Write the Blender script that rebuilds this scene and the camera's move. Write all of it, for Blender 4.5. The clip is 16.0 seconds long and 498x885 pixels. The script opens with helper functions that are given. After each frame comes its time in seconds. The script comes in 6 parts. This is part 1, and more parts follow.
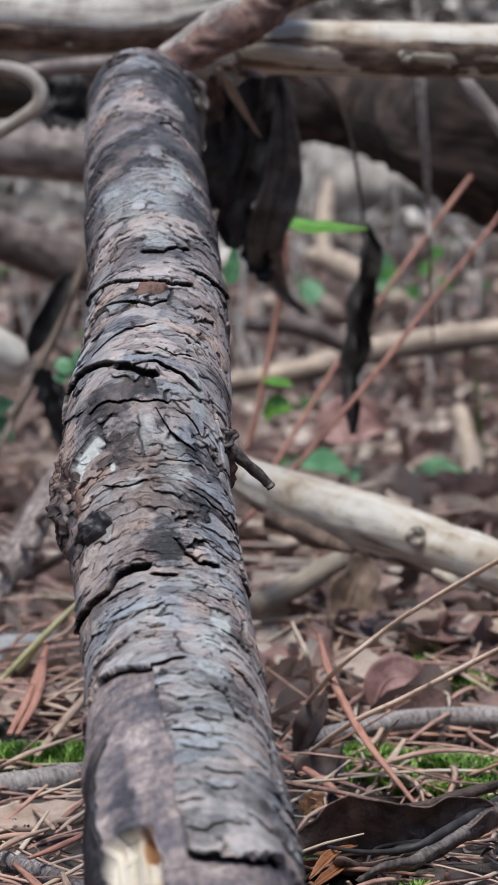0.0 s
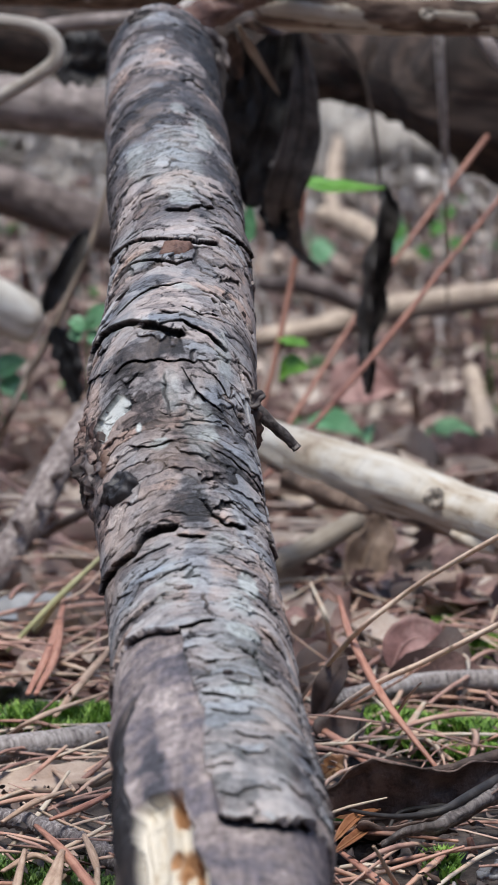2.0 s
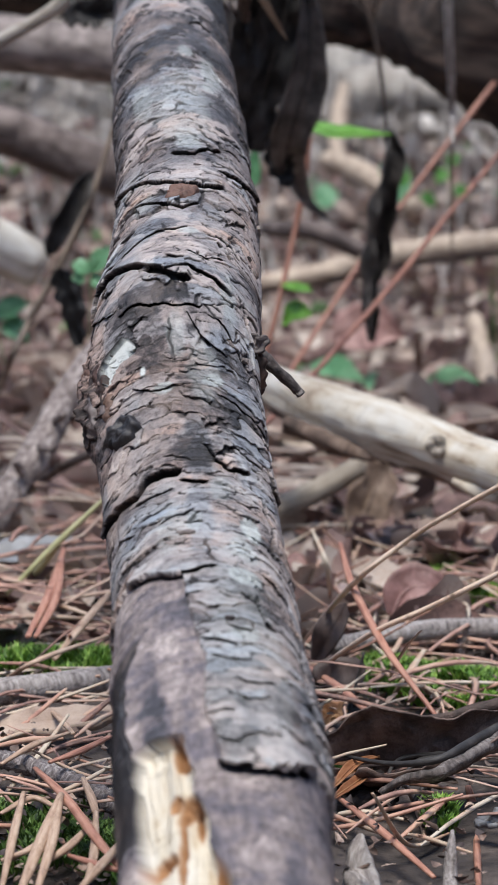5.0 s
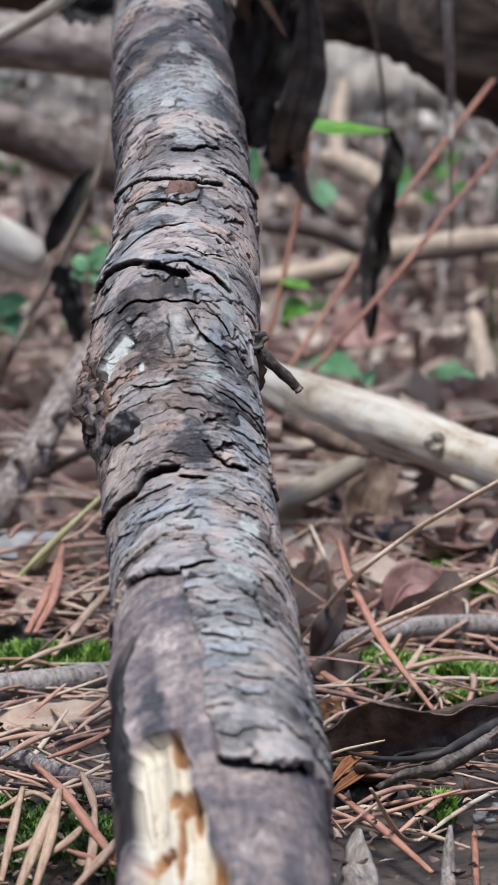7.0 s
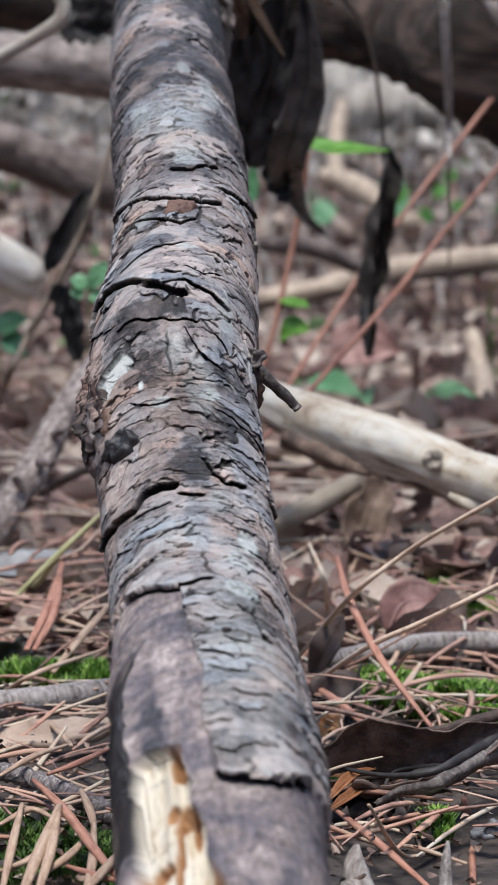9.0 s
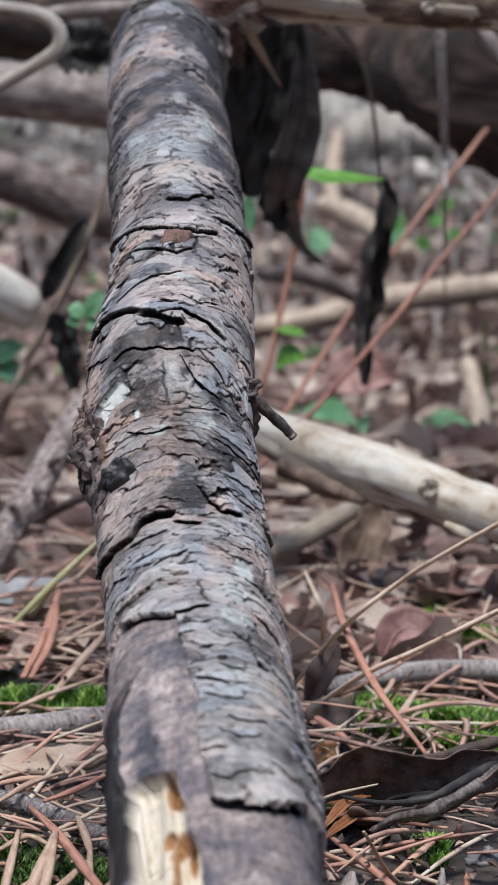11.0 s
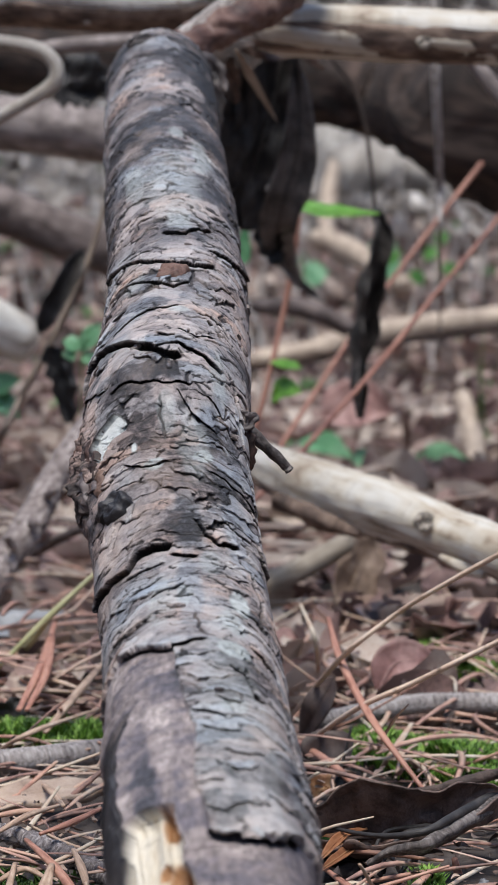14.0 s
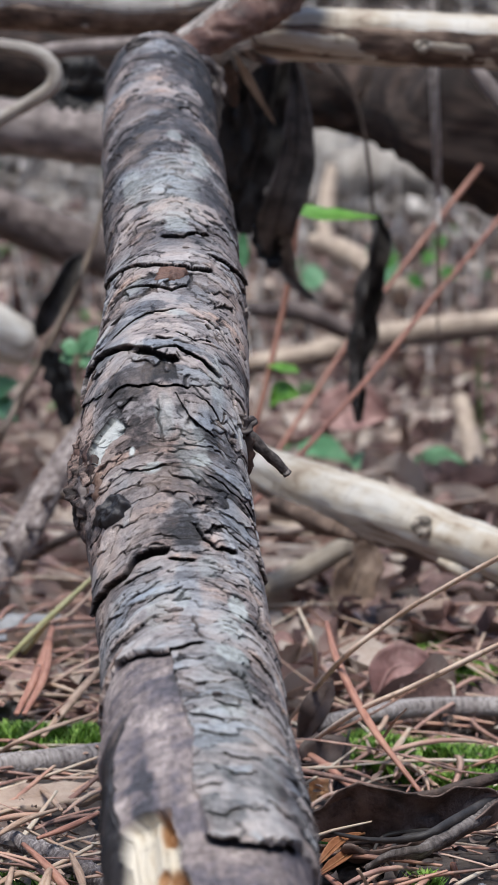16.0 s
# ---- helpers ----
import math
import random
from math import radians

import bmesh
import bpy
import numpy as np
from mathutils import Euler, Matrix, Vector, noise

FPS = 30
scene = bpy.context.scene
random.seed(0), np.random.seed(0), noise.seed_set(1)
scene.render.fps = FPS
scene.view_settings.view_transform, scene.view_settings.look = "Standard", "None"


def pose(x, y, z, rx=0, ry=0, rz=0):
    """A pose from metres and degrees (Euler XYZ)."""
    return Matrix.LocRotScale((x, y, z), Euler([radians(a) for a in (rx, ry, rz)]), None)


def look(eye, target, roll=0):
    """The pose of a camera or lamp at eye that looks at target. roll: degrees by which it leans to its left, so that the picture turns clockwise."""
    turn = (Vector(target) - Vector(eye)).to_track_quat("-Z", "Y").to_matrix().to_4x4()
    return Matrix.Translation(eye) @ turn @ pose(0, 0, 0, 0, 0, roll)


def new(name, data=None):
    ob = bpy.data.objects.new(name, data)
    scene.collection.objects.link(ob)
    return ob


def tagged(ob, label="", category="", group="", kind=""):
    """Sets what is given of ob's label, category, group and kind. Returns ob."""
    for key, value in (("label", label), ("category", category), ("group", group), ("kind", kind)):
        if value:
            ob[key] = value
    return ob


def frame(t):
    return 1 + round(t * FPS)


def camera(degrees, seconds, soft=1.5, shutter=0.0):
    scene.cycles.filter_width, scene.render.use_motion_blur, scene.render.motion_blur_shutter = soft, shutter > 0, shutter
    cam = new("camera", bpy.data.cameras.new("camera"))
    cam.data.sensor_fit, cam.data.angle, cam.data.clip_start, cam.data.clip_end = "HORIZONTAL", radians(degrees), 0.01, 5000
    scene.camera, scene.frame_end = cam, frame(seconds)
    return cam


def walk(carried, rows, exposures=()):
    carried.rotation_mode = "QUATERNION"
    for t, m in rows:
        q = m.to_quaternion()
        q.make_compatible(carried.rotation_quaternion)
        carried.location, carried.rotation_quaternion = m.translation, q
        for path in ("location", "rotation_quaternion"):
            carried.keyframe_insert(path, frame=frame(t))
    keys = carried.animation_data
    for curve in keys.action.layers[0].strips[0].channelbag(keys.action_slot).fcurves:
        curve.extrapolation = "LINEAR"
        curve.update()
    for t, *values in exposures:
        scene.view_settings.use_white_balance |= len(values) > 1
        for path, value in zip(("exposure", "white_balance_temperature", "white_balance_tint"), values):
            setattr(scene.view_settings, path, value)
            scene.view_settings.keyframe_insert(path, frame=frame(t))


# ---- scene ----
# camera: a short telephoto held low over the forest floor
cam = camera(10.72, 16.0)
cam.data.dof.use_dof = True
cam.data.dof.focus_distance = 1.01
cam.data.dof.aperture_fstop = 38.0
walk(cam, [
    (0.0, look((0.0088, -0.0089, 0.2378), (0.0109, 0.9893, 0.1790), -1.17)),
    (0.5, look((0.0057, -0.0058, 0.2380), (0.0069, 0.9924, 0.1774), -1.23)),
    (1.0, look((0.0044, -0.0058, 0.2381), (0.0052, 0.9921, 0.1738), -1.13)),
    (1.5, look((0.0018, -0.0029, 0.2383), (0.0023, 0.9947, 0.1689), -0.97)),
    (2.0, look((0.0009, -0.0006, 0.2383), (0.0010, 0.9966, 0.1639), -0.77)),
    (2.5, look((0.0001, 0.0006, 0.2381), (0.0000, 0.9975, 0.1591), -0.61)),
    (3.0, look((-0.0002, 0.0017, 0.2379), (-0.0002, 0.9982, 0.1547), -0.46)),
    (3.5, look((0.0000, 0.0022, 0.2381), (-0.0000, 0.9985, 0.1524), -0.32)),
    (4.0, look((-0.0006, 0.0034, 0.2381), (-0.0008, 0.9993, 0.1479), -0.13)),
    (6.5, look((0.0003, -0.0008, 0.2383), (0.0002, 0.9946, 0.1420), -0.01)),
    (7.0, look((-0.0000, 0.0000, 0.2380), (-0.0000, 0.9954, 0.1419), -0.00)),
    (7.5, look((0.0004, -0.0010, 0.2379), (0.0006, 0.9945, 0.1427), -0.02)),
    (8.0, look((0.0002, -0.0015, 0.2379), (0.0003, 0.9941, 0.1443), -0.07)),
    (8.5, look((0.0003, -0.0042, 0.2382), (0.0007, 0.9916, 0.1464), -0.00)),
    (9.0, look((0.0002, -0.0055, 0.2383), (0.0006, 0.9906, 0.1491), -0.01)),
    (11.5, look((0.0005, -0.0107, 0.2388), (0.0025, 0.9864, 0.1630), 0.03)),
    (12.0, look((0.0004, -0.0105, 0.2387), (0.0026, 0.9868, 0.1656), 0.01)),
    (12.5, look((0.0005, -0.0115, 0.2389), (0.0030, 0.9860, 0.1678), 0.02)),
    (13.0, look((0.0002, -0.0124, 0.2390), (0.0033, 0.9852, 0.1698), 0.10)),
    (13.5, look((0.0002, -0.0123, 0.2389), (0.0035, 0.9854, 0.1711), 0.04)),
    (14.0, look((-0.0003, -0.0133, 0.2392), (0.0035, 0.9845, 0.1729), 0.09)),
    (14.5, look((-0.0007, -0.0117, 0.2393), (0.0034, 0.9861, 0.1742), 0.10)),
    (15.0, look((-0.0008, -0.0108, 0.2391), (0.0035, 0.9871, 0.1742), 0.08)),
    (15.5, look((-0.0011, -0.0098, 0.2393), (0.0032, 0.9881, 0.1743), 0.13)),
    (16.0, look((-0.0004, -0.0116, 0.2391), (0.0042, 0.9863, 0.1742), 0.13)),
], exposures=[(0.0, 1.26), (2.0, 1.4), (4.0, 1.47), (7.0, 1.46), (9.0, 1.45), (12.0, 1.4), (16.0, 1.4)])

# soft daylight under an overcast sky
world = bpy.data.worlds.new("overcast_sky")
scene.world = world
world.use_nodes = True
wn = world.node_tree
sky = wn.nodes.new("ShaderNodeTexSky")
sky.sky_type = "NISHITA"
sky.sun_disc = False
sky.sun_elevation = radians(73)
sky.sun_rotation = radians(190)
bg = wn.nodes["Background"]
bg.inputs["Strength"].default_value = 0.075
wn.links.new(sky.outputs["Color"], bg.inputs["Color"])
sun = new("sun", bpy.data.lights.new("sun", "SUN"))
sun.data.energy = 1.5
sun.data.angle = radians(30)
sun.data.color = (1.0, 0.97, 0.91)
sun.matrix_world = look((-0.15, 0.3, 3.0), (0, 1.2, 0))



# ---- materials ----
def material(name):
    m = bpy.data.materials.new(name)
    m.use_nodes = True
    return m, m.node_tree.nodes, m.node_tree.links, m.node_tree.nodes["Principled BSDF"]


def muted(stops, sat):
    """The same colours, nearer to grey."""
    out = []
    for p, c in stops:
        g = 0.3 * c[0] + 0.59 * c[1] + 0.11 * c[2]
        out.append((p, tuple(g + (v - g) * sat for v in c)))
    return out


def ramp(nodes, links, source, stops):
    r = nodes.new("ShaderNodeValToRGB")
    els = r.color_ramp.elements
    while len(els) < len(stops):
        els.new(0.5)
    for el, (p, c) in zip(els, stops):
        el.position, el.color = p, (*c, 1)
    links.new(source, r.inputs["Fac"])
    return r.outputs["Color"]


def tex_noise(nodes, links, vector, scale, detail=6, rough=0.6):
    n = nodes.new("ShaderNodeTexNoise")
    n.inputs["Scale"].default_value, n.inputs["Detail"].default_value, n.inputs["Roughness"].default_value = scale, detail, rough
    links.new(vector, n.inputs["Vector"])
    return n.outputs["Fac"]


def mix(nodes, links, fac, a, b, how="MIX"):
    x = nodes.new("ShaderNodeMix")
    x.data_type, x.blend_type = "RGBA", how
    if isinstance(fac, float):
        x.inputs["Factor"].default_value = fac
    else:
        links.new(fac, x.inputs["Factor"])
    for k, v in ((6, a), (7, b)):
        if isinstance(v, tuple):
            x.inputs[k].default_value = (*v, 1)
        else:
            links.new(v, x.inputs[k])
    return x.outputs[2]


def relief(nodes, links, shader, height, strength, distance):
    b = nodes.new("ShaderNodeBump")
    b.inputs["Strength"].default_value, b.inputs["Distance"].default_value = strength, distance
    links.new(height, b.inputs["Height"])
    links.new(b.outputs["Normal"], shader.inputs["Normal"])


def coords(nodes, links, stretch=(1, 1, 1), which="Object"):
    tc = nodes.new("ShaderNodeTexCoord")
    mp = nodes.new("ShaderNodeMapping")
    mp.inputs["Scale"].default_value = stretch
    links.new(tc.outputs[which], mp.inputs["Vector"])
    return mp.outputs["Vector"]


def along(nodes, links, stretch):
    """Coordinates that run with the grain: u round, v along the piece, in metres."""
    at = nodes.new("ShaderNodeAttribute")
    at.attribute_name = "grain"
    mp = nodes.new("ShaderNodeMapping")
    mp.inputs["Scale"].default_value = stretch
    links.new(at.outputs["Vector"], mp.inputs["Vector"])
    return mp.outputs["Vector"]


def varied(name, stops, scale=40, rough=0.75, bump=0.4, dist=0.002, fine=900, per="object", spread=0.22, sheen=0.0, thin=0.0, sat=0.72):
    """A matt natural surface: colours by a coarse and a fine noise, shifted from piece to piece."""
    m, n, l, p = material(name)
    stops = muted(stops, sat)
    v = coords(n, l)
    a = tex_noise(n, l, v, scale)
    b = tex_noise(n, l, v, fine, 4, 0.7)
    s = n.new("ShaderNodeMath")
    s.operation = "MULTIPLY_ADD"
    l.new(b, s.inputs[0])
    s.inputs[1].default_value = 0.35
    l.new(a, s.inputs[2])
    if per == "object":
        o = n.new("ShaderNodeObjectInfo")
        rnd = o.outputs["Random"]
    else:
        o = n.new("ShaderNodeNewGeometry")
        rnd = o.outputs["Random Per Island"]
    t = n.new("ShaderNodeMath")
    t.operation = "MULTIPLY_ADD"
    l.new(rnd, t.inputs[0])
    t.inputs[1].default_value = spread * 2
    l.new(s.outputs[0], t.inputs[2])
    u = n.new("ShaderNodeMath")
    u.operation = "SUBTRACT"
    l.new(t.outputs[0], u.inputs[0])
    u.inputs[1].default_value = 0.17 + spread
    ct = n.new("ShaderNodeMapRange")
    ct.inputs[1].default_value, ct.inputs[2].default_value = 0.16, 0.84
    l.new(u.outputs[0], ct.inputs[0])
    col = ramp(n, l, ct.outputs[0], stops)
    l.new(col, p.inputs["Base Color"])
    p.inputs["Roughness"].default_value = rough
    if thin:
        p.inputs["Subsurface Weight"].default_value = 0.0
        tr = n.new("ShaderNodeBsdfTranslucent")
        l.new(col, tr.inputs["Color"])
        ms = n.new("ShaderNodeMixShader")
        ms.inputs[0].default_value = thin
        l.new(p.outputs[0], ms.inputs[1])
        l.new(tr.outputs[0], ms.inputs[2])
        l.new(ms.outputs[0], n["Material Output"].inputs["Surface"])
    relief(n, l, p, s.outputs[0], bump, dist)
    return m


def wood(name, stops, streak=(420, 26, 1), rough=0.7, bump=0.5, stain=None, sat=0.75):
    """Weathered wood or twig bark with streaks along the grain."""
    m, n, l, p = material(name)
    stops = muted(stops, sat)
    v = along(n, l, streak)
    a = tex_noise(n, l, v, 1.0, 6, 0.65)
    b = tex_noise(n, l, along(n, l, (60, 25, 1)), 1.0, 4, 0.6)
    s = n.new("ShaderNodeMath")
    s.operation = "MULTIPLY_ADD"
    l.new(b, s.inputs[0])
    s.inputs[1].default_value = 0.7
    l.new(a, s.inputs[2])
    u = n.new("ShaderNodeMath")
    u.operation = "SUBTRACT"
    l.new(s.outputs[0], u.inputs[0])
    u.inputs[1].default_value = 0.35
    ct = n.new("ShaderNodeMapRange")
    ct.inputs[1].default_value, ct.inputs[2].default_value = 0.24, 0.76
    l.new(u.outputs[0], ct.inputs[0])
    col = ramp(n, l, ct.outputs[0], stops)
    if stain:
        q = tex_noise(n, l, along(n, l, (110, 60, 1)), 1.0, 5, 0.7)
        k = n.new("ShaderNodeMapRange")
        l.new(q, k.inputs[0])
        k.inputs[1].default_value, k.inputs[2].default_value = 0.58, 0.68
        col = mix(n, l, k.outputs[0], col, stain)
    l.new(col, p.inputs["Base Color"])
    p.inputs["Roughness"].default_value = rough
    relief(n, l, p, s.outputs[0], bump, 0.0012)
    return m


def bark_material():
    """Scaly bark: plate tone with the splits' shade in it, smooth inner bark, pale lichen film and bare wood come from
    the mesh.
    """
    m, n, l, p = material("scaly_bark")
    at = n.new("ShaderNodeAttribute")
    at.attribute_name = "plate"
    sp = n.new("ShaderNodeSeparateColor")
    l.new(at.outputs["Color"], sp.inputs[0])
    g = along(n, l, (1, 1, 1))
    fine = tex_noise(n, l, along(n, l, (330, 420, 1)), 1.0, 8, 0.8)
    fc = n.new("ShaderNodeMapRange")
    fc.inputs[1].default_value, fc.inputs[2].default_value = 0.3, 0.7
    l.new(fine, fc.inputs[0])
    fine = fc.outputs[0]
    mid = tex_noise(n, l, along(n, l, (90, 70, 1)), 1.0, 5, 0.6)
    s = n.new("ShaderNodeMath")
    s.operation = "MULTIPLY_ADD"
    l.new(fine, s.inputs[0])
    s.inputs[1].default_value = 0.62
    l.new(sp.outputs[0], s.inputs[2])
    u = n.new("ShaderNodeMath")
    u.operation = "SUBTRACT"
    l.new(s.outputs[0], u.inputs[0])
    u.inputs[1].default_value = 0.22
    bark = ramp(n, l, u.outputs[0], [(0.0, (0.018, 0.015, 0.016)), (0.16, (0.072, 0.062, 0.064)), (0.36, (0.222, 0.203, 0.203)), (0.58, (0.352, 0.326, 0.32)), (0.8, (0.46, 0.432, 0.423)), (1.0, (0.545, 0.525, 0.515))])
    hue = ramp(n, l, at.outputs["Alpha"], [(0.0, (0.80, 0.96, 1.12)), (0.28, (0.93, 1.0, 1.05)), (0.45, (1.0, 1.0, 1.0)), (0.62, (1.05, 0.99, 0.97)), (0.8, (1.1, 0.98, 0.91)), (1.0, (1.22, 0.93, 0.78))])
    bark = mix(n, l, 1.0, bark, hue, "MULTIPLY")
    # rusty plates where the outer scale has come away
    k = n.new("ShaderNodeMapRange")
    l.new(mid, k.inputs[0])
    k.inputs[1].default_value, k.inputs[2].default_value, k.inputs[4].default_value = 0.58, 0.72, 0.3
    bark = mix(n, l, k.outputs[0], bark, (0.34, 0.25, 0.21), "MIX")
    # damp, dark bluish stains
    dk = n.new("ShaderNodeMapRange")
    l.new(tex_noise(n, l, along(n, l, (46, 30, 1)), 1.0, 6, 0.7), dk.inputs[0])
    dk.inputs[1].default_value, dk.inputs[2].default_value, dk.inputs[4].default_value = 0.54, 0.63, 0.6
    bark = mix(n, l, dk.outputs[0], bark, (0.07, 0.072, 0.084), "MIX")
    # pinkish tan, smoother patches
    tk = n.new("ShaderNodeMapRange")
    l.new(tex_noise(n, l, along(n, l, (38, 26, 1)), 1.0, 5, 0.65), tk.inputs[0])
    tk.inputs[1].default_value, tk.inputs[2].default_value, tk.inputs[3].default_value, tk.inputs[4].default_value = 0.34, 0.48, 0.5, 0.0
    bark = mix(n, l, tk.outputs[0], bark, mix(n, l, 0.7, bark, (0.44, 0.345, 0.3)), "MIX")
    blot = n.new("ShaderNodeMath")
    blot.operation = "MULTIPLY_ADD"
    l.new(sp.outputs[0], blot.inputs[0])
    blot.inputs[1].default_value = 0.28
    l.new(tex_noise(n, l, along(n, l, (30, 17, 1)), 1.0, 8, 0.68), blot.inputs[2])
    inner = ramp(n, l, blot.outputs[0], [(0.44, (0.05, 0.048, 0.058)), (0.53, (0.13, 0.112, 0.126)), (0.61, (0.225, 0.183, 0.176)), (0.70, (0.33, 0.275, 0.262)), (0.80, (0.44, 0.37, 0.34))])
    fleck = n.new("ShaderNodeMapRange")
    l.new(tex_noise(n, l, along(n, l, (420, 260, 1)), 1.0, 6, 0.75), fleck.inputs[0])
    fleck.inputs[1].default_value, fleck.inputs[2].default_value, fleck.inputs[3].default_value, fleck.inputs[4].default_value = 0.36, 0.64, 0.55, 1.6
    grey = n.new("ShaderNodeCombineColor")
    for q in range(3):
        l.new(fleck.outputs[0], grey.inputs[q])
    inner = mix(n, l, 1.0, inner, grey.outputs[0], "MULTIPLY")
    col = mix(n, l, sp.outputs[1], bark, inner)
    film = ramp(n, l, fine, [(0.2, (0.27, 0.285, 0.275)), (0.5, (0.42, 0.45, 0.44)), (0.85, (0.55, 0.59, 0.575))])
    col = mix(n, l, sp.outputs[2], col, film)
    fresh = n.new("ShaderNodeMapRange")
    l.new(sp.outputs[2], fresh.inputs[0])
    fresh.inputs[1].default_value, fresh.inputs[2].default_value = 0.9, 1.0
    col = mix(n, l, fresh.outputs[0], col, (0.6, 0.62, 0.6))
    aw = n.new("ShaderNodeAttribute")
    aw.attribute_name = "bare"
    bare = ramp(n, l, tex_noise(n, l, along(n, l, (130, 36, 1)), 1.0, 6, 0.65), [(0.28, (0.28, 0.15, 0.07)), (0.36, (0.5, 0.38, 0.24)), (0.46, (0.68, 0.6, 0.47)), (0.7, (0.76, 0.71, 0.62))])
    ar = n.new("ShaderNodeAttribute")
    ar.attribute_name = "rot"
    bare = mix(n, l, ar.outputs["Fac"], bare, (0.4, 0.2, 0.085))
    col = mix(n, l, aw.outputs["Fac"], col, bare)
    # hair cracks, mostly round the branch, their shade put into the colour
    cr = n.new("ShaderNodeMath")
    cr.operation = "SUBTRACT"
    l.new(tex_noise(n, l, along(n, l, (85, 230, 1)), 1.0, 5, 0.62), cr.inputs[0])
    cr.inputs[1].default_value = 0.5
    ca = n.new("ShaderNodeMath")
    ca.operation = "ABSOLUTE"
    l.new(cr.outputs[0], ca.inputs[0])
    ck = n.new("ShaderNodeMapRange")
    l.new(ca.outputs[0], ck.inputs[0])
    ck.inputs[1].default_value, ck.inputs[2].default_value, ck.inputs[3].default_value, ck.inputs[4].default_value = 0.0, 0.009, 0.4, 0.0
    bare_less = n.new("ShaderNodeMath")
    bare_less.operation = "MULTIPLY_ADD"
    l.new(aw.outputs["Fac"], bare_less.inputs[0])
    bare_less.inputs[1].default_value, bare_less.inputs[2].default_value = -0.8, 1.0
    cm = n.new("ShaderNodeMath")
    cm.operation = "MULTIPLY"
    l.new(ck.outputs[0], cm.inputs[0])
    l.new(bare_less.outputs[0], cm.inputs[1])
    col = mix(n, l, cm.outputs[0], col, (0.03, 0.024, 0.024))
    l.new(col, p.inputs["Base Color"])
    p.inputs["Roughness"].default_value = 0.56
    deep = n.new("ShaderNodeMath")
    deep.operation = "SUBTRACT"
    l.new(fine, deep.inputs[0])
    l.new(cm.outputs[0], deep.inputs[1])
    relief(n, l, p, deep.outputs[0], 0.6, 0.0007)
    return m


BARK = bark_material()
FLAKE = varied("bark_flake", [(0.1, (0.06, 0.045, 0.04)), (0.35, (0.17, 0.13, 0.115)), (0.6, (0.28, 0.22, 0.195)), (0.9, (0.4, 0.33, 0.29))], 90, 0.7, 0.6, 0.0008, 1200)
DARK_FLAKE = varied("dark_flake", [(0.2, (0.03, 0.022, 0.022)), (0.6, (0.09, 0.065, 0.06)), (0.9, (0.16, 0.12, 0.11))], 90, 0.6, 0.6, 0.0008, 1200)
RUST_FLAKE = varied("rusty_flake", [(0.2, (0.06, 0.03, 0.018)), (0.6, (0.2, 0.1, 0.06)), (0.9, (0.33, 0.2, 0.13))], 120, 0.65, 0.6, 0.0008, 1200)
PALE_WOOD = wood("weathered_wood", [(0.08, (0.13, 0.095, 0.065)), (0.26, (0.36, 0.28, 0.2)), (0.45, (0.48, 0.415, 0.325)), (0.75, (0.56, 0.53, 0.475))], (300, 16, 1), 0.65, 1.0, (0.2, 0.15, 0.11), 0.9)
BLEACHED_WOOD = wood("bleached_wood", [(0.1, (0.3, 0.24, 0.17)), (0.35, (0.6, 0.53, 0.43)), (0.7, (0.78, 0.74, 0.66))], (200, 8, 1), 0.6, 0.5, None, 0.9)
GREY_WOOD = wood("grey_wood", [(0.1, (0.12, 0.095, 0.08)), (0.35, (0.3, 0.26, 0.22)), (0.6, (0.46, 0.42, 0.38)), (0.9, (0.62, 0.59, 0.55))], (420, 10, 1), 0.7, 0.6, (0.17, 0.12, 0.09))
# brown_bark is kept very dark: the far trunk's shade is in its colour
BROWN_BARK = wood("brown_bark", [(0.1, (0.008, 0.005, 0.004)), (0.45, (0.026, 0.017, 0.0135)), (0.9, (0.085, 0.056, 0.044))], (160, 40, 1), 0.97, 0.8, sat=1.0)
PINK_BARK = wood("pinkish_bark", [(0.2, (0.11, 0.082, 0.072)), (0.5, (0.23, 0.178, 0.16)), (0.8, (0.39, 0.32, 0.29))], (160, 40, 1), 0.8, 0.7)
RED_BARK = wood("red_inner_bark", [(0.1, (0.04, 0.018, 0.014)), (0.4, (0.11, 0.05, 0.036)), (0.65, (0.18, 0.1, 0.075)), (0.9, (0.3, 0.22, 0.18))], (140, 60, 1), 0.65, 0.7, sat=0.9)
TWIG_BARK = wood("twig_bark", [(0.1, (0.1, 0.075, 0.062)), (0.45, (0.27, 0.22, 0.19)), (0.85, (0.48, 0.43, 0.39))], (500, 120, 1), 0.8, 0.8)
RED_STEM = wood("reddish_stem", [(0.2, (0.2, 0.075, 0.05)), (0.8, (0.4, 0.18, 0.12))], (500, 30, 1), 0.6, 0.3, sat=0.9)
UMBER_STEM = wood("umber_stem", [(0.2, (0.1, 0.068, 0.045)), (0.5, (0.22, 0.155, 0.105)), (0.8, (0.36, 0.27, 0.19))], (700, 18, 1), 0.7, 0.4)
TAN_STEM = wood("tan_stem", [(0.2, (0.22, 0.15, 0.1)), (0.5, (0.42, 0.3, 0.2)), (0.8, (0.58, 0.44, 0.3))], (700, 18, 1), 0.6, 0.3)
DEAD_LEAF = varied("dark_dead_leaf", [(0.2, (0.008, 0.007, 0.007)), (0.55, (0.03, 0.025, 0.023)), (0.9, (0.12, 0.1, 0.09))], 60, 0.6, 0.6, 0.002, 700)
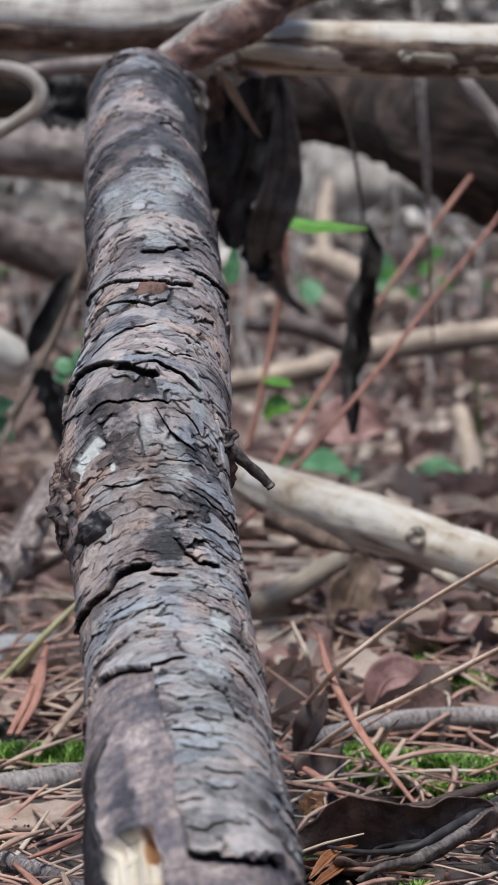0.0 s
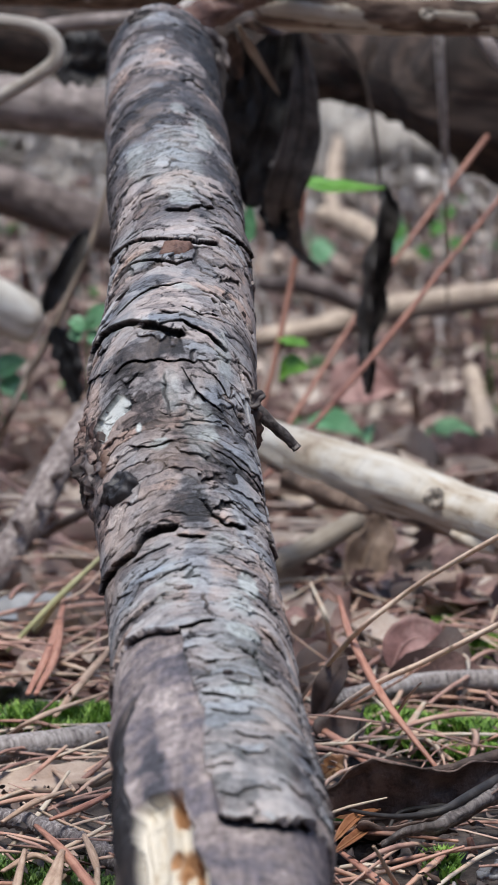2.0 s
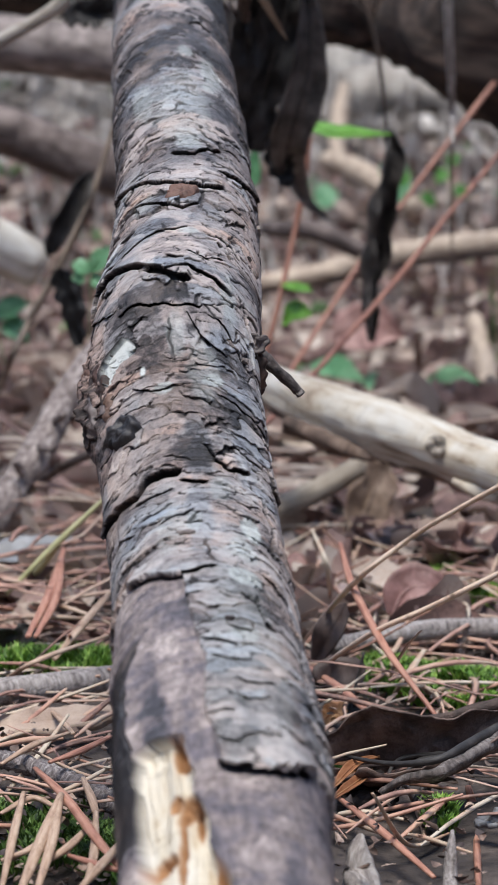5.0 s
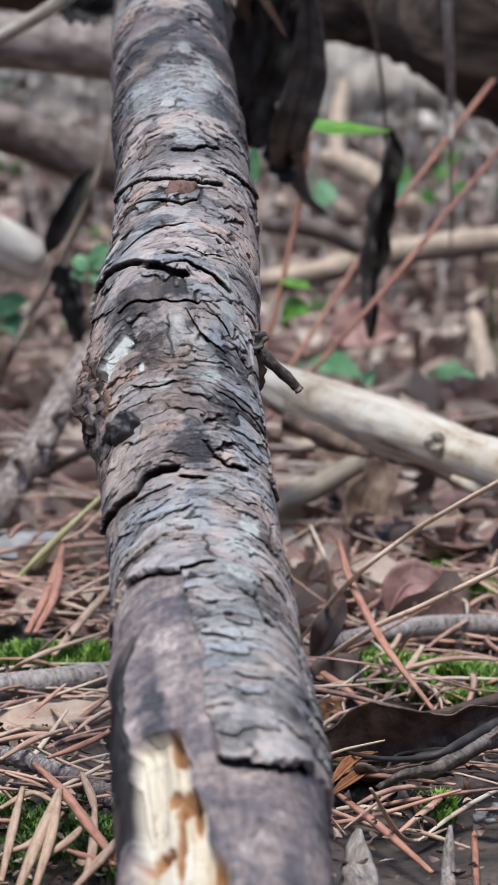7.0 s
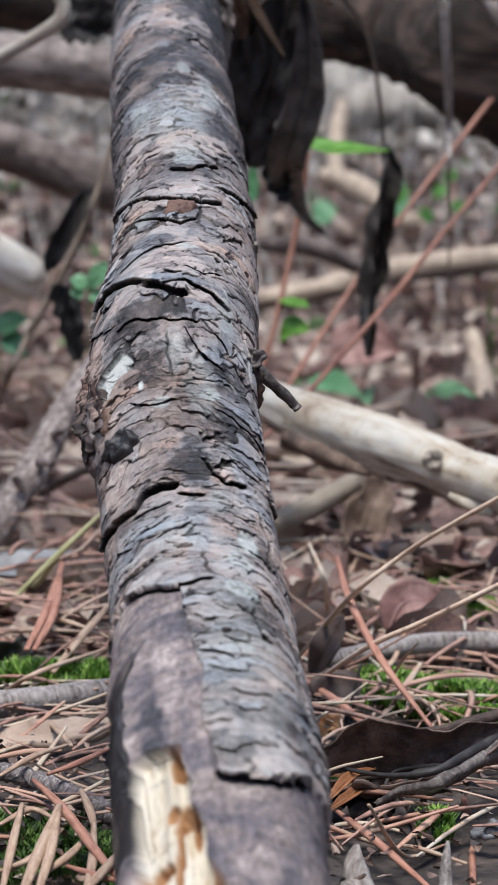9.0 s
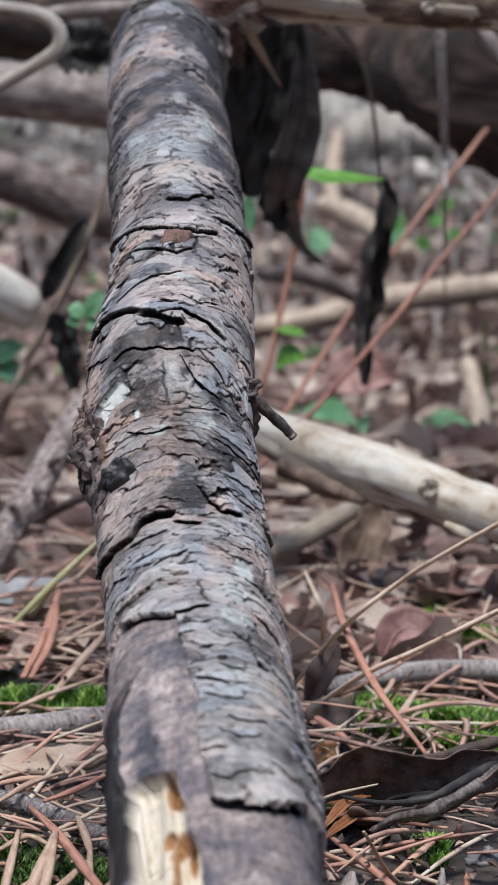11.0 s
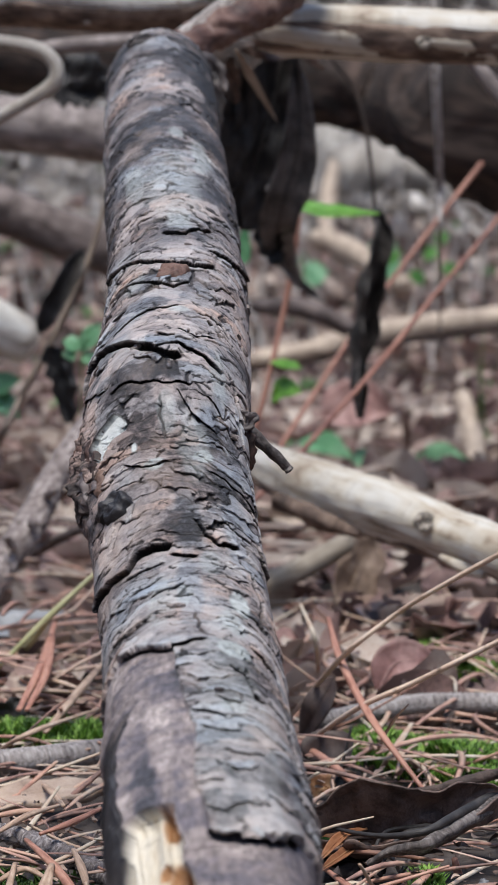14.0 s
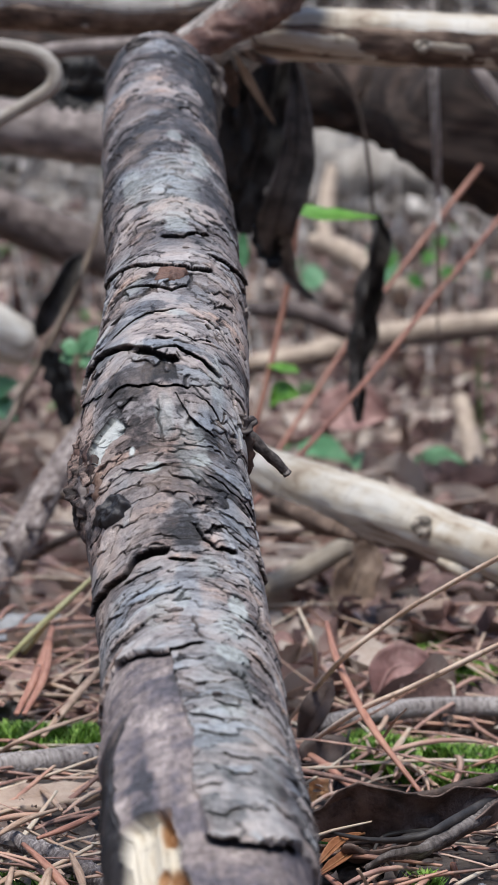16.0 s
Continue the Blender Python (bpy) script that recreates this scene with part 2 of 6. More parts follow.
BROWN_LEAF = varied("brown_leaf", [(0.1, (0.16, 0.075, 0.06)), (0.4, (0.34, 0.175, 0.145)), (0.65, (0.4, 0.25, 0.21)), (0.95, (0.54, 0.39, 0.34))], 45, 0.6, 0.5, 0.0015, 600, "object", 0.3, 0.0, 0.15, sat=0.85)
GREY_LEAF = varied("greyish_leaf", [(0.2, (0.02, 0.013, 0.011)), (0.5, (0.07, 0.044, 0.036)), (0.8, (0.17, 0.115, 0.095))], 90, 0.7, 0.9, 0.002, 500, sat=1.0)
TAN_LEAF = varied("tan_leaf", [(0.2, (0.25, 0.16, 0.1)), (0.5, (0.42, 0.3, 0.2)), (0.8, (0.55, 0.42, 0.3))], 45, 0.6, 0.4, 0.0015, 600, "object", 0.15, 0.0, 0.15)
LITTER = varied("leaf_litter", [(0.05, (0.11, 0.06, 0.05)), (0.25, (0.26, 0.14, 0.115)), (0.42, (0.37, 0.225, 0.185)), (0.55, (0.29, 0.195, 0.15)), (0.7, (0.42, 0.3, 0.23)), (0.95, (0.52, 0.42, 0.34))], 40, 0.65, 0.5, 0.0015, 600, "island", 0.33, 0.0, 0.1, sat=0.8)
NEEDLE = varied("pine_needle", [(0.0, (0.15, 0.08, 0.06)), (0.2, (0.34, 0.165, 0.115)), (0.42, (0.47, 0.24, 0.165)), (0.62, (0.52, 0.32, 0.22)), (0.82, (0.52, 0.385, 0.27)), (0.97, (0.56, 0.47, 0.36))], 60, 0.5, 0.2, 0.0005, 700, "island", 0.3, sat=0.78)
NEEDLE_ONE = varied("fallen_needle", [(0.0, (0.15, 0.08, 0.06)), (0.2, (0.34, 0.165, 0.115)), (0.42, (0.47, 0.24, 0.165)), (0.62, (0.52, 0.32, 0.22)), (0.82, (0.52, 0.385, 0.27)), (0.97, (0.56, 0.47, 0.36))], 60, 0.5, 0.2, 0.0005, 700, "object", 0.28, sat=0.9)
MOSS = varied("moss", [(0.1, (0.045, 0.1, 0.018)), (0.5, (0.14, 0.29, 0.04)), (0.9, (0.33, 0.52, 0.1))], 60, 0.6, 0.3, 0.001, 800, "island", 0.3, 0.0, 0.25, sat=1.0)
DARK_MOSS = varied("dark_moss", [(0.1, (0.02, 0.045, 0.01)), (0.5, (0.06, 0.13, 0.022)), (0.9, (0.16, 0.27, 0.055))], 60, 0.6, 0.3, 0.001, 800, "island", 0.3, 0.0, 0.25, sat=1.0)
GREEN_LEAF = varied("green_leaf", [(0.2, (0.04, 0.14, 0.02)), (0.5, (0.08, 0.25, 0.04)), (0.8, (0.14, 0.36, 0.07))], 60, 0.45, 0.3, 0.001, 700, "object", 0.12, 0.0, 0.35, sat=1.0)
BLUE_GREEN = varied("bluish_green_leaf", [(0.2, (0.08, 0.23, 0.1)), (0.5, (0.16, 0.38, 0.19)), (0.8, (0.27, 0.5, 0.3))], 60, 0.45, 0.3, 0.001, 700, "object", 0.12, 0.0, 0.3, sat=1.0)
HUMUS = varied("humus", [(0.1, (0.008, 0.006, 0.005)), (0.4, (0.024, 0.017, 0.014)), (0.65, (0.06, 0.042, 0.034)), (0.9, (0.13, 0.095, 0.078))], 22, 0.9, 0.8, 0.004, 260)
STONE = varied("pale_stone", [(0.2, (0.25, 0.21, 0.17)), (0.5, (0.42, 0.37, 0.31)), (0.8, (0.56, 0.51, 0.44))], 12, 0.8, 0.6, 0.004, 120)
TAN_CHIP = varied("tan_wood_chip", [(0.2, (0.24, 0.145, 0.09)), (0.5, (0.38, 0.25, 0.17)), (0.8, (0.48, 0.34, 0.24))], 60, 0.7, 0.6, 0.001, 900)
GREY_FILM_LEAF = varied("bluish_grey_leaf", [(0.2, (0.14, 0.14, 0.15)), (0.5, (0.24, 0.25, 0.27)), (0.8, (0.34, 0.35, 0.37))], 50, 0.5, 0.4, 0.001, 700)
DARK_TWIG = wood("blackish_twig", [(0.2, (0.012, 0.010, 0.010)), (0.5, (0.03, 0.025, 0.024)), (0.8, (0.07, 0.06, 0.055))], (400, 60, 1), 0.6, 0.6)
DARK_LEAF = varied("dark_brown_leaf", [(0.2, (0.03, 0.018, 0.014)), (0.5, (0.075, 0.042, 0.033)), (0.8, (0.14, 0.08, 0.06))], 60, 0.6, 0.4, 0.001, 700)
ORANGE_LEAF = varied("orange_leaf", [(0.2, (0.22, 0.07, 0.02)), (0.5, (0.4, 0.16, 0.06)), (0.8, (0.52, 0.28, 0.12))], 80, 0.55, 0.4, 0.001, 700, "object", 0.15, 0.0, 0.2, sat=0.9)
DARK_RED_LEAF = varied("dark_red_leaf", [(0.2, (0.16, 0.06, 0.05)), (0.5, (0.33, 0.14, 0.12)), (0.8, (0.46, 0.25, 0.215))], 30, 0.6, 0.4, 0.001, 500)
LITTER_PALE = varied("pale_litter", [(0.1, (0.14, 0.11, 0.09)), (0.35, (0.32, 0.27, 0.225)), (0.6, (0.48, 0.42, 0.36)), (0.9, (0.62, 0.56, 0.5))], 10, 0.7, 0.4, 0.002, 200, "island", 0.33)
LITTER_DARK = varied("damp_litter", [(0.1, (0.03, 0.02, 0.016)), (0.4, (0.11, 0.072, 0.058)), (0.7, (0.26, 0.175, 0.14)), (0.95, (0.42, 0.31, 0.25))], 60, 0.65, 0.5, 0.001, 700, "island", 0.33, sat=1.0)
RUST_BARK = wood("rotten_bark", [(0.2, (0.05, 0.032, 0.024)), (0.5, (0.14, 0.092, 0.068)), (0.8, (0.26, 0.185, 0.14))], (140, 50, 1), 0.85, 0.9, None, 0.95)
DARK_KNOT = wood("dark_knot", [(0.3, (0.05, 0.04, 0.03)), (0.5, (0.25, 0.2, 0.15)), (0.7, (0.5, 0.42, 0.33))], (260, 260, 1), 0.75, 0.9)
DARK_TWIG2 = wood("dark_twig_bark", [(0.2, (0.04, 0.03, 0.027)), (0.5, (0.11, 0.085, 0.075)), (0.8, (0.24, 0.2, 0.18))], (700, 300, 1), 0.7, 0.8)
NEEDLE_TAN = wood("tan_needle", [(0.2, (0.3, 0.19, 0.13)), (0.5, (0.45, 0.305, 0.215)), (0.8, (0.56, 0.42, 0.315))], (900, 60, 1), 0.5, 0.2, (0.2, 0.13, 0.09), 0.95)
NEEDLE_PALE = wood("pale_needle", [(0.2, (0.52, 0.35, 0.25)), (0.5, (0.72, 0.53, 0.4)), (0.8, (0.8, 0.65, 0.52))], (900, 60, 1), 0.45, 0.2, (0.2, 0.13, 0.09), 0.95)
NEEDLE_PINK = wood("pink_needle", [(0.2, (0.26, 0.11, 0.075)), (0.5, (0.42, 0.2, 0.14)), (0.8, (0.5, 0.28, 0.2))], (900, 40, 1), 0.5, 0.2, None, 1.0)
RUST_DARK = varied("dark_rusty_flake", [(0.2, (0.02, 0.010, 0.008)), (0.5, (0.062, 0.03, 0.022)), (0.8, (0.15, 0.08, 0.058))], 120, 0.65, 0.9, 0.0010, 900, sat=1.0)
LIGHT_GREEN = varied("light_green_leaf", [(0.2, (0.1, 0.27, 0.03)), (0.5, (0.18, 0.42, 0.06)), (0.8, (0.28, 0.54, 0.12))], 60, 0.4, 0.3, 0.001, 700, "object", 0.1, 0.0, 0.45, sat=1.0)
GREEN_BITS = varied("green_ground_leaf", [(0.2, (0.06, 0.16, 0.04)), (0.5, (0.12, 0.28, 0.09)), (0.8, (0.22, 0.4, 0.16))], 30, 0.5, 0.3, 0.001, 300, "island", 0.25, 0.0, 0.3, sat=1.0)
TAN_STICK = wood("tan_grey_stick", [(0.1, (0.15, 0.11, 0.08)), (0.45, (0.32, 0.26, 0.19)), (0.85, (0.48, 0.4, 0.31))], (420, 12, 1), 0.75, 0.6, None, 0.9)
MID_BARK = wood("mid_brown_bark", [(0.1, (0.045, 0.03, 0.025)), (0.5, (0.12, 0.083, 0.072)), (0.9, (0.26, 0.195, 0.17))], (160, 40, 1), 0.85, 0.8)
UMBER_LEAF = varied("umber_leaf", [(0.2, (0.12, 0.075, 0.048)), (0.5, (0.25, 0.165, 0.11)), (0.8, (0.38, 0.27, 0.19))], 70, 0.6, 0.4, 0.0015, 600, "object", 0.1, 0.0, 0.12, sat=0.95)
BLACK_FLAKE = varied("blackish_flake", [(0.2, (0.012, 0.011, 0.012)), (0.55, (0.035, 0.031, 0.034)), (0.9, (0.1, 0.085, 0.085))], 160, 0.45, 0.7, 0.001, 1200)

STICK_GREY = wood("greyish_stick", [(0.1, (0.07, 0.055, 0.05)), (0.4, (0.24, 0.2, 0.185)), (0.85, (0.46, 0.41, 0.385))], (900, 420, 1), 0.75, 0.9, (0.14, 0.11, 0.1))
STICK_DARK = wood("rough_stick_bark", [(0.1, (0.05, 0.034, 0.03)), (0.45, (0.19, 0.14, 0.125)), (0.85, (0.44, 0.37, 0.345))], (260, 130, 1), 0.8, 0.9)
SCAR_TWIG = wood("scarred_twig_bark", [(0.15, (0.05, 0.038, 0.038)), (0.5, (0.17, 0.135, 0.132)), (0.85, (0.42, 0.37, 0.355))], (900, 500, 1), 0.75, 0.9)
NEEDLE_GREEN = wood("yellow_green_needle", [(0.2, (0.3, 0.3, 0.12)), (0.5, (0.45, 0.43, 0.2)), (0.8, (0.55, 0.5, 0.28))], (900, 40, 1), 0.5, 0.2, None, 0.9)



# ---- builders ----
def hashed(i, j, k, seed):
    n = (i.astype(np.int64) * 374761393 + j.astype(np.int64) * 668265263 + k * 2147483647 + seed * 974634777) & 0xFFFFFFFF
    n = ((n ^ (n >> 13)) * 1274126177) & 0xFFFFFFFF
    n = ((n ^ (n >> 16)) * 2246822519) & 0xFFFFFFFF
    return ((n ^ (n >> 15)) & 0xFFFFFF) / 0xFFFFFF


def vnoise(x, y, seed=0):
    """Smooth value noise on numpy arrays, 0 to 1."""
    i, j = np.floor(x).astype(np.int64), np.floor(y).astype(np.int64)
    u, v = x - i, y - j
    u, v = u * u * (3 - 2 * u), v * v * (3 - 2 * v)
    i0, j0, wide, tall = i.min(), j.min(), int(i.max() - i.min()) + 2, int(j.max() - j.min()) + 2
    if wide * tall > 400000:
        a, b = hashed(i, j, 0, seed), hashed(i + 1, j, 0, seed)
        c, d = hashed(i, j + 1, 0, seed), hashed(i + 1, j + 1, 0, seed)
    else:
        I, J = np.meshgrid(i0 + np.arange(wide), j0 + np.arange(tall), indexing="ij")
        table = hashed(I, J, 0, seed).ravel()
        k = (i - i0) * tall + (j - j0)
        a, b, c, d = table[k], table[k + tall], table[k + 1], table[k + tall + 1]
    return (a * (1 - u) + b * u) * (1 - v) + (c * (1 - u) + d * u) * v


def fbm(x, y, seed=0, octaves=4):
    return sum(vnoise(x * 2**o, y * 2**o, seed + o * 17) * 0.5**o for o in range(octaves)) / (2 - 0.5 ** (octaves - 1))


def step(a, b, x):
    t = np.clip((x - a) / (b - a), 0, 1)
    return t * t * (3 - 2 * t)


def cells(x, y, seed):
    """Irregular cells: distance to the nearest and the second centre, the cell's number, the offset from its centre."""
    i0, j0 = np.floor(x).astype(np.int64), np.floor(y).astype(np.int64)
    li, lj, tall = i0.min() - 2, j0.min() - 2, int(j0.max() - j0.min()) + 6
    I, J = np.meshgrid(li + np.arange(int(i0.max() - i0.min()) + 7), lj + np.arange(tall), indexing="ij")
    mx = (I + 0.5 * (J % 2) + 0.25 + 0.75 * (hashed(I, J, 1, seed) - 0.5)).ravel()
    my = (J + 0.7 * (hashed(I, J, 2, seed) - 0.5) + 0.5).ravel()
    ident = hashed(I, J, 3, seed).ravel()
    d1, d2, best = np.full(x.shape, 9.0), np.full(x.shape, 9.0), np.zeros(x.shape, np.int64)
    for dj in (-1, 0, 1):
        for di in (-1, 0, 1):
            k = (i0 + di - li) * tall + (j0 + dj - lj)
            ex, ey = np.abs(x - mx[k]), np.abs(y - my[k])
            d = np.maximum(ex * 0.8, ey) * 0.7 + (ex + ey) * 0.25
            near = d < d1
            d2 = np.where(near, d1, np.minimum(d2, d))
            best = np.where(near, k, best)
            d1 = np.where(near, d, d1)
    return d1, d2, ident[best], x - mx[best], y - my[best]


def spline(pts, n):
    """n points on a smooth line through pts (tuples of any length), evenly by stretch."""
    p = np.array(pts, float)
    p = np.vstack([2 * p[0] - p[1], p, 2 * p[-1] - p[-2]])
    q = np.linspace(0, len(pts) - 1, n)
    k = np.minimum(q.astype(int), len(pts) - 2)
    t = (q - k)[:, None]
    a, b, c, d = p[k], p[k + 1], p[k + 2], p[k + 3]
    return 0.5 * (2 * b + (c - a) * t + (2 * a - 5 * b + 4 * c - d) * t**2 + (3 * b - a - 3 * c + d) * t**3)


def frames_along(line):
    """Tangent, side and upper direction along a line; the upper one leans to the sky."""
    tan = np.gradient(line, axis=0)
    tan /= np.linalg.norm(tan, axis=1)[:, None]
    ref = np.array([0, 0, 1.0]) if np.abs(tan[:, 2]).max() < 0.93 else np.array([0.2, -1.0, 0.1])
    side = np.cross(tan, ref)
    side /= np.linalg.norm(side, axis=1)[:, None]
    up = np.cross(side, tan)
    return tan, side, up


def mesh_of(name, verts, faces, mat, smooth=True):
    me = bpy.data.meshes.new(name)
    if isinstance(faces, list):
        me.from_pydata(np.asarray(verts).tolist(), [], faces)
    else:
        verts, faces = np.asarray(verts, np.float32).reshape(-1, 3), np.asarray(faces, np.int32)
        me.vertices.add(len(verts))
        me.vertices.foreach_set("co", verts.ravel())
        me.loops.add(faces.size)
        me.loops.foreach_set("vertex_index", faces.ravel())
        me.polygons.add(len(faces))
        me.polygons.foreach_set("loop_start", np.arange(len(faces), dtype=np.int32) * faces.shape[1])
        me.update(calc_edges=True)
    for m in mat if isinstance(mat, (list, tuple)) else (mat,):
        me.materials.append(m)
    if smooth:
        me.polygons.foreach_set("use_smooth", np.ones(len(me.polygons), bool))
    me.update()
    return me


def grid_faces(rows, cols, closed):
    """Quads of a grid of rows x cols points; closed: the columns run round."""
    r, c = np.meshgrid(np.arange(rows - 1), np.arange(cols if closed else cols - 1), indexing="ij")
    n = (c + 1) % cols
    return np.stack([r * cols + c, r * cols + n, (r + 1) * cols + n, (r + 1) * cols + c], -1).reshape(-1, 4)


def attribute(me, name, values, kind="FLOAT_VECTOR"):
    at = me.attributes.new(name, kind, "POINT")
    key = {"FLOAT_VECTOR": "vector", "FLOAT_COLOR": "color", "FLOAT": "value"}[kind]
    at.data.foreach_set(key, np.asarray(values, np.float32).ravel())


def tube_mesh(name, pts, mat, sides=14, steps=60, rough=0.0, lump=0.0, seed=1, grain=12.0, flat=1.0, knobby=False):
    """A branch: pts are (x, y, z, radius). rough: fine relief, lump: slow swelling, both as parts of the radius."""
    q = spline(pts, steps)
    line, rad = q[:, :3], np.maximum(q[:, 3], 0.0002)
    tan, side, up = frames_along(line)
    run = np.concatenate([[0], np.cumsum(np.linalg.norm(np.diff(line, axis=0), axis=1))])
    th = np.linspace(0, 2 * np.pi, sides, endpoint=False)
    S, T = np.meshgrid(run, th, indexing="ij")
    rr = rad[:, None] * (1 + lump * 2 * (fbm(np.cos(T) * 1.2 + S * grain * 2 + 50, np.sin(T) * 1.2 + S * grain, seed, 3) - 0.5))
    if knobby:
        rr = rr * (1 + rough * 2 * (fbm(np.cos(T) * 3 + 40, S * grain * 8 + np.sin(T) * 3, seed + 5, 4) - 0.5))
    else:
        rr = rr * (1 + rough * 2 * (fbm(np.cos(T) * 4 + 40, np.sin(T) * 4 + 20 + S * grain * 0.7, seed + 5, 4) - 0.5))
    V = line[:, None] + rr[..., None] * (np.cos(T)[..., None] * side[:, None] + flat * np.sin(T)[..., None] * up[:, None])
    V = V.reshape(-1, 3)
    F = grid_faces(steps, sides, True).tolist()
    ends = []
    for row, sign in ((0, -1), (steps - 1, 1)):
        ring = list(range(row * sides, row * sides + sides))
        c = len(V) + len(ends)
        ends.append(line[row] + tan[row] * sign * rad[row] * 0.25)
        for a in range(sides):
            e = (ring[a], ring[(a + 1) % sides], c)
            F.append(e if sign > 0 else e[::-1])
    V = np.vstack([V, ends])
    me = mesh_of(name, V, F, mat)
    G = np.stack([np.cos(T) * rad[:, None], S, np.sin(T) * rad[:, None]], -1).reshape(-1, 3)
    # the grain runs along the second axis, across it the other two fold into the first
    G = np.stack([G[:, 0] + 0.7 * G[:, 2], G[:, 1], G[:, 2]], -1)
    attribute(me, "grain", np.vstack([G, [[0, 0, 0], [0, run[-1], 0]]]))
    return me


def branch(name, pts, mat, label, category, group="", **kw):
    ob = new(name, tube_mesh(name, pts, mat, **kw))
    return tagged(ob, label, category, group)


def part(name, me, parent, label=""):
    ob = new(name, me)
    ob.parent = parent
    return tagged(ob, label) if label else ob


OUTLINES = {
    "oval": [0.0, 0.55, 0.85, 1.0, 0.98, 0.85, 0.6, 0.3, 0.0],
    "long": [0.12, 0.6, 0.9, 1.0, 0.95, 0.8, 0.6, 0.35, 0.03],
    "oak": [0.05, 0.35, 0.6, 0.72, 0.62, 0.75, 0.95, 0.85, 0.7, 0.85, 0.8, 0.5, 0.1],
    "ragged": [0.2, 0.8, 0.6, 1.0, 0.75, 0.9, 0.5, 0.65, 0.2],
}


def leaf_mesh(name, spine, width, mat, facing=(0, 0, 1), outline="oval", cup=0.3, crumple=0.15, seed=1, rows=22, cols=11, thick=0.0005, roll=0.0):
    """A leaf along a spine of points: outline, midrib, cupped or rolled edges, crumpled blade, real thickness."""
    line = spline(spine, rows)
    tan = np.gradient(line, axis=0)
    tan /= np.linalg.norm(tan, axis=1)[:, None]
    side = np.cross(tan, np.array(facing, float))
    side /= np.linalg.norm(side, axis=1)[:, None] + 1e-9
    up = np.cross(side, tan)
    o = OUTLINES[outline]
    w = np.interp(np.linspace(0, len(o) - 1, rows), np.arange(len(o)), o) * width / 2
    v = np.linspace(-1, 1, cols)
    Rr, C = np.meshgrid(np.arange(rows) / rows, v, indexing="ij")
    wob = 1 + 0.25 * (fbm(Rr * 9 + 3, np.sign(C) * 5 + 9, seed, 3) - 0.5)
    ang = C * roll
    lat = np.where(abs(roll) > 0.01, np.sin(ang) / (roll if abs(roll) > 0.01 else 1), C) * w[:, None] * wob
    lift = (np.where(abs(roll) > 0.01, (1 - np.cos(ang)) / (roll if abs(roll) > 0.01 else 1), 0) + cup * C**2) * w[:, None]
    lift = lift + crumple * width * 2 * (fbm(Rr * 5 + seed, C * 1.8 + 20, seed + 3, 4) - 0.5)
    lift = lift - 0.03 * width * np.exp(-((C / 0.12) ** 2))
    lat = lat + crumple * width * 0.6 * (fbm(Rr * 6 + 30, C * 2 + seed, seed + 7, 3) - 0.5)
    V = line[:, None] + lat[..., None] * side[:, None] + lift[..., None] * up[:, None]
    # thickness along the blade's own normal
    dr, dc = np.gradient(V, axis=0), np.gradient(V, axis=1)
    nn = np.cross(dr, dc)
    nn /= np.linalg.norm(nn, axis=2)[..., None] + 1e-12
    n = rows * cols
    top, bot = (V + nn * thick / 2).reshape(-1, 3), (V - nn * thick / 2).reshape(-1, 3)
    F = grid_faces(rows, cols, False)
    faces = F.tolist() + (F[:, ::-1] + n).tolist()
    rim = list(range(cols)) + [r * cols + cols - 1 for r in range(1, rows)] + [(rows - 1) * cols + c for c in range(cols - 2, -1, -1)] + [r * cols for r in range(rows - 2, 0, -1)]
    for a, b in zip(rim, rim[1:] + rim[:1]):
        faces.append([b, a, a + n, b + n])
    return mesh_of(name, np.vstack([top, bot]), faces, mat)


def leaf(name, spine, width, mat, label, category="leaf", group="", rib=True, **kw):
    """A leaf with its midrib as a part."""
    ob = tagged(new(name, leaf_mesh(name, spine, width, mat, **kw)), label, category, group)
    if rib:
        up = np.array(kw.get("facing", (0, 0, 1)), float)
        up = up / np.linalg.norm(up) * 0.0006
        line = np.array(spine, float) + up
        r = min(0.0011, width * 0.022)
        part("midrib", tube_mesh("midrib", [(*p, r * (1 - 0.6 * k / (len(line) - 1))) for k, p in enumerate(line)], mat, sides=6, steps=16), ob)
    return ob


def ground_height(x, y):
    """The forest floor: level in front, a shallow dip, a rising bank, then a steeper slope added all round against low
    sky light.
    """
    d = np.hypot(x, y)
    # last term: invented outer slope beyond 11 m that blocks the low sky
    z = -0.05 * step(1.9, 3.6, d) + 0.135 * np.maximum(0, d - 4.6) * step(4.6, 7.0, d) + 0.35 * np.clip(d - 11, 0, 40)
    z = z + 0.42 * step(-0.55, -1.15, x) * step(1.2, 1.9, y) * step(5.2, 3.6, y)
    z = z + 0.010 * (fbm(x * 9 + 31, y * 9 + 7, 3, 4) - 0.5) * (0.4 + np.minimum(d, 6))
    return z + 0.05 * (fbm(x * 1.3 + 5, y * 1.3 + 11, 8, 3) - 0.5) * step(1.6, 4, d)



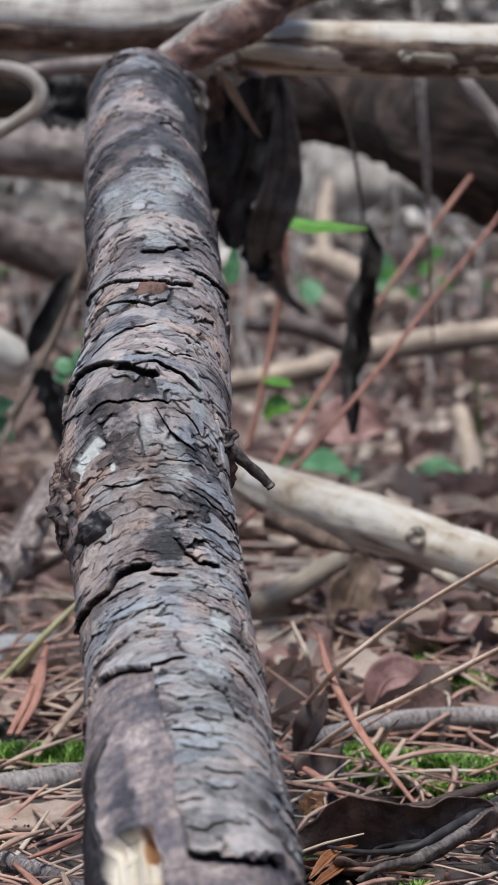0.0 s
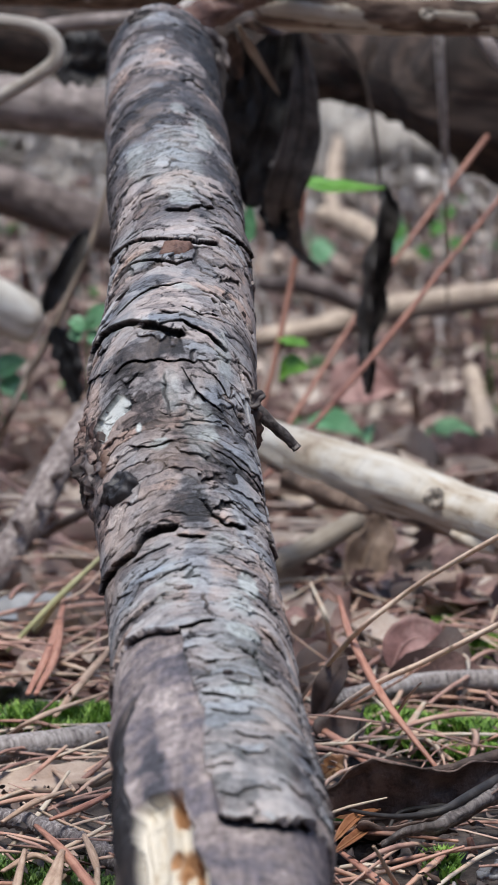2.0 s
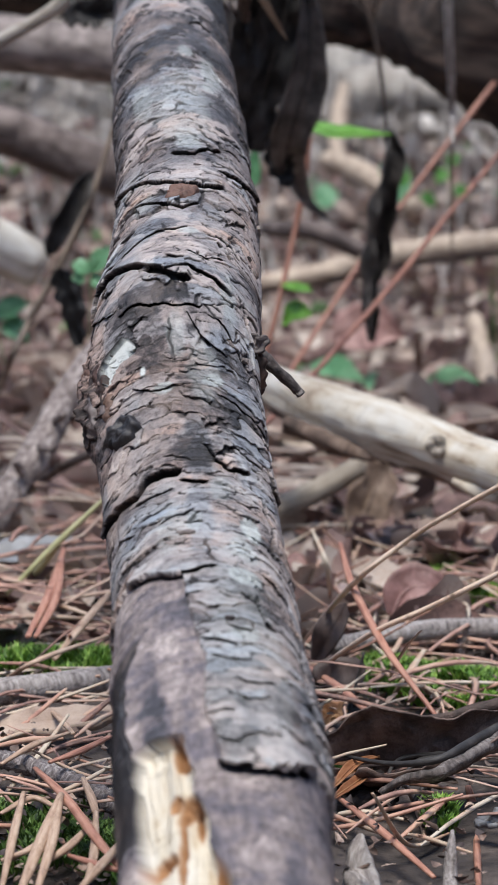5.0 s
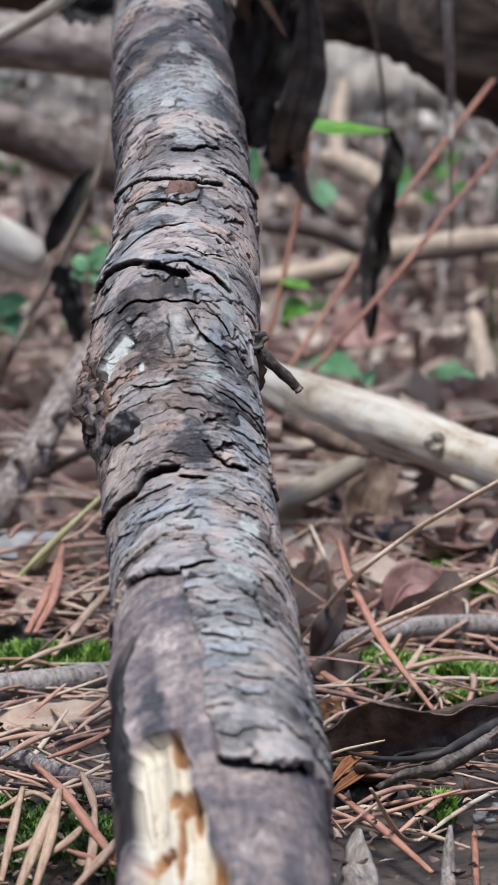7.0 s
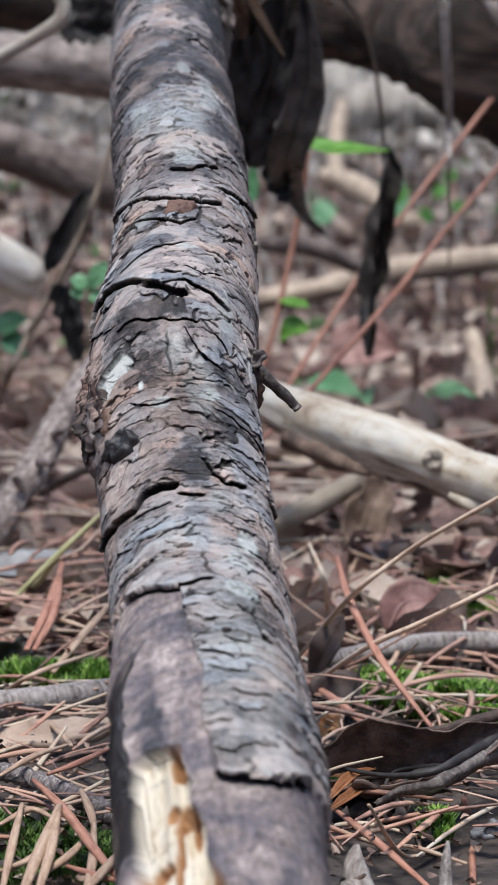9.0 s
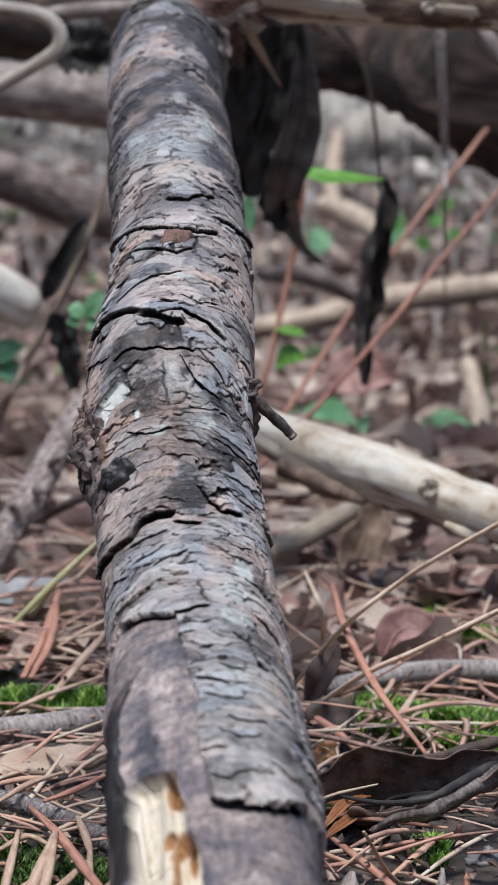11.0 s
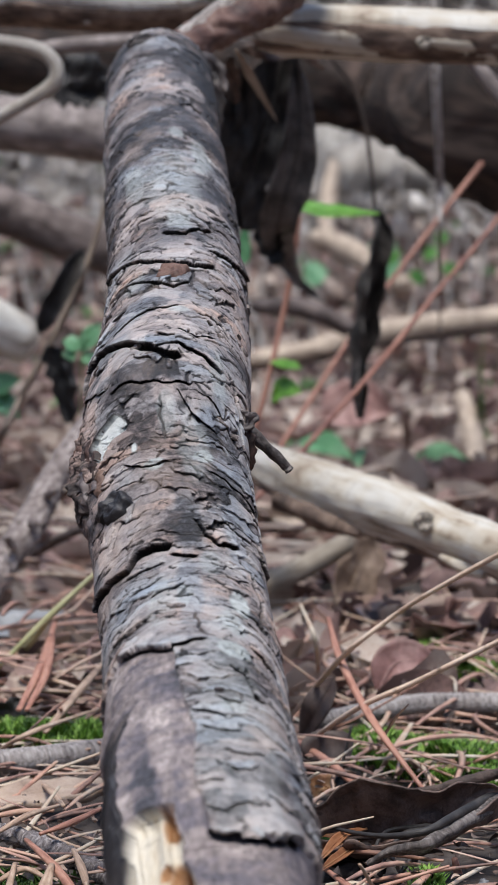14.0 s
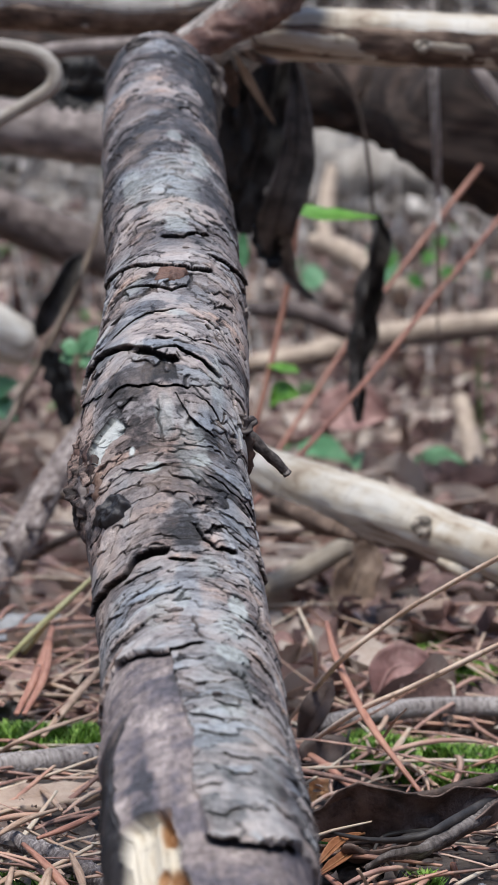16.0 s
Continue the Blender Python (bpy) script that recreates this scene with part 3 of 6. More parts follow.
# ---- ground: one sheet to the horizon ----
def build_ground():
    rr = np.concatenate([np.linspace(0.0, 0.6, 14)[:-1], np.linspace(0.6, 2.6, 170), np.geomspace(2.65, 12, 90), np.geomspace(12.5, 260, 24)])
    an = np.concatenate([np.linspace(-0.28, 0.28, 150), np.linspace(0.31, 2 * np.pi - 0.31, 70)])
    Rr, A = np.meshgrid(rr, an, indexing="ij")
    X, Y = Rr * np.sin(A), Rr * np.cos(A)
    Z = ground_height(X, Y)
    V = np.stack([X, Y, Z], -1).reshape(-1, 3)
    F = grid_faces(len(rr), len(an), True)[:, ::-1]
    tagged(new("ground", mesh_of("ground", V, F, HUMUS)), "dark brown humus floor of a forest under leaf litter", "ground", kind="structure")


build_ground()

# ---- the fallen branch with scaly bark ----
LOG_AXIS = [(-0.0022, 0.6377, 0.0272), (-0.0054, 0.6943, 0.0521), (-0.0077, 0.7292, 0.0699), (-0.0129, 0.7994, 0.0888), (-0.0173, 0.8869, 0.1110), (-0.0240, 0.9413, 0.1438), (-0.0270, 0.9891, 0.1814), (-0.0257, 1.1035, 0.2217), (-0.0315, 1.2226, 0.2586), (-0.0399, 1.3727, 0.3042), (-0.0441, 1.4767, 0.3400), (-0.0447, 1.4850, 0.3431)]
LOG_RADIUS = [0.029, 0.0299, 0.0306, 0.0307, 0.0297, 0.0302, 0.0308, 0.0295, 0.0297, 0.0298, 0.0298, 0.0281]
LOG = [(*p, r) for p, r in zip(LOG_AXIS, LOG_RADIUS)]


LOG_LINE = spline(LOG, 1900)
LOG_TAN, LOG_SIDE, LOG_UP = frames_along(LOG_LINE[:, :3])
LOG_RUN = np.concatenate([[0], np.cumsum(np.linalg.norm(np.diff(LOG_LINE[:, :3], axis=0), axis=1))])


def on_log(s, th, out=0.0):
    """The point of the branch's skin at s metres along it and th radians round it, raised by out."""
    at = lambda col: np.interp(s, LOG_RUN, col)
    mid, rad = np.stack([at(LOG_LINE[:, i]) for i in range(3)], -1), at(LOG_LINE[:, 3])
    side, up = (np.stack([at(d[:, i]) for i in range(3)], -1) for d in (LOG_SIDE, LOG_UP))
    return mid + (rad + out)[..., None] * (np.sin(th)[..., None] * side + np.cos(th)[..., None] * up)


# long splits round the bark: line (metres along, radians round), lip height, gap width, gap depth
SPLITS = []


def split(lip, gap, deep, *line):
    SPLITS.append((sorted(line, key=lambda p: p[1]), lip, gap, deep))


split(0.0014, 0.0060, 0.0040, (0.5383, -1.53), (0.4965, -0.62), (0.4850, -0.18), (0.4812, 0.2), (0.4894, 0.52))
split(0.0008, 0.0044, 0.0030, (0.4720, -1.05), (0.4736, -0.8), (0.4654, -0.44), (0.4614, -0.25), (0.4545, 0.0), (0.4603, 0.21))
split(0.0015, 0.0055, 0.0036, (0.5067, 0.46), (0.5108, 0.74), (0.5159, 1.03), (0.5332, 1.44))
split(0.0014, 0.0040, 0.0024, (0.5251, -0.22), (0.5215, 0.1), (0.5317, 0.29), (0.5353, 0.47))
split(0.0010, 0.0060, 0.0040, (0.7601, 0.23), (0.7647, 0.46), (0.7586, 0.66))
split(0.0009, 0.0026, 0.0022, (0.4145, -0.74), (0.419, -0.53), (0.4267, -0.3), (0.4272, -0.04), (0.4303, 0.08))
split(0.0024, 0.0055, 0.0036, (0.3981, -1.5), (0.416, -1.35), (0.4165, -1.1), (0.4048, -0.73), (0.3961, -0.38), (0.3920, -0.22), (0.3864, -0.03), (0.3839, 0.15))
split(0.0014, 0.0040, 0.0028, (0.391, 0.12), (0.39, 0.34), (0.3864, 0.5), (0.3839, 0.68))
split(0.0010, 0.0022, 0.0020, (0.3941, -1.43), (0.3803, -0.97), (0.3788, -0.8))
split(0.0010, 0.0026, 0.0022, (0.3747, -0.74), (0.3757, -0.55), (0.3737, -0.25), (0.3721, -0.04), (0.3721, 0.26))
split(0.0007, 0.0018, 0.0014, (0.4027, 0.12), (0.4012, 0.31), (0.4053, 0.58))
split(0.0012, 0.0016, 0.0014, (0.3676, 0.1), (0.3619, 0.2), (0.3579, 0.34), (0.3533, 0.53))
split(0.0008, 0.0018, 0.0016, (0.3691, 0.35), (0.367, 0.54), (0.3594, 0.74), (0.3548, 0.79))
split(0.0009, 0.0024, 0.0020, (0.3375, -0.61), (0.3319, -0.41), (0.3314, -0.11))
split(0.0009, 0.0020, 0.0018, (0.3278, 0.37), (0.3268, 0.57), (0.3237, 0.8), (0.3217, 1.06))
split(0.0024, 0.0064, 0.0048, (0.2865, -1.6), (0.286, -1.35), (0.2819, -1.05), (0.2778, -0.76), (0.2855, -0.63), (0.2865, -0.42), (0.285, -0.22))
split(0.0016, 0.0030, 0.0026, (0.2778, -0.21), (0.2760, -0.08), (0.2753, 0.08))
split(0.0014, 0.0038, 0.0030, (0.2987, 0.12), (0.2921, 0.2), (0.2865, 0.36), (0.2885, 0.62))
split(0.0012, 0.0034, 0.0030, (0.3003, 0.98), (0.2931, 1.11), (0.2931, 1.33))
split(0.0008, 0.0018, 0.0014, (0.2427, -0.48), (0.2472, -0.33))
split(0.0008, 0.0020, 0.0016, (0.259, -1.12), (0.2472, -0.82))
split(0.0014, 0.0020, 0.0014, (0.206, -0.91), (0.2009, -0.65), (0.1927, -0.43), (0.1896, -0.14), (0.1927, 0.09))
split(0.0010, 0.0040, 0.0032, (0.1774, 0.34), (0.1728, 0.48), (0.1601, 0.54), (0.1575, 0.63))
split(0.0009, 0.0034, 0.0026, (0.1422, -0.12), (0.1397, 0.04), (0.1356, 0.18))
split(0.0008, 0.0024, 0.0020, (0.1509, 0.15), (0.1504, 0.39))
split(0.0012, 0.0036, 0.0030, (0.2029, 0.65), (0.2009, 0.84), (0.1978, 1.02))
split(0.0018, 0.0040, 0.0016, (0.0831, -0.09), (0.0816, 0.01), (0.0816, 0.23), (0.0836, 0.53), (0.0887, 0.93))
split(0.0008, 0.0018, 0.0012, (0.0989, -0.16), (0.0999, -0.04), (0.0989, 0.08))
split(0.0009, 0.0022, 0.0014, (0.0892, -0.05), (0.0887, 0.08), (0.0928, 0.26), (0.0933, 0.5))
split(0.0008, 0.0020, 0.0014, (0.1152, 0.15), (0.1152, 0.32), (0.1178, 0.51))
split(0.0008, 0.0018, 0.0012, (0.1300, -0.05), (0.1270, 0.12), (0.1285, 0.30))
split(0.0008, 0.0018, 0.0012, (0.1075, 0.05), (0.1060, 0.22), (0.1085, 0.42))

# cracks that run along the branch: width in radians, depth, line
CRACKS = [
    (0.02, 0.0010, [(0.3480, -0.10), (0.3502, -0.12), (0.3568, -0.13), (0.3640, -0.12)]),
    (0.05, 0.0024, [(0.2330, 0.83), (0.2564, 0.93), (0.2666, 0.82), (0.2700, 0.80)]),
    (0.025, 0.0012, [(0.1980, 0.08), (0.2009, 0.07), (0.2060, 0.04), (0.2200, 0.01)]),
    (0.03, 0.0012, [(0.4560, 0.22), (0.4650, 0.24), (0.4740, 0.22)]),
    (0.05, 0.0026, [(0.3000, 1.20), (0.3300, 1.28), (0.3560, 1.10), (0.3800, 0.95)]),
    (0.05, 0.0026, [(0.1150, 1.05), (0.1450, 0.98), (0.1800, 1.08), (0.2000, 1.12)]),
]
SMOOTH_EDGE = [(0.2060, -0.26), (0.1738, -0.24), (0.1560, -0.19), (0.1412, -0.16), (0.1244, -0.12), (0.1030, -0.21), (0.0918, -0.13), (0.0831, -0.09)]
# lichen film: place, length, width, amount
HAZE = [((0.4663, -0.586), 0.01, 0.2, 0.4), ((0.3815, 0.633), 0.014, 0.14, 0.5), ((0.3583, -0.063), 0.01, 0.12, 0.35), ((0.5424, -0.000), 0.02, 0.2, 0.5), ((0.6173, -0.649), 0.03, 0.2, 0.45), ((0.6565, 0.475), 0.03, 0.2, 0.5), ((0.2674, 0.237), 0.012, 0.15, 0.3), ((0.1585, 0.317), 0.06, 0.3, 0.22), ((0.1028, 0.237), 0.06, 0.42, 0.2), ((0.1215, 0.443), 0.05, 0.3, 0.2), ((0.2328, -0.348), 0.025, 0.2, 0.35), ((0.3403, 0.222), 0.02, 0.2, 0.3), ((0.5947, -0.048), 0.06, 0.5, 0.3)]
PALE = [((0.3452, -0.475), 0.003, 0.04, 1.0), ((0.3310, -0.25), 0.004, 0.12, 0.8), ((0.3370, 0.32), 0.006, 0.14, 0.8), ((0.4241, 0.12), 0.005, 0.16, 0.7), ((0.2375, 0.55), 0.016, 0.13, 0.95), ((0.2152, 0.427), 0.016, 0.16, 0.6), ((0.1890, 0.40), 0.007, 0.2, 0.9), ((0.1440, 0.30), 0.007, 0.16, 0.7), ((0.2380, -0.10), 0.012, 0.1, 0.45), ((0.6900, 0.10), 0.010, 0.12, 0.5), ((0.6300, 0.40), 0.008, 0.12, 0.6)]

# stains: place, length, width, darker or lighter, tint (0 bluish, 1 rusty)
STAINS = [((0.3534, 0.45), .012, .22, -0.21, .0), ((0.3400, 0.62), .035, .25, -0.11, .05), ((0.2950, 0.0), .022, .22, -0.17, .05), ((0.2438, -0.032), .035, .16, -0.11, .1), ((0.3442, -1.298), .05, .35, .0, 1.0), ((0.3109, -1.013), .035, .3, .08, .9), ((0.4093, -0.158), .014, .4, .1, .85), ((0.3680, -0.05), .008, .15, .2, .85), ((0.2986, 0.602), .03, .2, -0.11, .1), ((0.6579, -0.238), .05, .4, -0.06, .25), ((0.7225, 0.190), .05, .3, -0.06, .6)]
MARKS = [((0.1300, -0.50), .028, .16, .42, .6), ((0.0440, 0.30), .010, .30, .4, .6), ((0.1050, -0.75), .014, .2, -.5, .1), ((0.8300, 1.15), .12, .5, -.6, .2), ((0.8700, 0.70), .05, .35, -.45, .3), ((0.8900, -1.1), .03, .5, -.5, .2), ((0.2700, 0.35), .012, .3, -.12, .3), ((0.5600, -0.9), .03, .3, .15, .7)]


def build_log():
    th = np.concatenate([np.linspace(-1.85, 1.85, 300), np.linspace(1.98, 2 * np.pi - 1.98, 30)])
    steps, sides = len(LOG_LINE), len(th)
    S, T = np.meshgrid(LOG_RUN, th, indexing="ij")
    T = np.where(T > np.pi, T - 2 * np.pi, T)
    A = T * 0.03
    W = S - 0.4 * np.maximum(0, S - 0.42)
    h = 0.004 * (fbm(A * 35 + 9, S * 25, 4, 3) - 0.5)
    ragged = fbm(A * 420, S * 420, 41, 3) - 0.5
    # irregular scales of two sizes, each with a tilt, a tone and its own open or closed joint
    wa, wb = fbm(A * 70 + 3, S * 70, 21, 3) - 0.5, fbm(A * 80 + 7, S * 80 + 3, 22, 3) - 0.5
    d1, d2, big, ox, oy = cells(A / 0.0210 + 0.8 * wa + 0.10 * ragged, W / 0.0092 + 1.3 * wb + 0.22 * ragged, 5)
    e1 = d2 - d1
    d1, d2, small, px, py = cells(A / 0.0115 + 0.9 * wb + 0.12 * ragged, W / 0.0042 + 1.6 * wa + 0.25 * ragged, 6)
    e2 = d2 - d1
    b1 = step(0.40, 0.56, fbm(A * 45 + 31, S * 40, 10, 3)) * (0.4 + 0.8 * big)
    b2 = step(0.36, 0.54, fbm(A * 60 + 61, S * 50, 11, 3)) * (0.4 + 0.8 * small)
    # thin wavy layers that run round the branch and die out here and there
    band = A / 0.0125 + 1.7 * fbm(A * 110, S * 75, 9, 4)
    g2 = W / 0.0125 + 2.0 * fbm(A * 70 + 4, S * 60 + 2, 6, 3) + 0.5 * fbm(A * 260, S * 160, 26, 3) + hashed(np.floor(band), np.floor(band) * 0, 7, 32)
    f2 = g2 % 1
    a2 = step(0.42, 0.6, fbm(A * 60 + 161, S * 50, 12, 3)) * (0.4 + 0.9 * hashed(np.floor(g2), np.floor(band), 3, 2))
    near = step(SMOOTH_EDGE[0][0] + 0.02, SMOOTH_EDGE[0][0] - 0.03, S)
    far = 1 - 0.45 * step(0.5, 0.72, S)
    smooth_th = np.interp(S, [p[0] for p in SMOOTH_EDGE[::-1]], [p[1] for p in SMOOTH_EDGE[::-1]]) + 0.10 * (fbm(S * 160, A * 20, 31, 4) - 0.5)
    top = np.interp(T, [-0.91, -0.65, -0.43, -0.14], [0.206, 0.2009, 0.1927, 0.1896]) + 0.004 * (fbm(A * 300, S * 10, 33, 3) - 0.5)
    low = np.interp(T, [-0.09, 0.23, 0.53, 0.93], [0.0831, 0.0816, 0.0836, 0.0887]) + 0.004 * (fbm(A * 260, S * 10, 35, 3) - 0.5)
    inner = (S < top) * np.where(S < low, 1.0, (T < smooth_th).astype(float))
    outer = 1 - inner
    up2 = np.clip((f2 - 0.91) / 0.09, 0, 1)
    low2 = step(0.76, 0.88, f2) * (1 - up2)
    joint1 = step(0.055, 0.02, e1) * (b1 > 0.25) * step(0.35, 0.5, vnoise(A * 180, S * 180, 47))
    joint2 = step(0.075, 0.025, e2) * (b2 > 0.35) * step(0.45, 0.6, vnoise(A * 300, S * 300, 48))
    lift1 = b1 * (0.0006 * np.clip(0.35 - oy, -0.2, 0.9) + 0.0004 * (big - 0.5) * step(0.0, 0.12, e1))
    lift2 = b2 * (0.0002 * np.clip(0.3 - py, -0.2, 0.8) + 0.0002 * (small - 0.5) * step(0.0, 0.15, e2))
    plates = far * (lift1 - 0.0010 * joint1 + lift2 - 0.0005 * joint2 + a2 * (0.0008 * (0.5 - f2 * (1 - up2)) - 0.0009 * low2))
    h = h + plates * (1 - 0.94 * inner) - 0.0016 * inner + outer * 0.00015 * ragged
    h = h + inner * (0.0014 * (fbm(A * 90, S * 40, 44, 4) - 0.5) + 0.0006 * step(0.55, 0.7, fbm(A * 40, S * 160, 45, 3)))
    cleft_shade = outer * np.maximum(np.maximum(0.9 * joint1, 0.7 * joint2), 0.7 * a2 * low2)
    over = far * outer * (0.0010 * b1 * step(-0.25, -0.45, oy) * step(0.0, 0.1, e1) + a2 * (0.0008 * np.where(f2 > 0.91, up2, np.exp(-f2 / 0.1)) - 0.0011 * low2))
    rim = np.zeros_like(S)
    for pts, lip, gap, deep in SPLITS:
        s0 = np.interp(T, [p[1] for p in pts], [p[0] for p in pts]) + 0.0030 * (fbm(A * 230, S * 6, 51, 3) - 0.5) + 0.0012 * (hashed(np.floor(A * 330 + 0.8 * ragged), np.floor(A * 0), 3, 53) - 0.5)
        win = step(pts[0][1] - 0.05, pts[0][1] + 0.05, T) * step(pts[-1][1] + 0.05, pts[-1][1] - 0.05, T)
        gap = gap * (0.3 + 0.8 * fbm(A * 120 + 3, S * 4, 55, 3)) * (0.35 + 0.65 * win)
        ds = S - s0
        cleft_shade = np.maximum(cleft_shade, win * ((ds <= 0.0002) & (ds > -gap * 0.8)))
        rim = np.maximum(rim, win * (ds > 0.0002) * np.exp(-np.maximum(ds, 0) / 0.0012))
        rise = np.clip((ds + 0.0009) / 0.0014, 0, 1)
        over = over + win * (0.0026 * np.exp(-np.maximum(ds, 0) / 0.0035) * rise - 0.0040 * step(-gap * 0.8, -gap * 0.2, ds) * (1 - rise))
        h = h + win * (lip * np.exp(-np.maximum(ds, 0) / 0.010) * rise - deep * (1 - rise) * (ds > -gap) * (1 - step(-gap * 0.4, -gap, ds)))
    for wide, deep, line in CRACKS:
        ct = np.interp(S, [p[0] for p in line], [p[1] for p in line]) + 0.07 * (fbm(S * 260, A * 4, 57, 3) - 0.5)
        k = step(line[0][0] - 0.003, line[0][0] + 0.002, S) * step(line[-1][0] + 0.003, line[-1][0] - 0.002, S) * step(wide, wide * 0.3, np.abs(T - ct))
        h, cleft_shade = h - deep * k, np.maximum(cleft_shade, k)
    # a pale wound where a scale has come away
    wl = np.interp(S, [0.3490, 0.3560, 0.3604, 0.3632], [-1.03, -1.06, -0.90, -0.69]) + 0.05 * ragged
    wr = np.interp(S, [0.3490, 0.3530, 0.3545, 0.3552, 0.3575, 0.3632], [-0.93, -0.86, -0.80, -0.57, -0.55, -0.66]) + 0.10 * ragged
    wound = (T > wl) * (T < wr) * (S > 0.3485) * (S < 0.3632)
    h = h - 0.0012 * wound
    hem = (S > 0.3485) * (S < 0.3640) * (T <= wl) * (T > wl - 0.09)
    h, cleft_shade = h + 0.0010 * hem, np.maximum(cleft_shade, 0.8 * hem * (T > wl - 0.05))
    # bare broken wood towards the lower end
    bs = np.interp(T, [-1.03, -0.86, -0.67, -0.46], [0.0948, 0.0974, 0.0969, 0.0943])
    left = np.interp(S, [0.0449, 0.0596, 0.0816, 0.0933], [-1.06, -1.08, -1.14, -1.05]) + 0.08 * (fbm(S * 90, A * 9, 61, 3) - 0.5)
    right = np.interp(S, [0.0255, 0.0352, 0.0474, 0.0622, 0.0744, 0.0800, 0.0877], [-0.02, -0.07, -0.24, -0.26, -0.37, -0.35, -0.45]) + 0.08 * (fbm(S * 160, A * 9, 63, 3) - 0.5)
    bare = ((T > left) & (T < right) & (S < bs + 0.004 * (fbm(A * 260, S * 9, 65, 3) - 0.5))).astype(float)
    h = h - bare * (0.0032 + 0.005 * fbm(A * 150, S * 22, 67, 4))
    rot = np.zeros_like(S)
    for (ps, pt), ls, lt, deep in (((0.0714, -0.50), .006, .16, .003), ((0.0770, -0.68), .003, .10, .0015), ((0.0610, -0.60), .012, .05, .003), ((0.0500, -0.64), .010, .05, .003), ((0.0535, -0.90), .0045, .20, .0035), ((0.0918, -0.53), .006, .12, .004), ((0.0350, -0.15), .012, .07, .002), ((0.0680, -0.38), .010, .05, .002)):
        pit = np.exp(-((S - ps) / ls) ** 2 - ((T - pt) / lt) ** 2) * (0.6 + 0.8 * fbm(A * 300, S * 260, 69, 3))
        rot = np.maximum(rot, step(0.14, 0.5, pit))
        h = h - bare * deep * step(0.2, 0.8, pit)
    # the bark has split lengthwise along one flank
    ct = np.interp(S, [0.0700, 0.0933, 0.1162, 0.1387, 0.1468, 0.1575, 0.1620], [-1.06, -1.08, -1.10, -1.06, -0.98, -0.88, -0.74]) + 0.08 * (fbm(S * 120, A * 4, 73, 3) - 0.5)
    run = step(0.060, 0.072, S) * step(0.166, 0.158, S)
    gash = run * step(0.10, 0.05, T - ct)
    h = h - 0.0014 * gash + run * 0.002 * np.exp(-np.maximum(T - ct, 0) / 0.15) * (T > ct)
    cleft_shade = np.maximum(cleft_shade, gash)
    inner = inner * (1 - gash)
    h = h + 0.0022 * step(-0.8, -1.3, T) * step(0.175, 0.13, S)
    # a swollen, crumbling scar on one flank
    scar = np.exp(-((S - 0.3500) / 0.026) ** 2 - ((T + 1.52) / 0.38) ** 2)
    h = h + scar * (0.0050 + 0.012 * (fbm(A * 220, S * 160, 71, 4) - 0.5))
    V = on_log(S - over, T, h)
    me = mesh_of("bark", V.reshape(-1, 3), grid_faces(steps, sides, True), BARK)
    attribute(me, "grain", np.stack([A, S, np.zeros_like(A)], -1))
    wide_tone = fbm(A * 45, S * 30, 81, 4)
    # tone darkens joints and splits as painted shade, and falls towards the upper end
    tone = 0.19 - 0.28 * step(0.46, 0.66, S) + 0.42 * (big - 0.3) + 0.26 * (small - 0.3) + 0.8 * (wide_tone - 0.42) - 1.0 * cleft_shade + outer * (0.22 * b1 * step(-0.3, -0.5, oy) * step(0.0, 0.15, e1) + 0.2 * a2 * np.exp(-f2 / 0.08) + 0.14 * rim) - 0.5 * scar
    tint = np.clip(0.56 * hashed(np.floor(big * 4096), np.floor(big * 0), 5, 4) + 0.22 * hashed(np.floor(small * 4096), np.floor(big * 0), 5, 9) - 0.02 + 1.0 * (fbm(A * 40 + 17, S * 28, 85, 3) - 0.36) + 0.9 * scar, 0, 1)
    for (fs, ft), ls, lt, shift, goal in STAINS + MARKS:
        blob = np.exp(-((S - fs) / ls) ** 2 - ((T - ft) / lt) ** 2)
        k = step(0.25, 0.65, blob + 0.6 * (fbm(A * 150, S * 90, 87, 4) - 0.5))
        tone = tone + shift * k
        tint = tint + (goal - tint) * 0.75 * k
    film = 1.0 * wound
    for (fs, ft), ls, lt, amount in HAZE + PALE:
        blob = np.exp(-((S - fs) / ls) ** 2 - ((T - ft) / lt) ** 2)
        film = np.maximum(film, amount * step(0.3, 0.62, blob + 0.6 * (fbm(A * 180, S * 120, 83, 4) - 0.5)))
    film = film * outer * (1 - 0.9 * cleft_shade)
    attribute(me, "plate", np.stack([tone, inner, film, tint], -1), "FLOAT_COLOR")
    attribute(me, "bare", bare, "FLOAT")
    attribute(me, "rot", rot, "FLOAT")
    base = new("fallen_branch")
    tagged(base, "thick fallen branch with grey-brown scaly flaking bark propped off the ground", "branch")
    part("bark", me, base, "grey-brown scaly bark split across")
    for name, row, sign in (("broken_end", 0, -1), ("upper_end", steps - 1, 1)):
        ring = V[row]
        mid = ring.mean(0)
        k = np.linspace(1, 0, 9)[:, None, None]
        cap = mid + (ring - mid)[None] * k + LOG_TAN[row] * sign * 0.006 * (vnoise(np.cos(th) * 3 + k[..., 0] * 4 + 9, np.sin(th) * 3 + k[..., 0] * 3 + 9, 91)[..., None] - 0.3) * (1 - k)
        end = mesh_of(name, cap.reshape(-1, 3), grid_faces(9, sides, True)[:, ::sign], PALE_WOOD)
        attribute(end, "grain", np.stack([np.cos(th)[None] * 0.03 * k[..., 0], np.sin(th)[None] * 0.03 * k[..., 0], 0 * k[..., 0] * th], -1))
        part(name, end, base, "splintered end of pale wood")
    return base


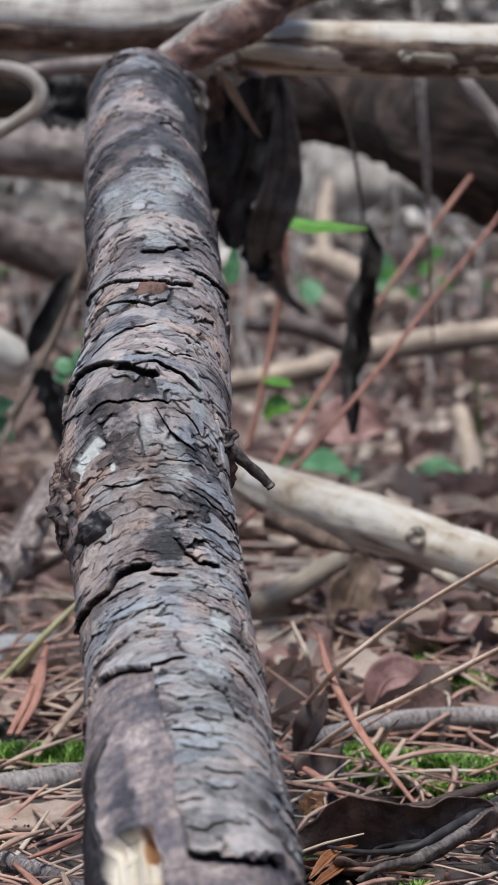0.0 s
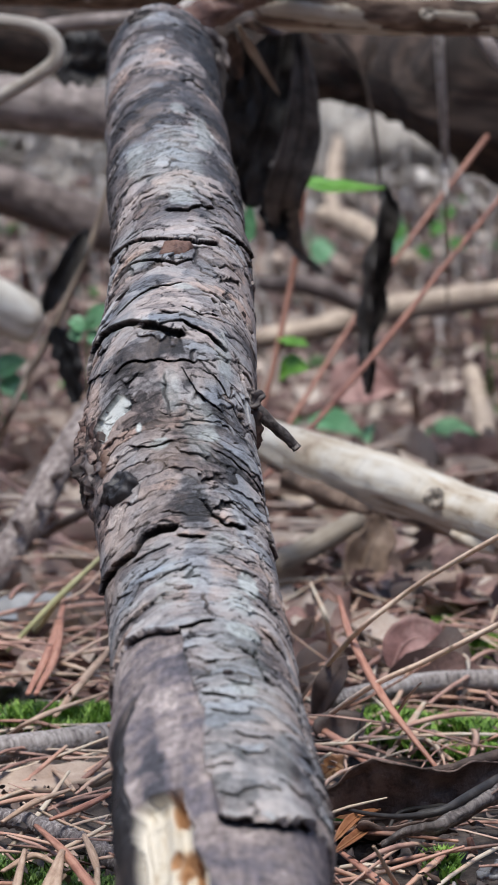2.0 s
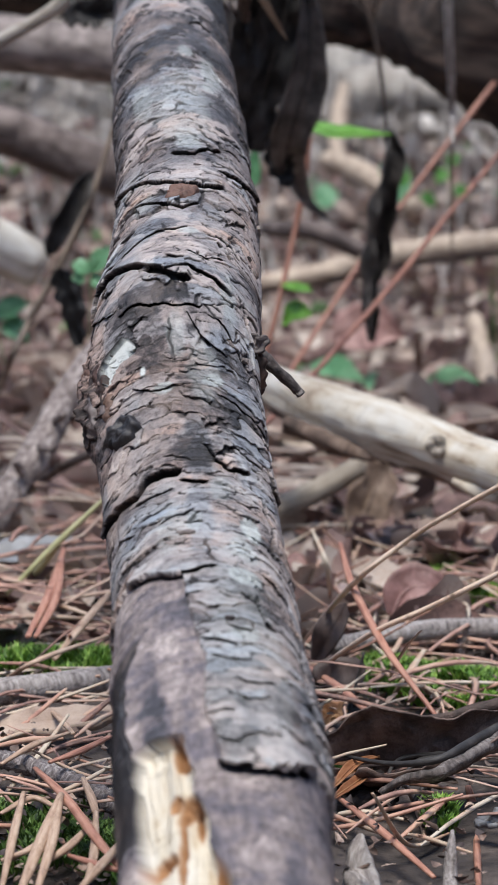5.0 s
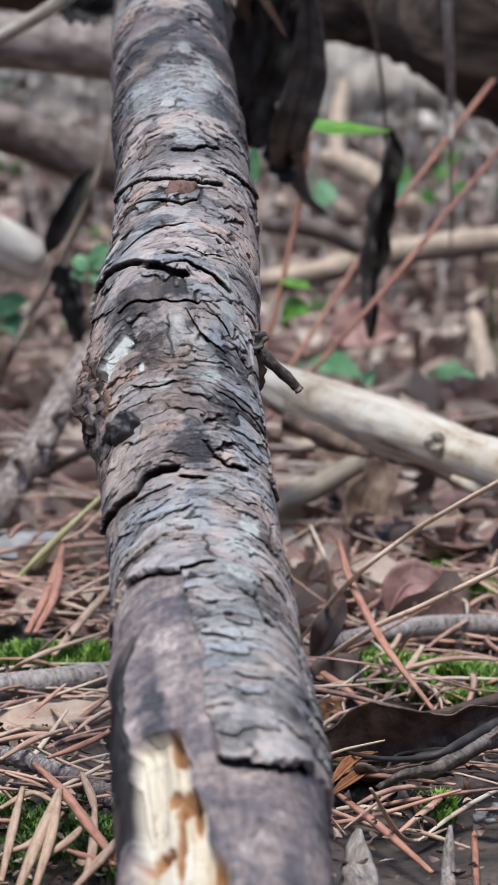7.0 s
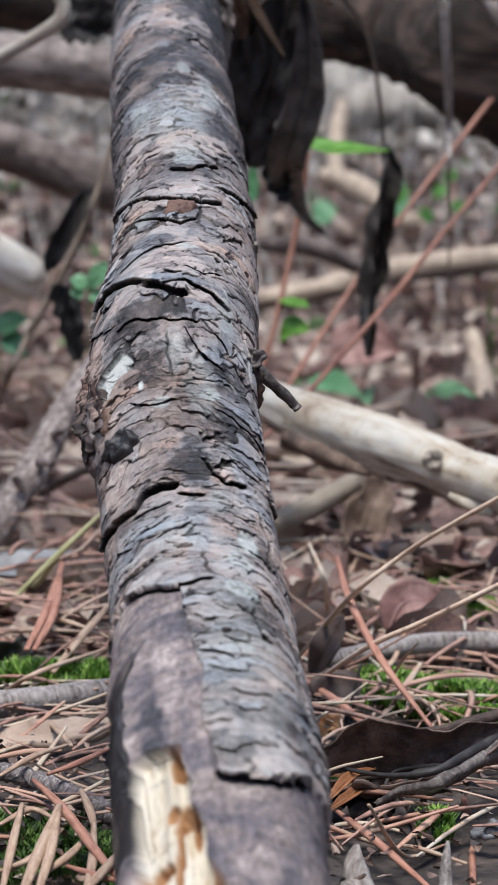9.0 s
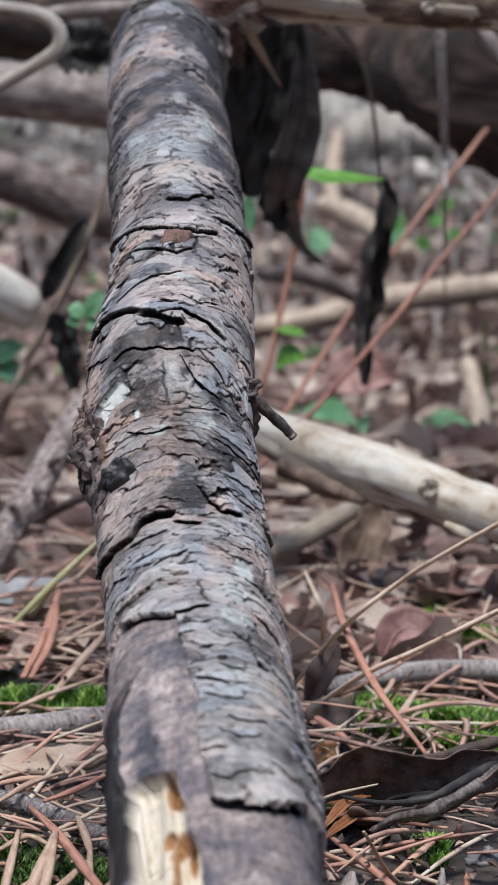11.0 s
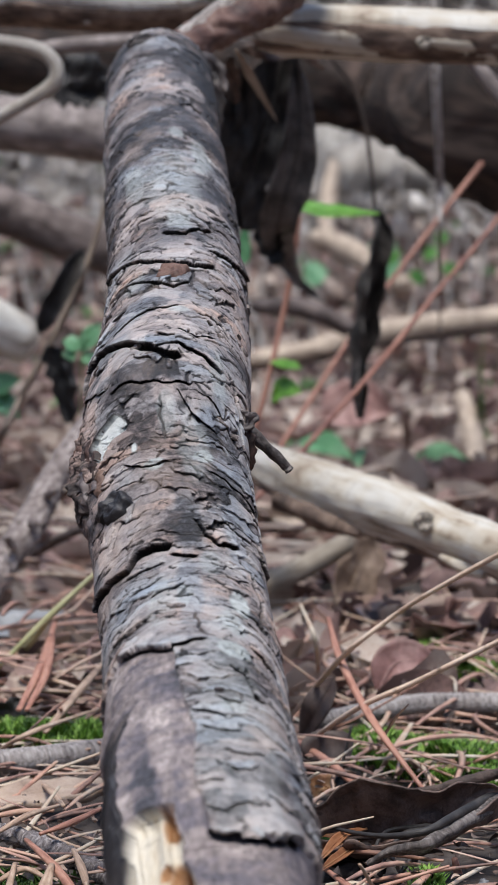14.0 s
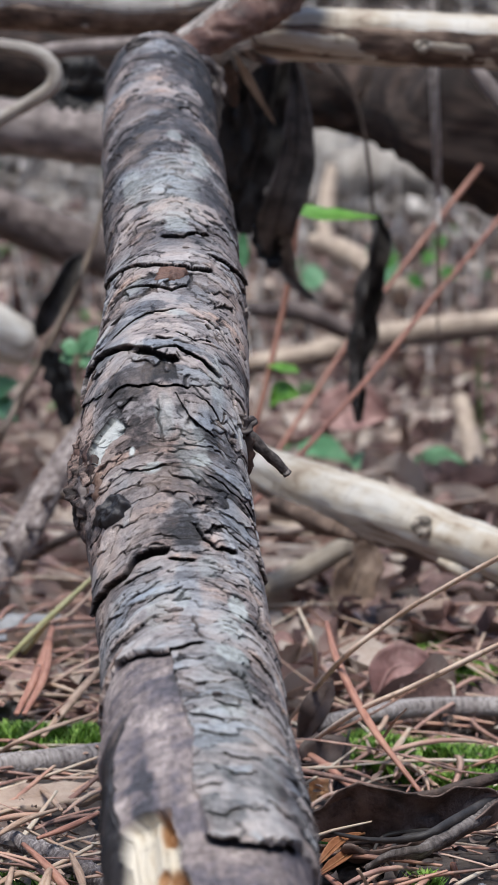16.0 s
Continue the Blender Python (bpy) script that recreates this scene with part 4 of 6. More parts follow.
def flake_mesh(s, th, wide, long, lift, tip, thick, seed, mat, points=18):
    """A ragged scale of bark that follows the branch, its lower edge lifted by tip."""
    rng = np.random.RandomState(seed)
    a = np.linspace(0, 2 * np.pi, points, endpoint=False) + rng.uniform(-0.15, 0.15, points)
    rad = np.repeat(rng.uniform(0.6, 1.1, points // 2), 2) * rng.uniform(0.82, 1.1, points)
    u = np.sign(np.cos(a)) * np.abs(np.cos(a)) ** 0.7 * rad + 0.35 * rng.normal() * np.sin(a)
    v = np.sign(np.sin(a)) * np.abs(np.sin(a)) ** 0.7 * rad
    u, v = np.concatenate([u, u * 0.5, [0]]), np.concatenate([v, v * 0.5, [0]])
    ss, tt = s + v * long / 2, th + u * wide / 2 / 0.031
    out = lift + tip * (0.5 - 0.5 * v) ** 2 + rng.uniform(-0.0003, 0.0003, len(u))
    topv, botv = on_log(ss, tt, out + thick), on_log(ss, tt, out - 0.0008)
    n = 2 * points + 1
    F = []
    for i in range(points):
        j = (i + 1) % points
        F += [[i, j, points + j, points + i], [points + i, points + j, 2 * points]]
        F += [[n + j, n + i, n + points + i, n + points + j], [n + points + j, n + points + i, n + 2 * points]]
        F += [[j, i, n + i, n + j]]
    return mesh_of("bark_flake", np.vstack([topv, botv]), F, mat, smooth=False)


log = build_log()


# the side twig, the knot and the marked flakes
part("side_twig", tube_mesh("side_twig", [(*(-0.0019, 0.9890, 0.1801), .0026), (*(0.0044, 0.9906, 0.1758), .0025), (*(0.0114, 0.9940, 0.1694), .0021), (*(0.0172, 0.9975, 0.1635), .0018), (*(0.0191, 0.9972, 0.1611), .0017)], DARK_TWIG2, sides=14, steps=60, rough=.3, lump=.2, seed=91, grain=50, knobby=True), log, "short dark snapped side twig")
part("hanging_flake", leaf_mesh("hanging_flake", [(0.0012, 0.9672, 0.1835), (0.0019, 0.9663, 0.1734), (0.0033, 0.9673, 0.1636)], 0.0091, RUST_DARK, facing=(0.2, -1, 0.2), outline="ragged", cup=.4, crumple=.2, seed=5, thick=.001), log, "dark brown loose flake of bark")
part("hanging_flake", leaf_mesh("hanging_flake", [(-0.0006, 0.9674, 0.1847), (0.0023, 0.9650, 0.1815), (0.0064, 0.9673, 0.1843)], 0.0070, DARK_FLAKE, facing=(0.2, -1, 0.2), outline="ragged", cup=.4, crumple=.25, seed=6, thick=.001), log, "dark brown loose flake of bark")


def log_lump(name, where, wide, long, high, mat, seed, label):
    """A thick crumbling scale that stands off the bark."""
    s, th = where
    rows, cols = 20, 30
    R2, A2 = np.meshgrid(np.linspace(0.02, 1, rows), np.linspace(0, 2 * np.pi, cols, endpoint=False), indexing="ij")
    rim = 1 + 1.3 * (fbm(np.cos(A2) * 2.6 + 7, np.sin(A2) * 2.6 + 7, seed, 4) - 0.5)
    ss, tt = s + np.sin(A2) * R2 * rim * long / 2, th + np.cos(A2) * R2 * rim * wide / 2 / 0.031
    out = high * np.sqrt(np.clip(1 - R2**6, 0, 1)) * (0.35 + 1.0 * fbm(tt * 11, ss * 260, seed + 2, 4)) - 0.001
    return part(name, mesh_of(name, on_log(ss, tt, out).reshape(-1, 3), grid_faces(rows, cols, True), mat), log, label)


log_lump("bark_lump", (0.3170, -0.83), 0.0170, .012, .0055, BLACK_FLAKE, 3, "blackish raised scale of bark")
log_lump("bark_lump", (0.4690, -0.04), 0.0125, .013, .0035, RUST_DARK, 4, "rusty brown scale wedged in a split")
log_lump("bark_lump", (0.3519, -1.219), 0.0119, .022, .0042, RUST_DARK, 8, "rusty crumbled bark on the scar")
log_lump("bark_lump", (0.3423, -1.377), 0.0083, .02, .0050, DARK_FLAKE, 14, "dark crumbled bark on the scar")
log_lump("bark_lump", (0.3398, -1.077), 0.0085, .016, .0032, RUST_FLAKE, 17, "rusty crumbled bark on the scar")
log_lump("bark_lump", (0.3680, -1.520), 0.0090, .014, .0046, RUST_DARK, 21, "dark crumbled bark on the scar")


def flakes(count, seed):
    rng = np.random.RandomState(seed)
    made = 0
    while made < count:
        s, th = rng.uniform(0.09, 0.58), rng.uniform(-1.55, 1.55)
        edge = np.interp(s, [p[0] for p in SMOOTH_EDGE[::-1]], [p[1] for p in SMOOTH_EDGE[::-1]])
        if s < SMOOTH_EDGE[-1][0] or (s < SMOOTH_EDGE[0][0] and th < edge + 0.15):
            continue
        big = rng.rand() ** 2
        mat = FLAKE if rng.rand() < 0.7 else DARK_FLAKE
        me = flake_mesh(s, th, 0.003 + 0.006 * big, 0.0025 + 0.004 * big, 0.0, rng.uniform(0.0001, 0.0009), rng.uniform(0.0001, 0.0003), made + seed * 1000, mat)
        part("bark_flake", me, log)
        made += 1


flakes(40, 3)

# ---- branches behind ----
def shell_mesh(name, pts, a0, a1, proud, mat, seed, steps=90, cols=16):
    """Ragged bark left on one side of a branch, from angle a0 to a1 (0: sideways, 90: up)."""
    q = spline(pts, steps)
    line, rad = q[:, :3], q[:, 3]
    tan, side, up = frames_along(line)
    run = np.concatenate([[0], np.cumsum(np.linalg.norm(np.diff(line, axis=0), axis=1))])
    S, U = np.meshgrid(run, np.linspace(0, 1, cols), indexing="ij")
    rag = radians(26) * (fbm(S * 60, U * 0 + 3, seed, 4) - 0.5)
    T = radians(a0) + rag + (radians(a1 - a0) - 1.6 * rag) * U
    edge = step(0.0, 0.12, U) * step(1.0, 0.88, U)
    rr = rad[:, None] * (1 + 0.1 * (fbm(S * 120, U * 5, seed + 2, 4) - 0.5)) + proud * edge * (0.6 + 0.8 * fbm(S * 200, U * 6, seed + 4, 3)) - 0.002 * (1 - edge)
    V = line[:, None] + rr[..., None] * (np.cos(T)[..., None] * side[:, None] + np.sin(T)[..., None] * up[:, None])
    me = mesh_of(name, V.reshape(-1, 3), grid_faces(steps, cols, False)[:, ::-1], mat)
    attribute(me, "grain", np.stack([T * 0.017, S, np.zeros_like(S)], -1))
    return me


def knot_mesh(name, at, out, size, mat, seed):
    """A swollen branch scar: a low ring with a sunken, cracked middle."""
    o = Vector(out).normalized()
    m = o.to_track_quat("Z", "Y").to_matrix()
    R2, A2 = np.meshgrid(np.linspace(0.0, 1, 16), np.linspace(0, 2 * np.pi, 28, endpoint=False), indexing="ij")
    z = size * (0.05 * np.exp(-(((R2 - 0.5) / 0.3) ** 2)) - 0.35 * R2**6 + 0.6 * (fbm(np.cos(A2) * R2 * 3 + 9, np.sin(A2) * R2 * 3 + 9, seed, 5) - 0.5))
    rr = R2 * size * (1 + 0.4 * (fbm(np.cos(A2) + 4, np.sin(A2) + 4, seed + 1, 3) - 0.5))
    P = np.stack([np.cos(A2) * rr, np.sin(A2) * rr, z], -1).reshape(-1, 3) @ np.array(m).T + np.array(at)
    me = mesh_of(name, P, grid_faces(16, 28, True), mat)
    attribute(me, "grain", np.stack([np.cos(A2) * rr, np.sin(A2) * rr, z], -1))
    return me


cross_grey = branch("cross_branch", [(*(-1.05, 2.05, 0.405), .019), (*(-0.4424, 1.9062, 0.4215), .019), (*(-0.2165, 1.8457, 0.4231), .019), (*(-0.1521, 1.8255, 0.4225), .019), (*(-0.0891, 1.8049, 0.4166), .0185), (*(-0.0354, 1.8049, 0.4182), .018), (*(0.0108, 1.8055, 0.4298), .0175), (*(0.0810, 1.8269, 0.4557), .017)], GREY_WOOD, "weathered grey dead branch lying across above the fallen branch", "branch", sides=48, steps=200, rough=.13, lump=.12, seed=3)
cross_pale = branch("cross_branch", [(*(0.0137, 1.7131, 0.3915), .012), (*(0.0318, 1.7029, 0.3902), .0155), (*(0.0752, 1.7028, 0.3886), .0165), (*(0.1294, 1.7025, 0.3861), .0165), (*(0.1836, 1.7023, 0.3842), .017), (*(0.2558, 1.7017, 0.3781), .017), (*(0.4363, 1.7002, 0.3581), .017), (*(0.95, 1.68, 0.24), .016), (*(1.5, 1.66, 0.02), .014)], PALE_WOOD, "bleached barkless branch lying across, its top silvery white", "branch", sides=48, steps=200, rough=.13, lump=.12, seed=5)
stub = branch("broken_stub", [(*(-0.0361, 1.5614, 0.3664), .009), (*(-0.0171, 1.5923, 0.3800), .0115), (*(0.0034, 1.6232, 0.3953), .0145), (*(0.0192, 1.6439, 0.4074), .0155), (*(0.0468, 1.6856, 0.4359), .015)], RED_BARK, "reddish brown broken side branch with peeling bark", "branch", sides=40, steps=140, rough=.22, lump=.2, seed=7, grain=14, knobby=True)
branch("dark_log", [(*(-1.55, 3.03, 0.46), .030), (*(-0.7751, 2.8139, 0.5139), .034), (*(-0.4318, 2.7103, 0.4689), .036), (*(-0.0841, 2.6072, 0.4315), .036), (*(0.1201, 2.6054, 0.4080), .040), (*(0.1700, 2.5542, 0.3960), .048), (*(0.2150, 2.5031, 0.3760), .066), (*(0.2643, 2.5031, 0.3640), .074), (*(0.3969, 2.5015, 0.3420), .076), (*(0.7272, 2.4483, 0.27), .072), (*(1.5, 2.33, 0.06), .066)], BROWN_BARK, "dark brown fallen trunk, its shade put into the bark colour", "log", sides=40, steps=200, rough=.22, lump=.2, seed=9, knobby=True, grain=5)
branch("fallen_log", [(*(-1.15, 2.62, 0.425), .026), (*(-0.6525, 2.5570, 0.4096), .026), (*(-0.2996, 2.5043, 0.3781), .026), (*(-0.1828, 2.5035, 0.3688), .026), (*(-0.0873, 2.5025, 0.3552), .026), (*(0.02, 2.50, 0.335), .022)], PINK_BARK, "pinkish grey fallen stem lying across on the bank", "log", sides=32, steps=90, rough=.06, lump=.08, seed=11)
branch("fallen_log", [(*(-1.25, 3.42, 0.44), .03), (*(-0.8465, 3.3132, 0.4847), .03), (*(-0.3606, 3.2028, 0.3285), .03), (*(-0.2794, 3.2011, 0.3030), .03), (*(-0.2254, 3.1997, 0.2815), .03), (*(-0.1308, 3.1974, 0.2456), .029)], MID_BARK, "brown fallen stem sloping down on the litter", "log", sides=32, steps=90, rough=.06, lump=.08, seed=13)
branch("curved_twig", [(*(-0.1760, 1.9043, 0.3995), .0052), (*(-0.1477, 1.9040, 0.3949), .0052), (*(-0.1334, 1.9033, 0.3849), .0055), (*(-0.1329, 1.9025, 0.3708), .0055), (*(-0.1505, 1.9018, 0.3578), .005), (*(-0.1812, 1.9008, 0.3407), .005)], GREY_WOOD, "grey hooked bare twig", "twig", sides=14, steps=70, rough=.05, seed=14)
branch("bare_branch", [(*(-0.1603, 2.0046, 0.4016), .005), (*(-0.1262, 2.0047, 0.4051), .006), (*(-0.0665, 2.0048, 0.4090), .006)], PINK_BARK, "thin pinkish brown bare branch", "branch", sides=14, steps=40, rough=.05, seed=15)
branch("pale_log", [(*(-0.95, 2.83, 0.40), .026), (*(-0.6555, 2.7203, 0.3181), .026), (*(-0.3103, 2.6094, 0.2105), .026), (*(-0.2550, 2.6072, 0.1873), .026), (*(-0.2135, 2.6051, 0.1653), .0225), (*(-0.2041, 2.6047, 0.1609), .019)], BLEACHED_WOOD, "cream coloured barkless broken branch end on the litter", "branch", sides=30, steps=70, rough=.03, lump=.05, seed=17)
branch("dry_stalk", [(*(-0.0974, 2.0154, 0.3015), .0016), (*(-0.1162, 2.0095, 0.2401), .0026), (*(-0.1400, 2.0044, 0.1872), .003), (*(-0.1655, 1.9999, 0.1406), .0028), (*(-0.1861, 2.0160, 0.0990), .0026), (*(-0.2619, 2.6027, 0.0000), .0026)], UMBER_STEM, "dry tan leaning plant stem", "stalk", sides=12, steps=60, rough=.08, seed=18)
rough_branch = branch("bark_branch", [(*(-0.1013, 1.8588, 0.1356), .008), (*(-0.1229, 1.7951, 0.1008), .0095), (*(-0.1411, 1.7314, 0.0648), .0105), (*(-0.1595, 1.6885, 0.0371), .0108), (*(-0.1781, 1.5617, 0.0110), .0108)], STICK_DARK, "rough grey-brown branch lying on the litter", "branch", sides=24, steps=110, rough=.17, lump=.1, seed=19, knobby=True, grain=20)
branch("dark_twig", [(*(-0.0926, 1.6921, 0.0742), .003), (*(-0.1232, 1.7406, 0.0564), .0034), (*(-0.1868, 1.9775, 0.0040), .0034), (*(-0.2022, 1.8830, 0.0030), .003)], MID_BARK, "thin dark brown twig", "twig", sides=10, steps=40, rough=.1, seed=20)
branch("grey_stick", [(*(-0.1328, 1.1591, 0.0150), .0065), (*(-0.0968, 1.1779, 0.0150), .0066), (*(-0.0623, 1.2000, 0.0150), .0066), (*(-0.0291, 1.2157, 0.0150), .006)], STICK_GREY, "smooth grey dead stick lying on the needles", "stick", sides=20, steps=80, rough=.05, lump=.06, seed=21)
branch("scaly_twig", [(*(-0.1145, 1.0571, 0.0110), .0036), (*(-0.0897, 1.0344, 0.0120), .0037), (*(-0.0723, 1.0090, 0.0120), .0038), (*(-0.0579, 0.9864, 0.0110), .0038), (*(-0.0418, 0.9607, 0.0080), .0036)], SCAR_TWIG, "grey-brown conifer twig with rough leaf scars", "twig", sides=20, steps=220, rough=.36, seed=22, grain=70, knobby=True)
pale = branch("pale_branch", [(*(-0.0040, 1.7167, 0.1214), .0115), (*(0.0213, 1.6955, 0.1091), .0145), (*(0.0565, 1.6641, 0.0965), .0175), (*(0.0898, 1.6231, 0.0885), .0185), (*(0.1222, 1.5920, 0.0781), .0165), (*(0.1473, 1.5612, 0.0718), .0155), (*(0.1852, 1.5199, 0.0598), .0155), (*(0.3200, 1.4050, 0.0140), .015)], PALE_WOOD, "cream barkless dead branch with cracked dark patches", "branch", sides=40, steps=240, rough=.12, lump=.09, seed=23, grain=20)
part("peeling_bark", shell_mesh("peeling_bark", [(*(-0.0361, 1.5614, 0.3664), .009), (*(-0.0171, 1.5923, 0.3800), .0115), (*(0.0034, 1.6232, 0.3953), .0145), (*(0.0192, 1.6439, 0.4074), .0155), (*(0.0468, 1.6856, 0.4359), .015)], 60, 250, .0012, TWIG_BARK, 12, 120, 24), stub, "grey-brown scaly bark peeling off the red stub")
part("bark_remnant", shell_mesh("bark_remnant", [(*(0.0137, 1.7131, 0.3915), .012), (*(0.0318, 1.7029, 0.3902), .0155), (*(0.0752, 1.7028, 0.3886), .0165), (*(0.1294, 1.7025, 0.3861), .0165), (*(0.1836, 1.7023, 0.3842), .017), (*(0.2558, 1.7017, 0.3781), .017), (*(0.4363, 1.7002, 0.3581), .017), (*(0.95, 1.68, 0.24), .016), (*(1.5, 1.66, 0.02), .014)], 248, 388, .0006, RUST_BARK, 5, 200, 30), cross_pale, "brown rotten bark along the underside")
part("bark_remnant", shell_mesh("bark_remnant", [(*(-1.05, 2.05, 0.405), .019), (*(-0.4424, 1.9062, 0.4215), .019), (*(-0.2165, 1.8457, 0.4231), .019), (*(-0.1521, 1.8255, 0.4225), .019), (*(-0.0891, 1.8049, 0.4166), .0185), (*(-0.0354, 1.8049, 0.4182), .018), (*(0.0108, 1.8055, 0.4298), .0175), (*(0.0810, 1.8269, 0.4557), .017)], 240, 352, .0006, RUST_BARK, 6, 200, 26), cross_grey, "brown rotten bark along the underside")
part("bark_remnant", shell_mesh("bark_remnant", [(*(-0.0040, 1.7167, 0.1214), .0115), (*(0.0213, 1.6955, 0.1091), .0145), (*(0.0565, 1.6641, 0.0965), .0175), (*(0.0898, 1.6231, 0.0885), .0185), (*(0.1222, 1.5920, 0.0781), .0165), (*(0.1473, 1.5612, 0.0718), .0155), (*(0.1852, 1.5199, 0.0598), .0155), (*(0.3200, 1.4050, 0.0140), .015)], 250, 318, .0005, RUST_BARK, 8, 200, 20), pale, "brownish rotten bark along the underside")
part("knot", knot_mesh("knot", (0.1111, 1.5707, 0.0866), (0.1, -1.0, 0.25), .0065, DARK_KNOT, 3), pale, "cracked dark-edged knot in the pale wood")
part("knot", knot_mesh("knot", (0.0745, 1.6301, 0.0977), (0.1, -1.0, 0.1), .005, PALE_WOOD, 4), pale)
part("knot", knot_mesh("knot", (0.1173, 1.6842, 0.3818), (0.1, -1.0, 0.2), .005, DARK_KNOT, 5), cross_pale, "dark cracked knot")
part("knot", knot_mesh("knot", (-0.1017, 1.7944, 0.4079), (0.1, -1.0, 0.2), .006, GREY_WOOD, 6), cross_grey)
part("splinter", tube_mesh("splinter", [(*(0.0226, 1.6537, 0.0932), .0045), (*(0.0418, 1.6428, 0.0842), .006), (*(0.0590, 1.6321, 0.0775), .005), (*(0.0760, 1.6217, 0.0737), .002)], RUST_BARK, sides=14, steps=40, rough=.5, lump=.3, seed=31, grain=40), pale, "crumbling brown rotten wood under the branch")
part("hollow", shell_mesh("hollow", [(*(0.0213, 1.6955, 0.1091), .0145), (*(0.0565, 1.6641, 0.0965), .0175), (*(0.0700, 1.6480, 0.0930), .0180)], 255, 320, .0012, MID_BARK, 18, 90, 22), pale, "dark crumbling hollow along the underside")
part("splinter", tube_mesh("splinter", [(*(0.1203, 1.5657, 0.0662), .002), (*(0.1316, 1.5602, 0.0611), .004), (*(0.1457, 1.5498, 0.0570), .003)], PALE_WOOD, sides=14, steps=30, rough=.4, lump=.3, seed=32, grain=40), pale)
for a, b in (((-0.1307, 1.7534, 0.0844), (-0.1218, 1.7339, 0.0913)), ((-0.1459, 1.7005, 0.0569), (-0.1508, 1.6912, 0.0645)), ((-0.1366, 1.7219, 0.0713), (-0.1288, 1.7068, 0.0709))):
    part("twig_stub", tube_mesh("twig_stub", [(*a, .0032), (*[(p + q) / 2 for p, q in zip(a, b)], .0028), (*b, .0022)], STICK_DARK, sides=12, steps=14, rough=.3, seed=33, knobby=True), rough_branch, "snapped stub of a twig")
branch("short_stick", [(*(0.0143, 1.7079, 0.0304), .0075), (*(0.0446, 1.7490, 0.0397), .008), (*(0.0781, 1.7905, 0.0531), .0075)], TAN_STICK, "short tan-grey broken stick", "stick", sides=18, steps=40, rough=.05, seed=24)
far = branch("far_branch", [(*(-0.0467, 3.6035, 0.1008), .012), (*(0.0911, 3.6056, 0.1221), .016), (*(0.1984, 3.6081, 0.1480), .018), (*(0.3975, 3.6103, 0.1709), .018), (*(0.8111, 3.6131, 0.1999), .018)], TAN_STEM, "pale tan fallen branch across the litter", "branch", sides=16, steps=60, rough=.06, lump=.1, seed=25)
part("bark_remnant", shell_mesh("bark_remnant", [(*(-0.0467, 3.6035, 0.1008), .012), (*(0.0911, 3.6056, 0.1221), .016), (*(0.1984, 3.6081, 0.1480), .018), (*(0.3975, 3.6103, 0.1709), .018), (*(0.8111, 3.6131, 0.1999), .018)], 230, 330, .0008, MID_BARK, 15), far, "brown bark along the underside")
branch("dry_stalk", [(*(-0.0058, 1.6919, 0.0724), .0018), (*(0.0468, 1.8465, 0.1126), .0020), (*(0.1102, 2.0028, 0.1702), .0021), (*(0.1559, 2.1077, 0.2167), .0019), (*(0.2064, 2.2130, 0.2669), .0019), (*(0.2638, 2.3196, 0.3305), .0018)], RED_STEM, "long thin reddish brown dry stem leaning over", "stalk", sides=10, steps=60, seed=26)
branch("dry_stalk", [(*(0.0136, 2.1927, 0.0563), .0026), (*(0.0974, 2.3048, 0.1771), .0022), (*(0.1595, 2.3629, 0.2579), .0024), (*(0.2211, 2.4204, 0.3336), .0026)], RED_STEM, "thin pinkish dry stem with a broken tip", "stalk", sides=10, steps=60, seed=27)
branch("dry_stalk", [(*(0.1541, 2.1325, 0.4737), .0042), (*(0.1568, 2.1240, 0.3848), .0040), (*(0.1638, 2.1662, 0.3017), .0030), (*(0.1676, 2.2102, 0.2380), .0012), (*(0.2746, 3.6191, 0.0000), .0016)], TWIG_BARK, "thin upright pinkish dead stem", "stalk", sides=10, steps=40, seed=28)

# ---- dead leaves and small plants behind ----
FRONT = (0.1, -1.0, 0.15)
HANG = "dead leaves hanging from the branch"
leaf("hanging_leaf", [(0.0297, 1.8632, 0.3904), (0.0230, 1.8710, 0.3516), (0.0102, 1.8785, 0.3086), (0.0024, 1.8860, 0.2650)], 0.0477, DEAD_LEAF, "blackish withered leaf hanging from the cross branch", group=HANG, facing=FRONT, outline="ragged", cup=.5, crumple=.22, seed=11, rows=40, cols=19)
leaf("hanging_leaf", [(0.0019, 1.8427, 0.3815), (-0.0008, 1.8610, 0.3515), (-0.0055, 1.8692, 0.3204), (-0.0089, 1.8776, 0.2930)], 0.0317, DEAD_LEAF, "black shrivelled leaf hanging beside the fallen branch", group=HANG, facing=FRONT, outline="ragged", cup=.6, crumple=.25, seed=12, rows=34, cols=15)
leaf("hanging_leaf", [(0.0372, 1.8430, 0.3867), (0.0417, 1.8508, 0.3500), (0.0400, 1.8588, 0.3151), (0.0308, 1.8670, 0.2840), (0.0266, 1.8957, 0.2606), (0.0372, 1.9944, 0.2361), (0.0530, 2.0936, 0.2201), (0.0665, 2.1332, 0.2127)], 0.0291, DEAD_LEAF, "long dark withered leaf with a hooked tip", group=HANG, facing=FRONT, outline="long", cup=.5, crumple=.2, seed=13, rows=46, cols=15)
leaf("hanging_leaf", [(0.0177, 1.8969, 0.2809), (0.0212, 1.8954, 0.2566), (0.0290, 1.8945, 0.2403)], 0.0243, DEAD_LEAF, "blackish torn leaf end", group=HANG, facing=FRONT, outline="ragged", cup=.4, crumple=.25, seed=14, rows=26)
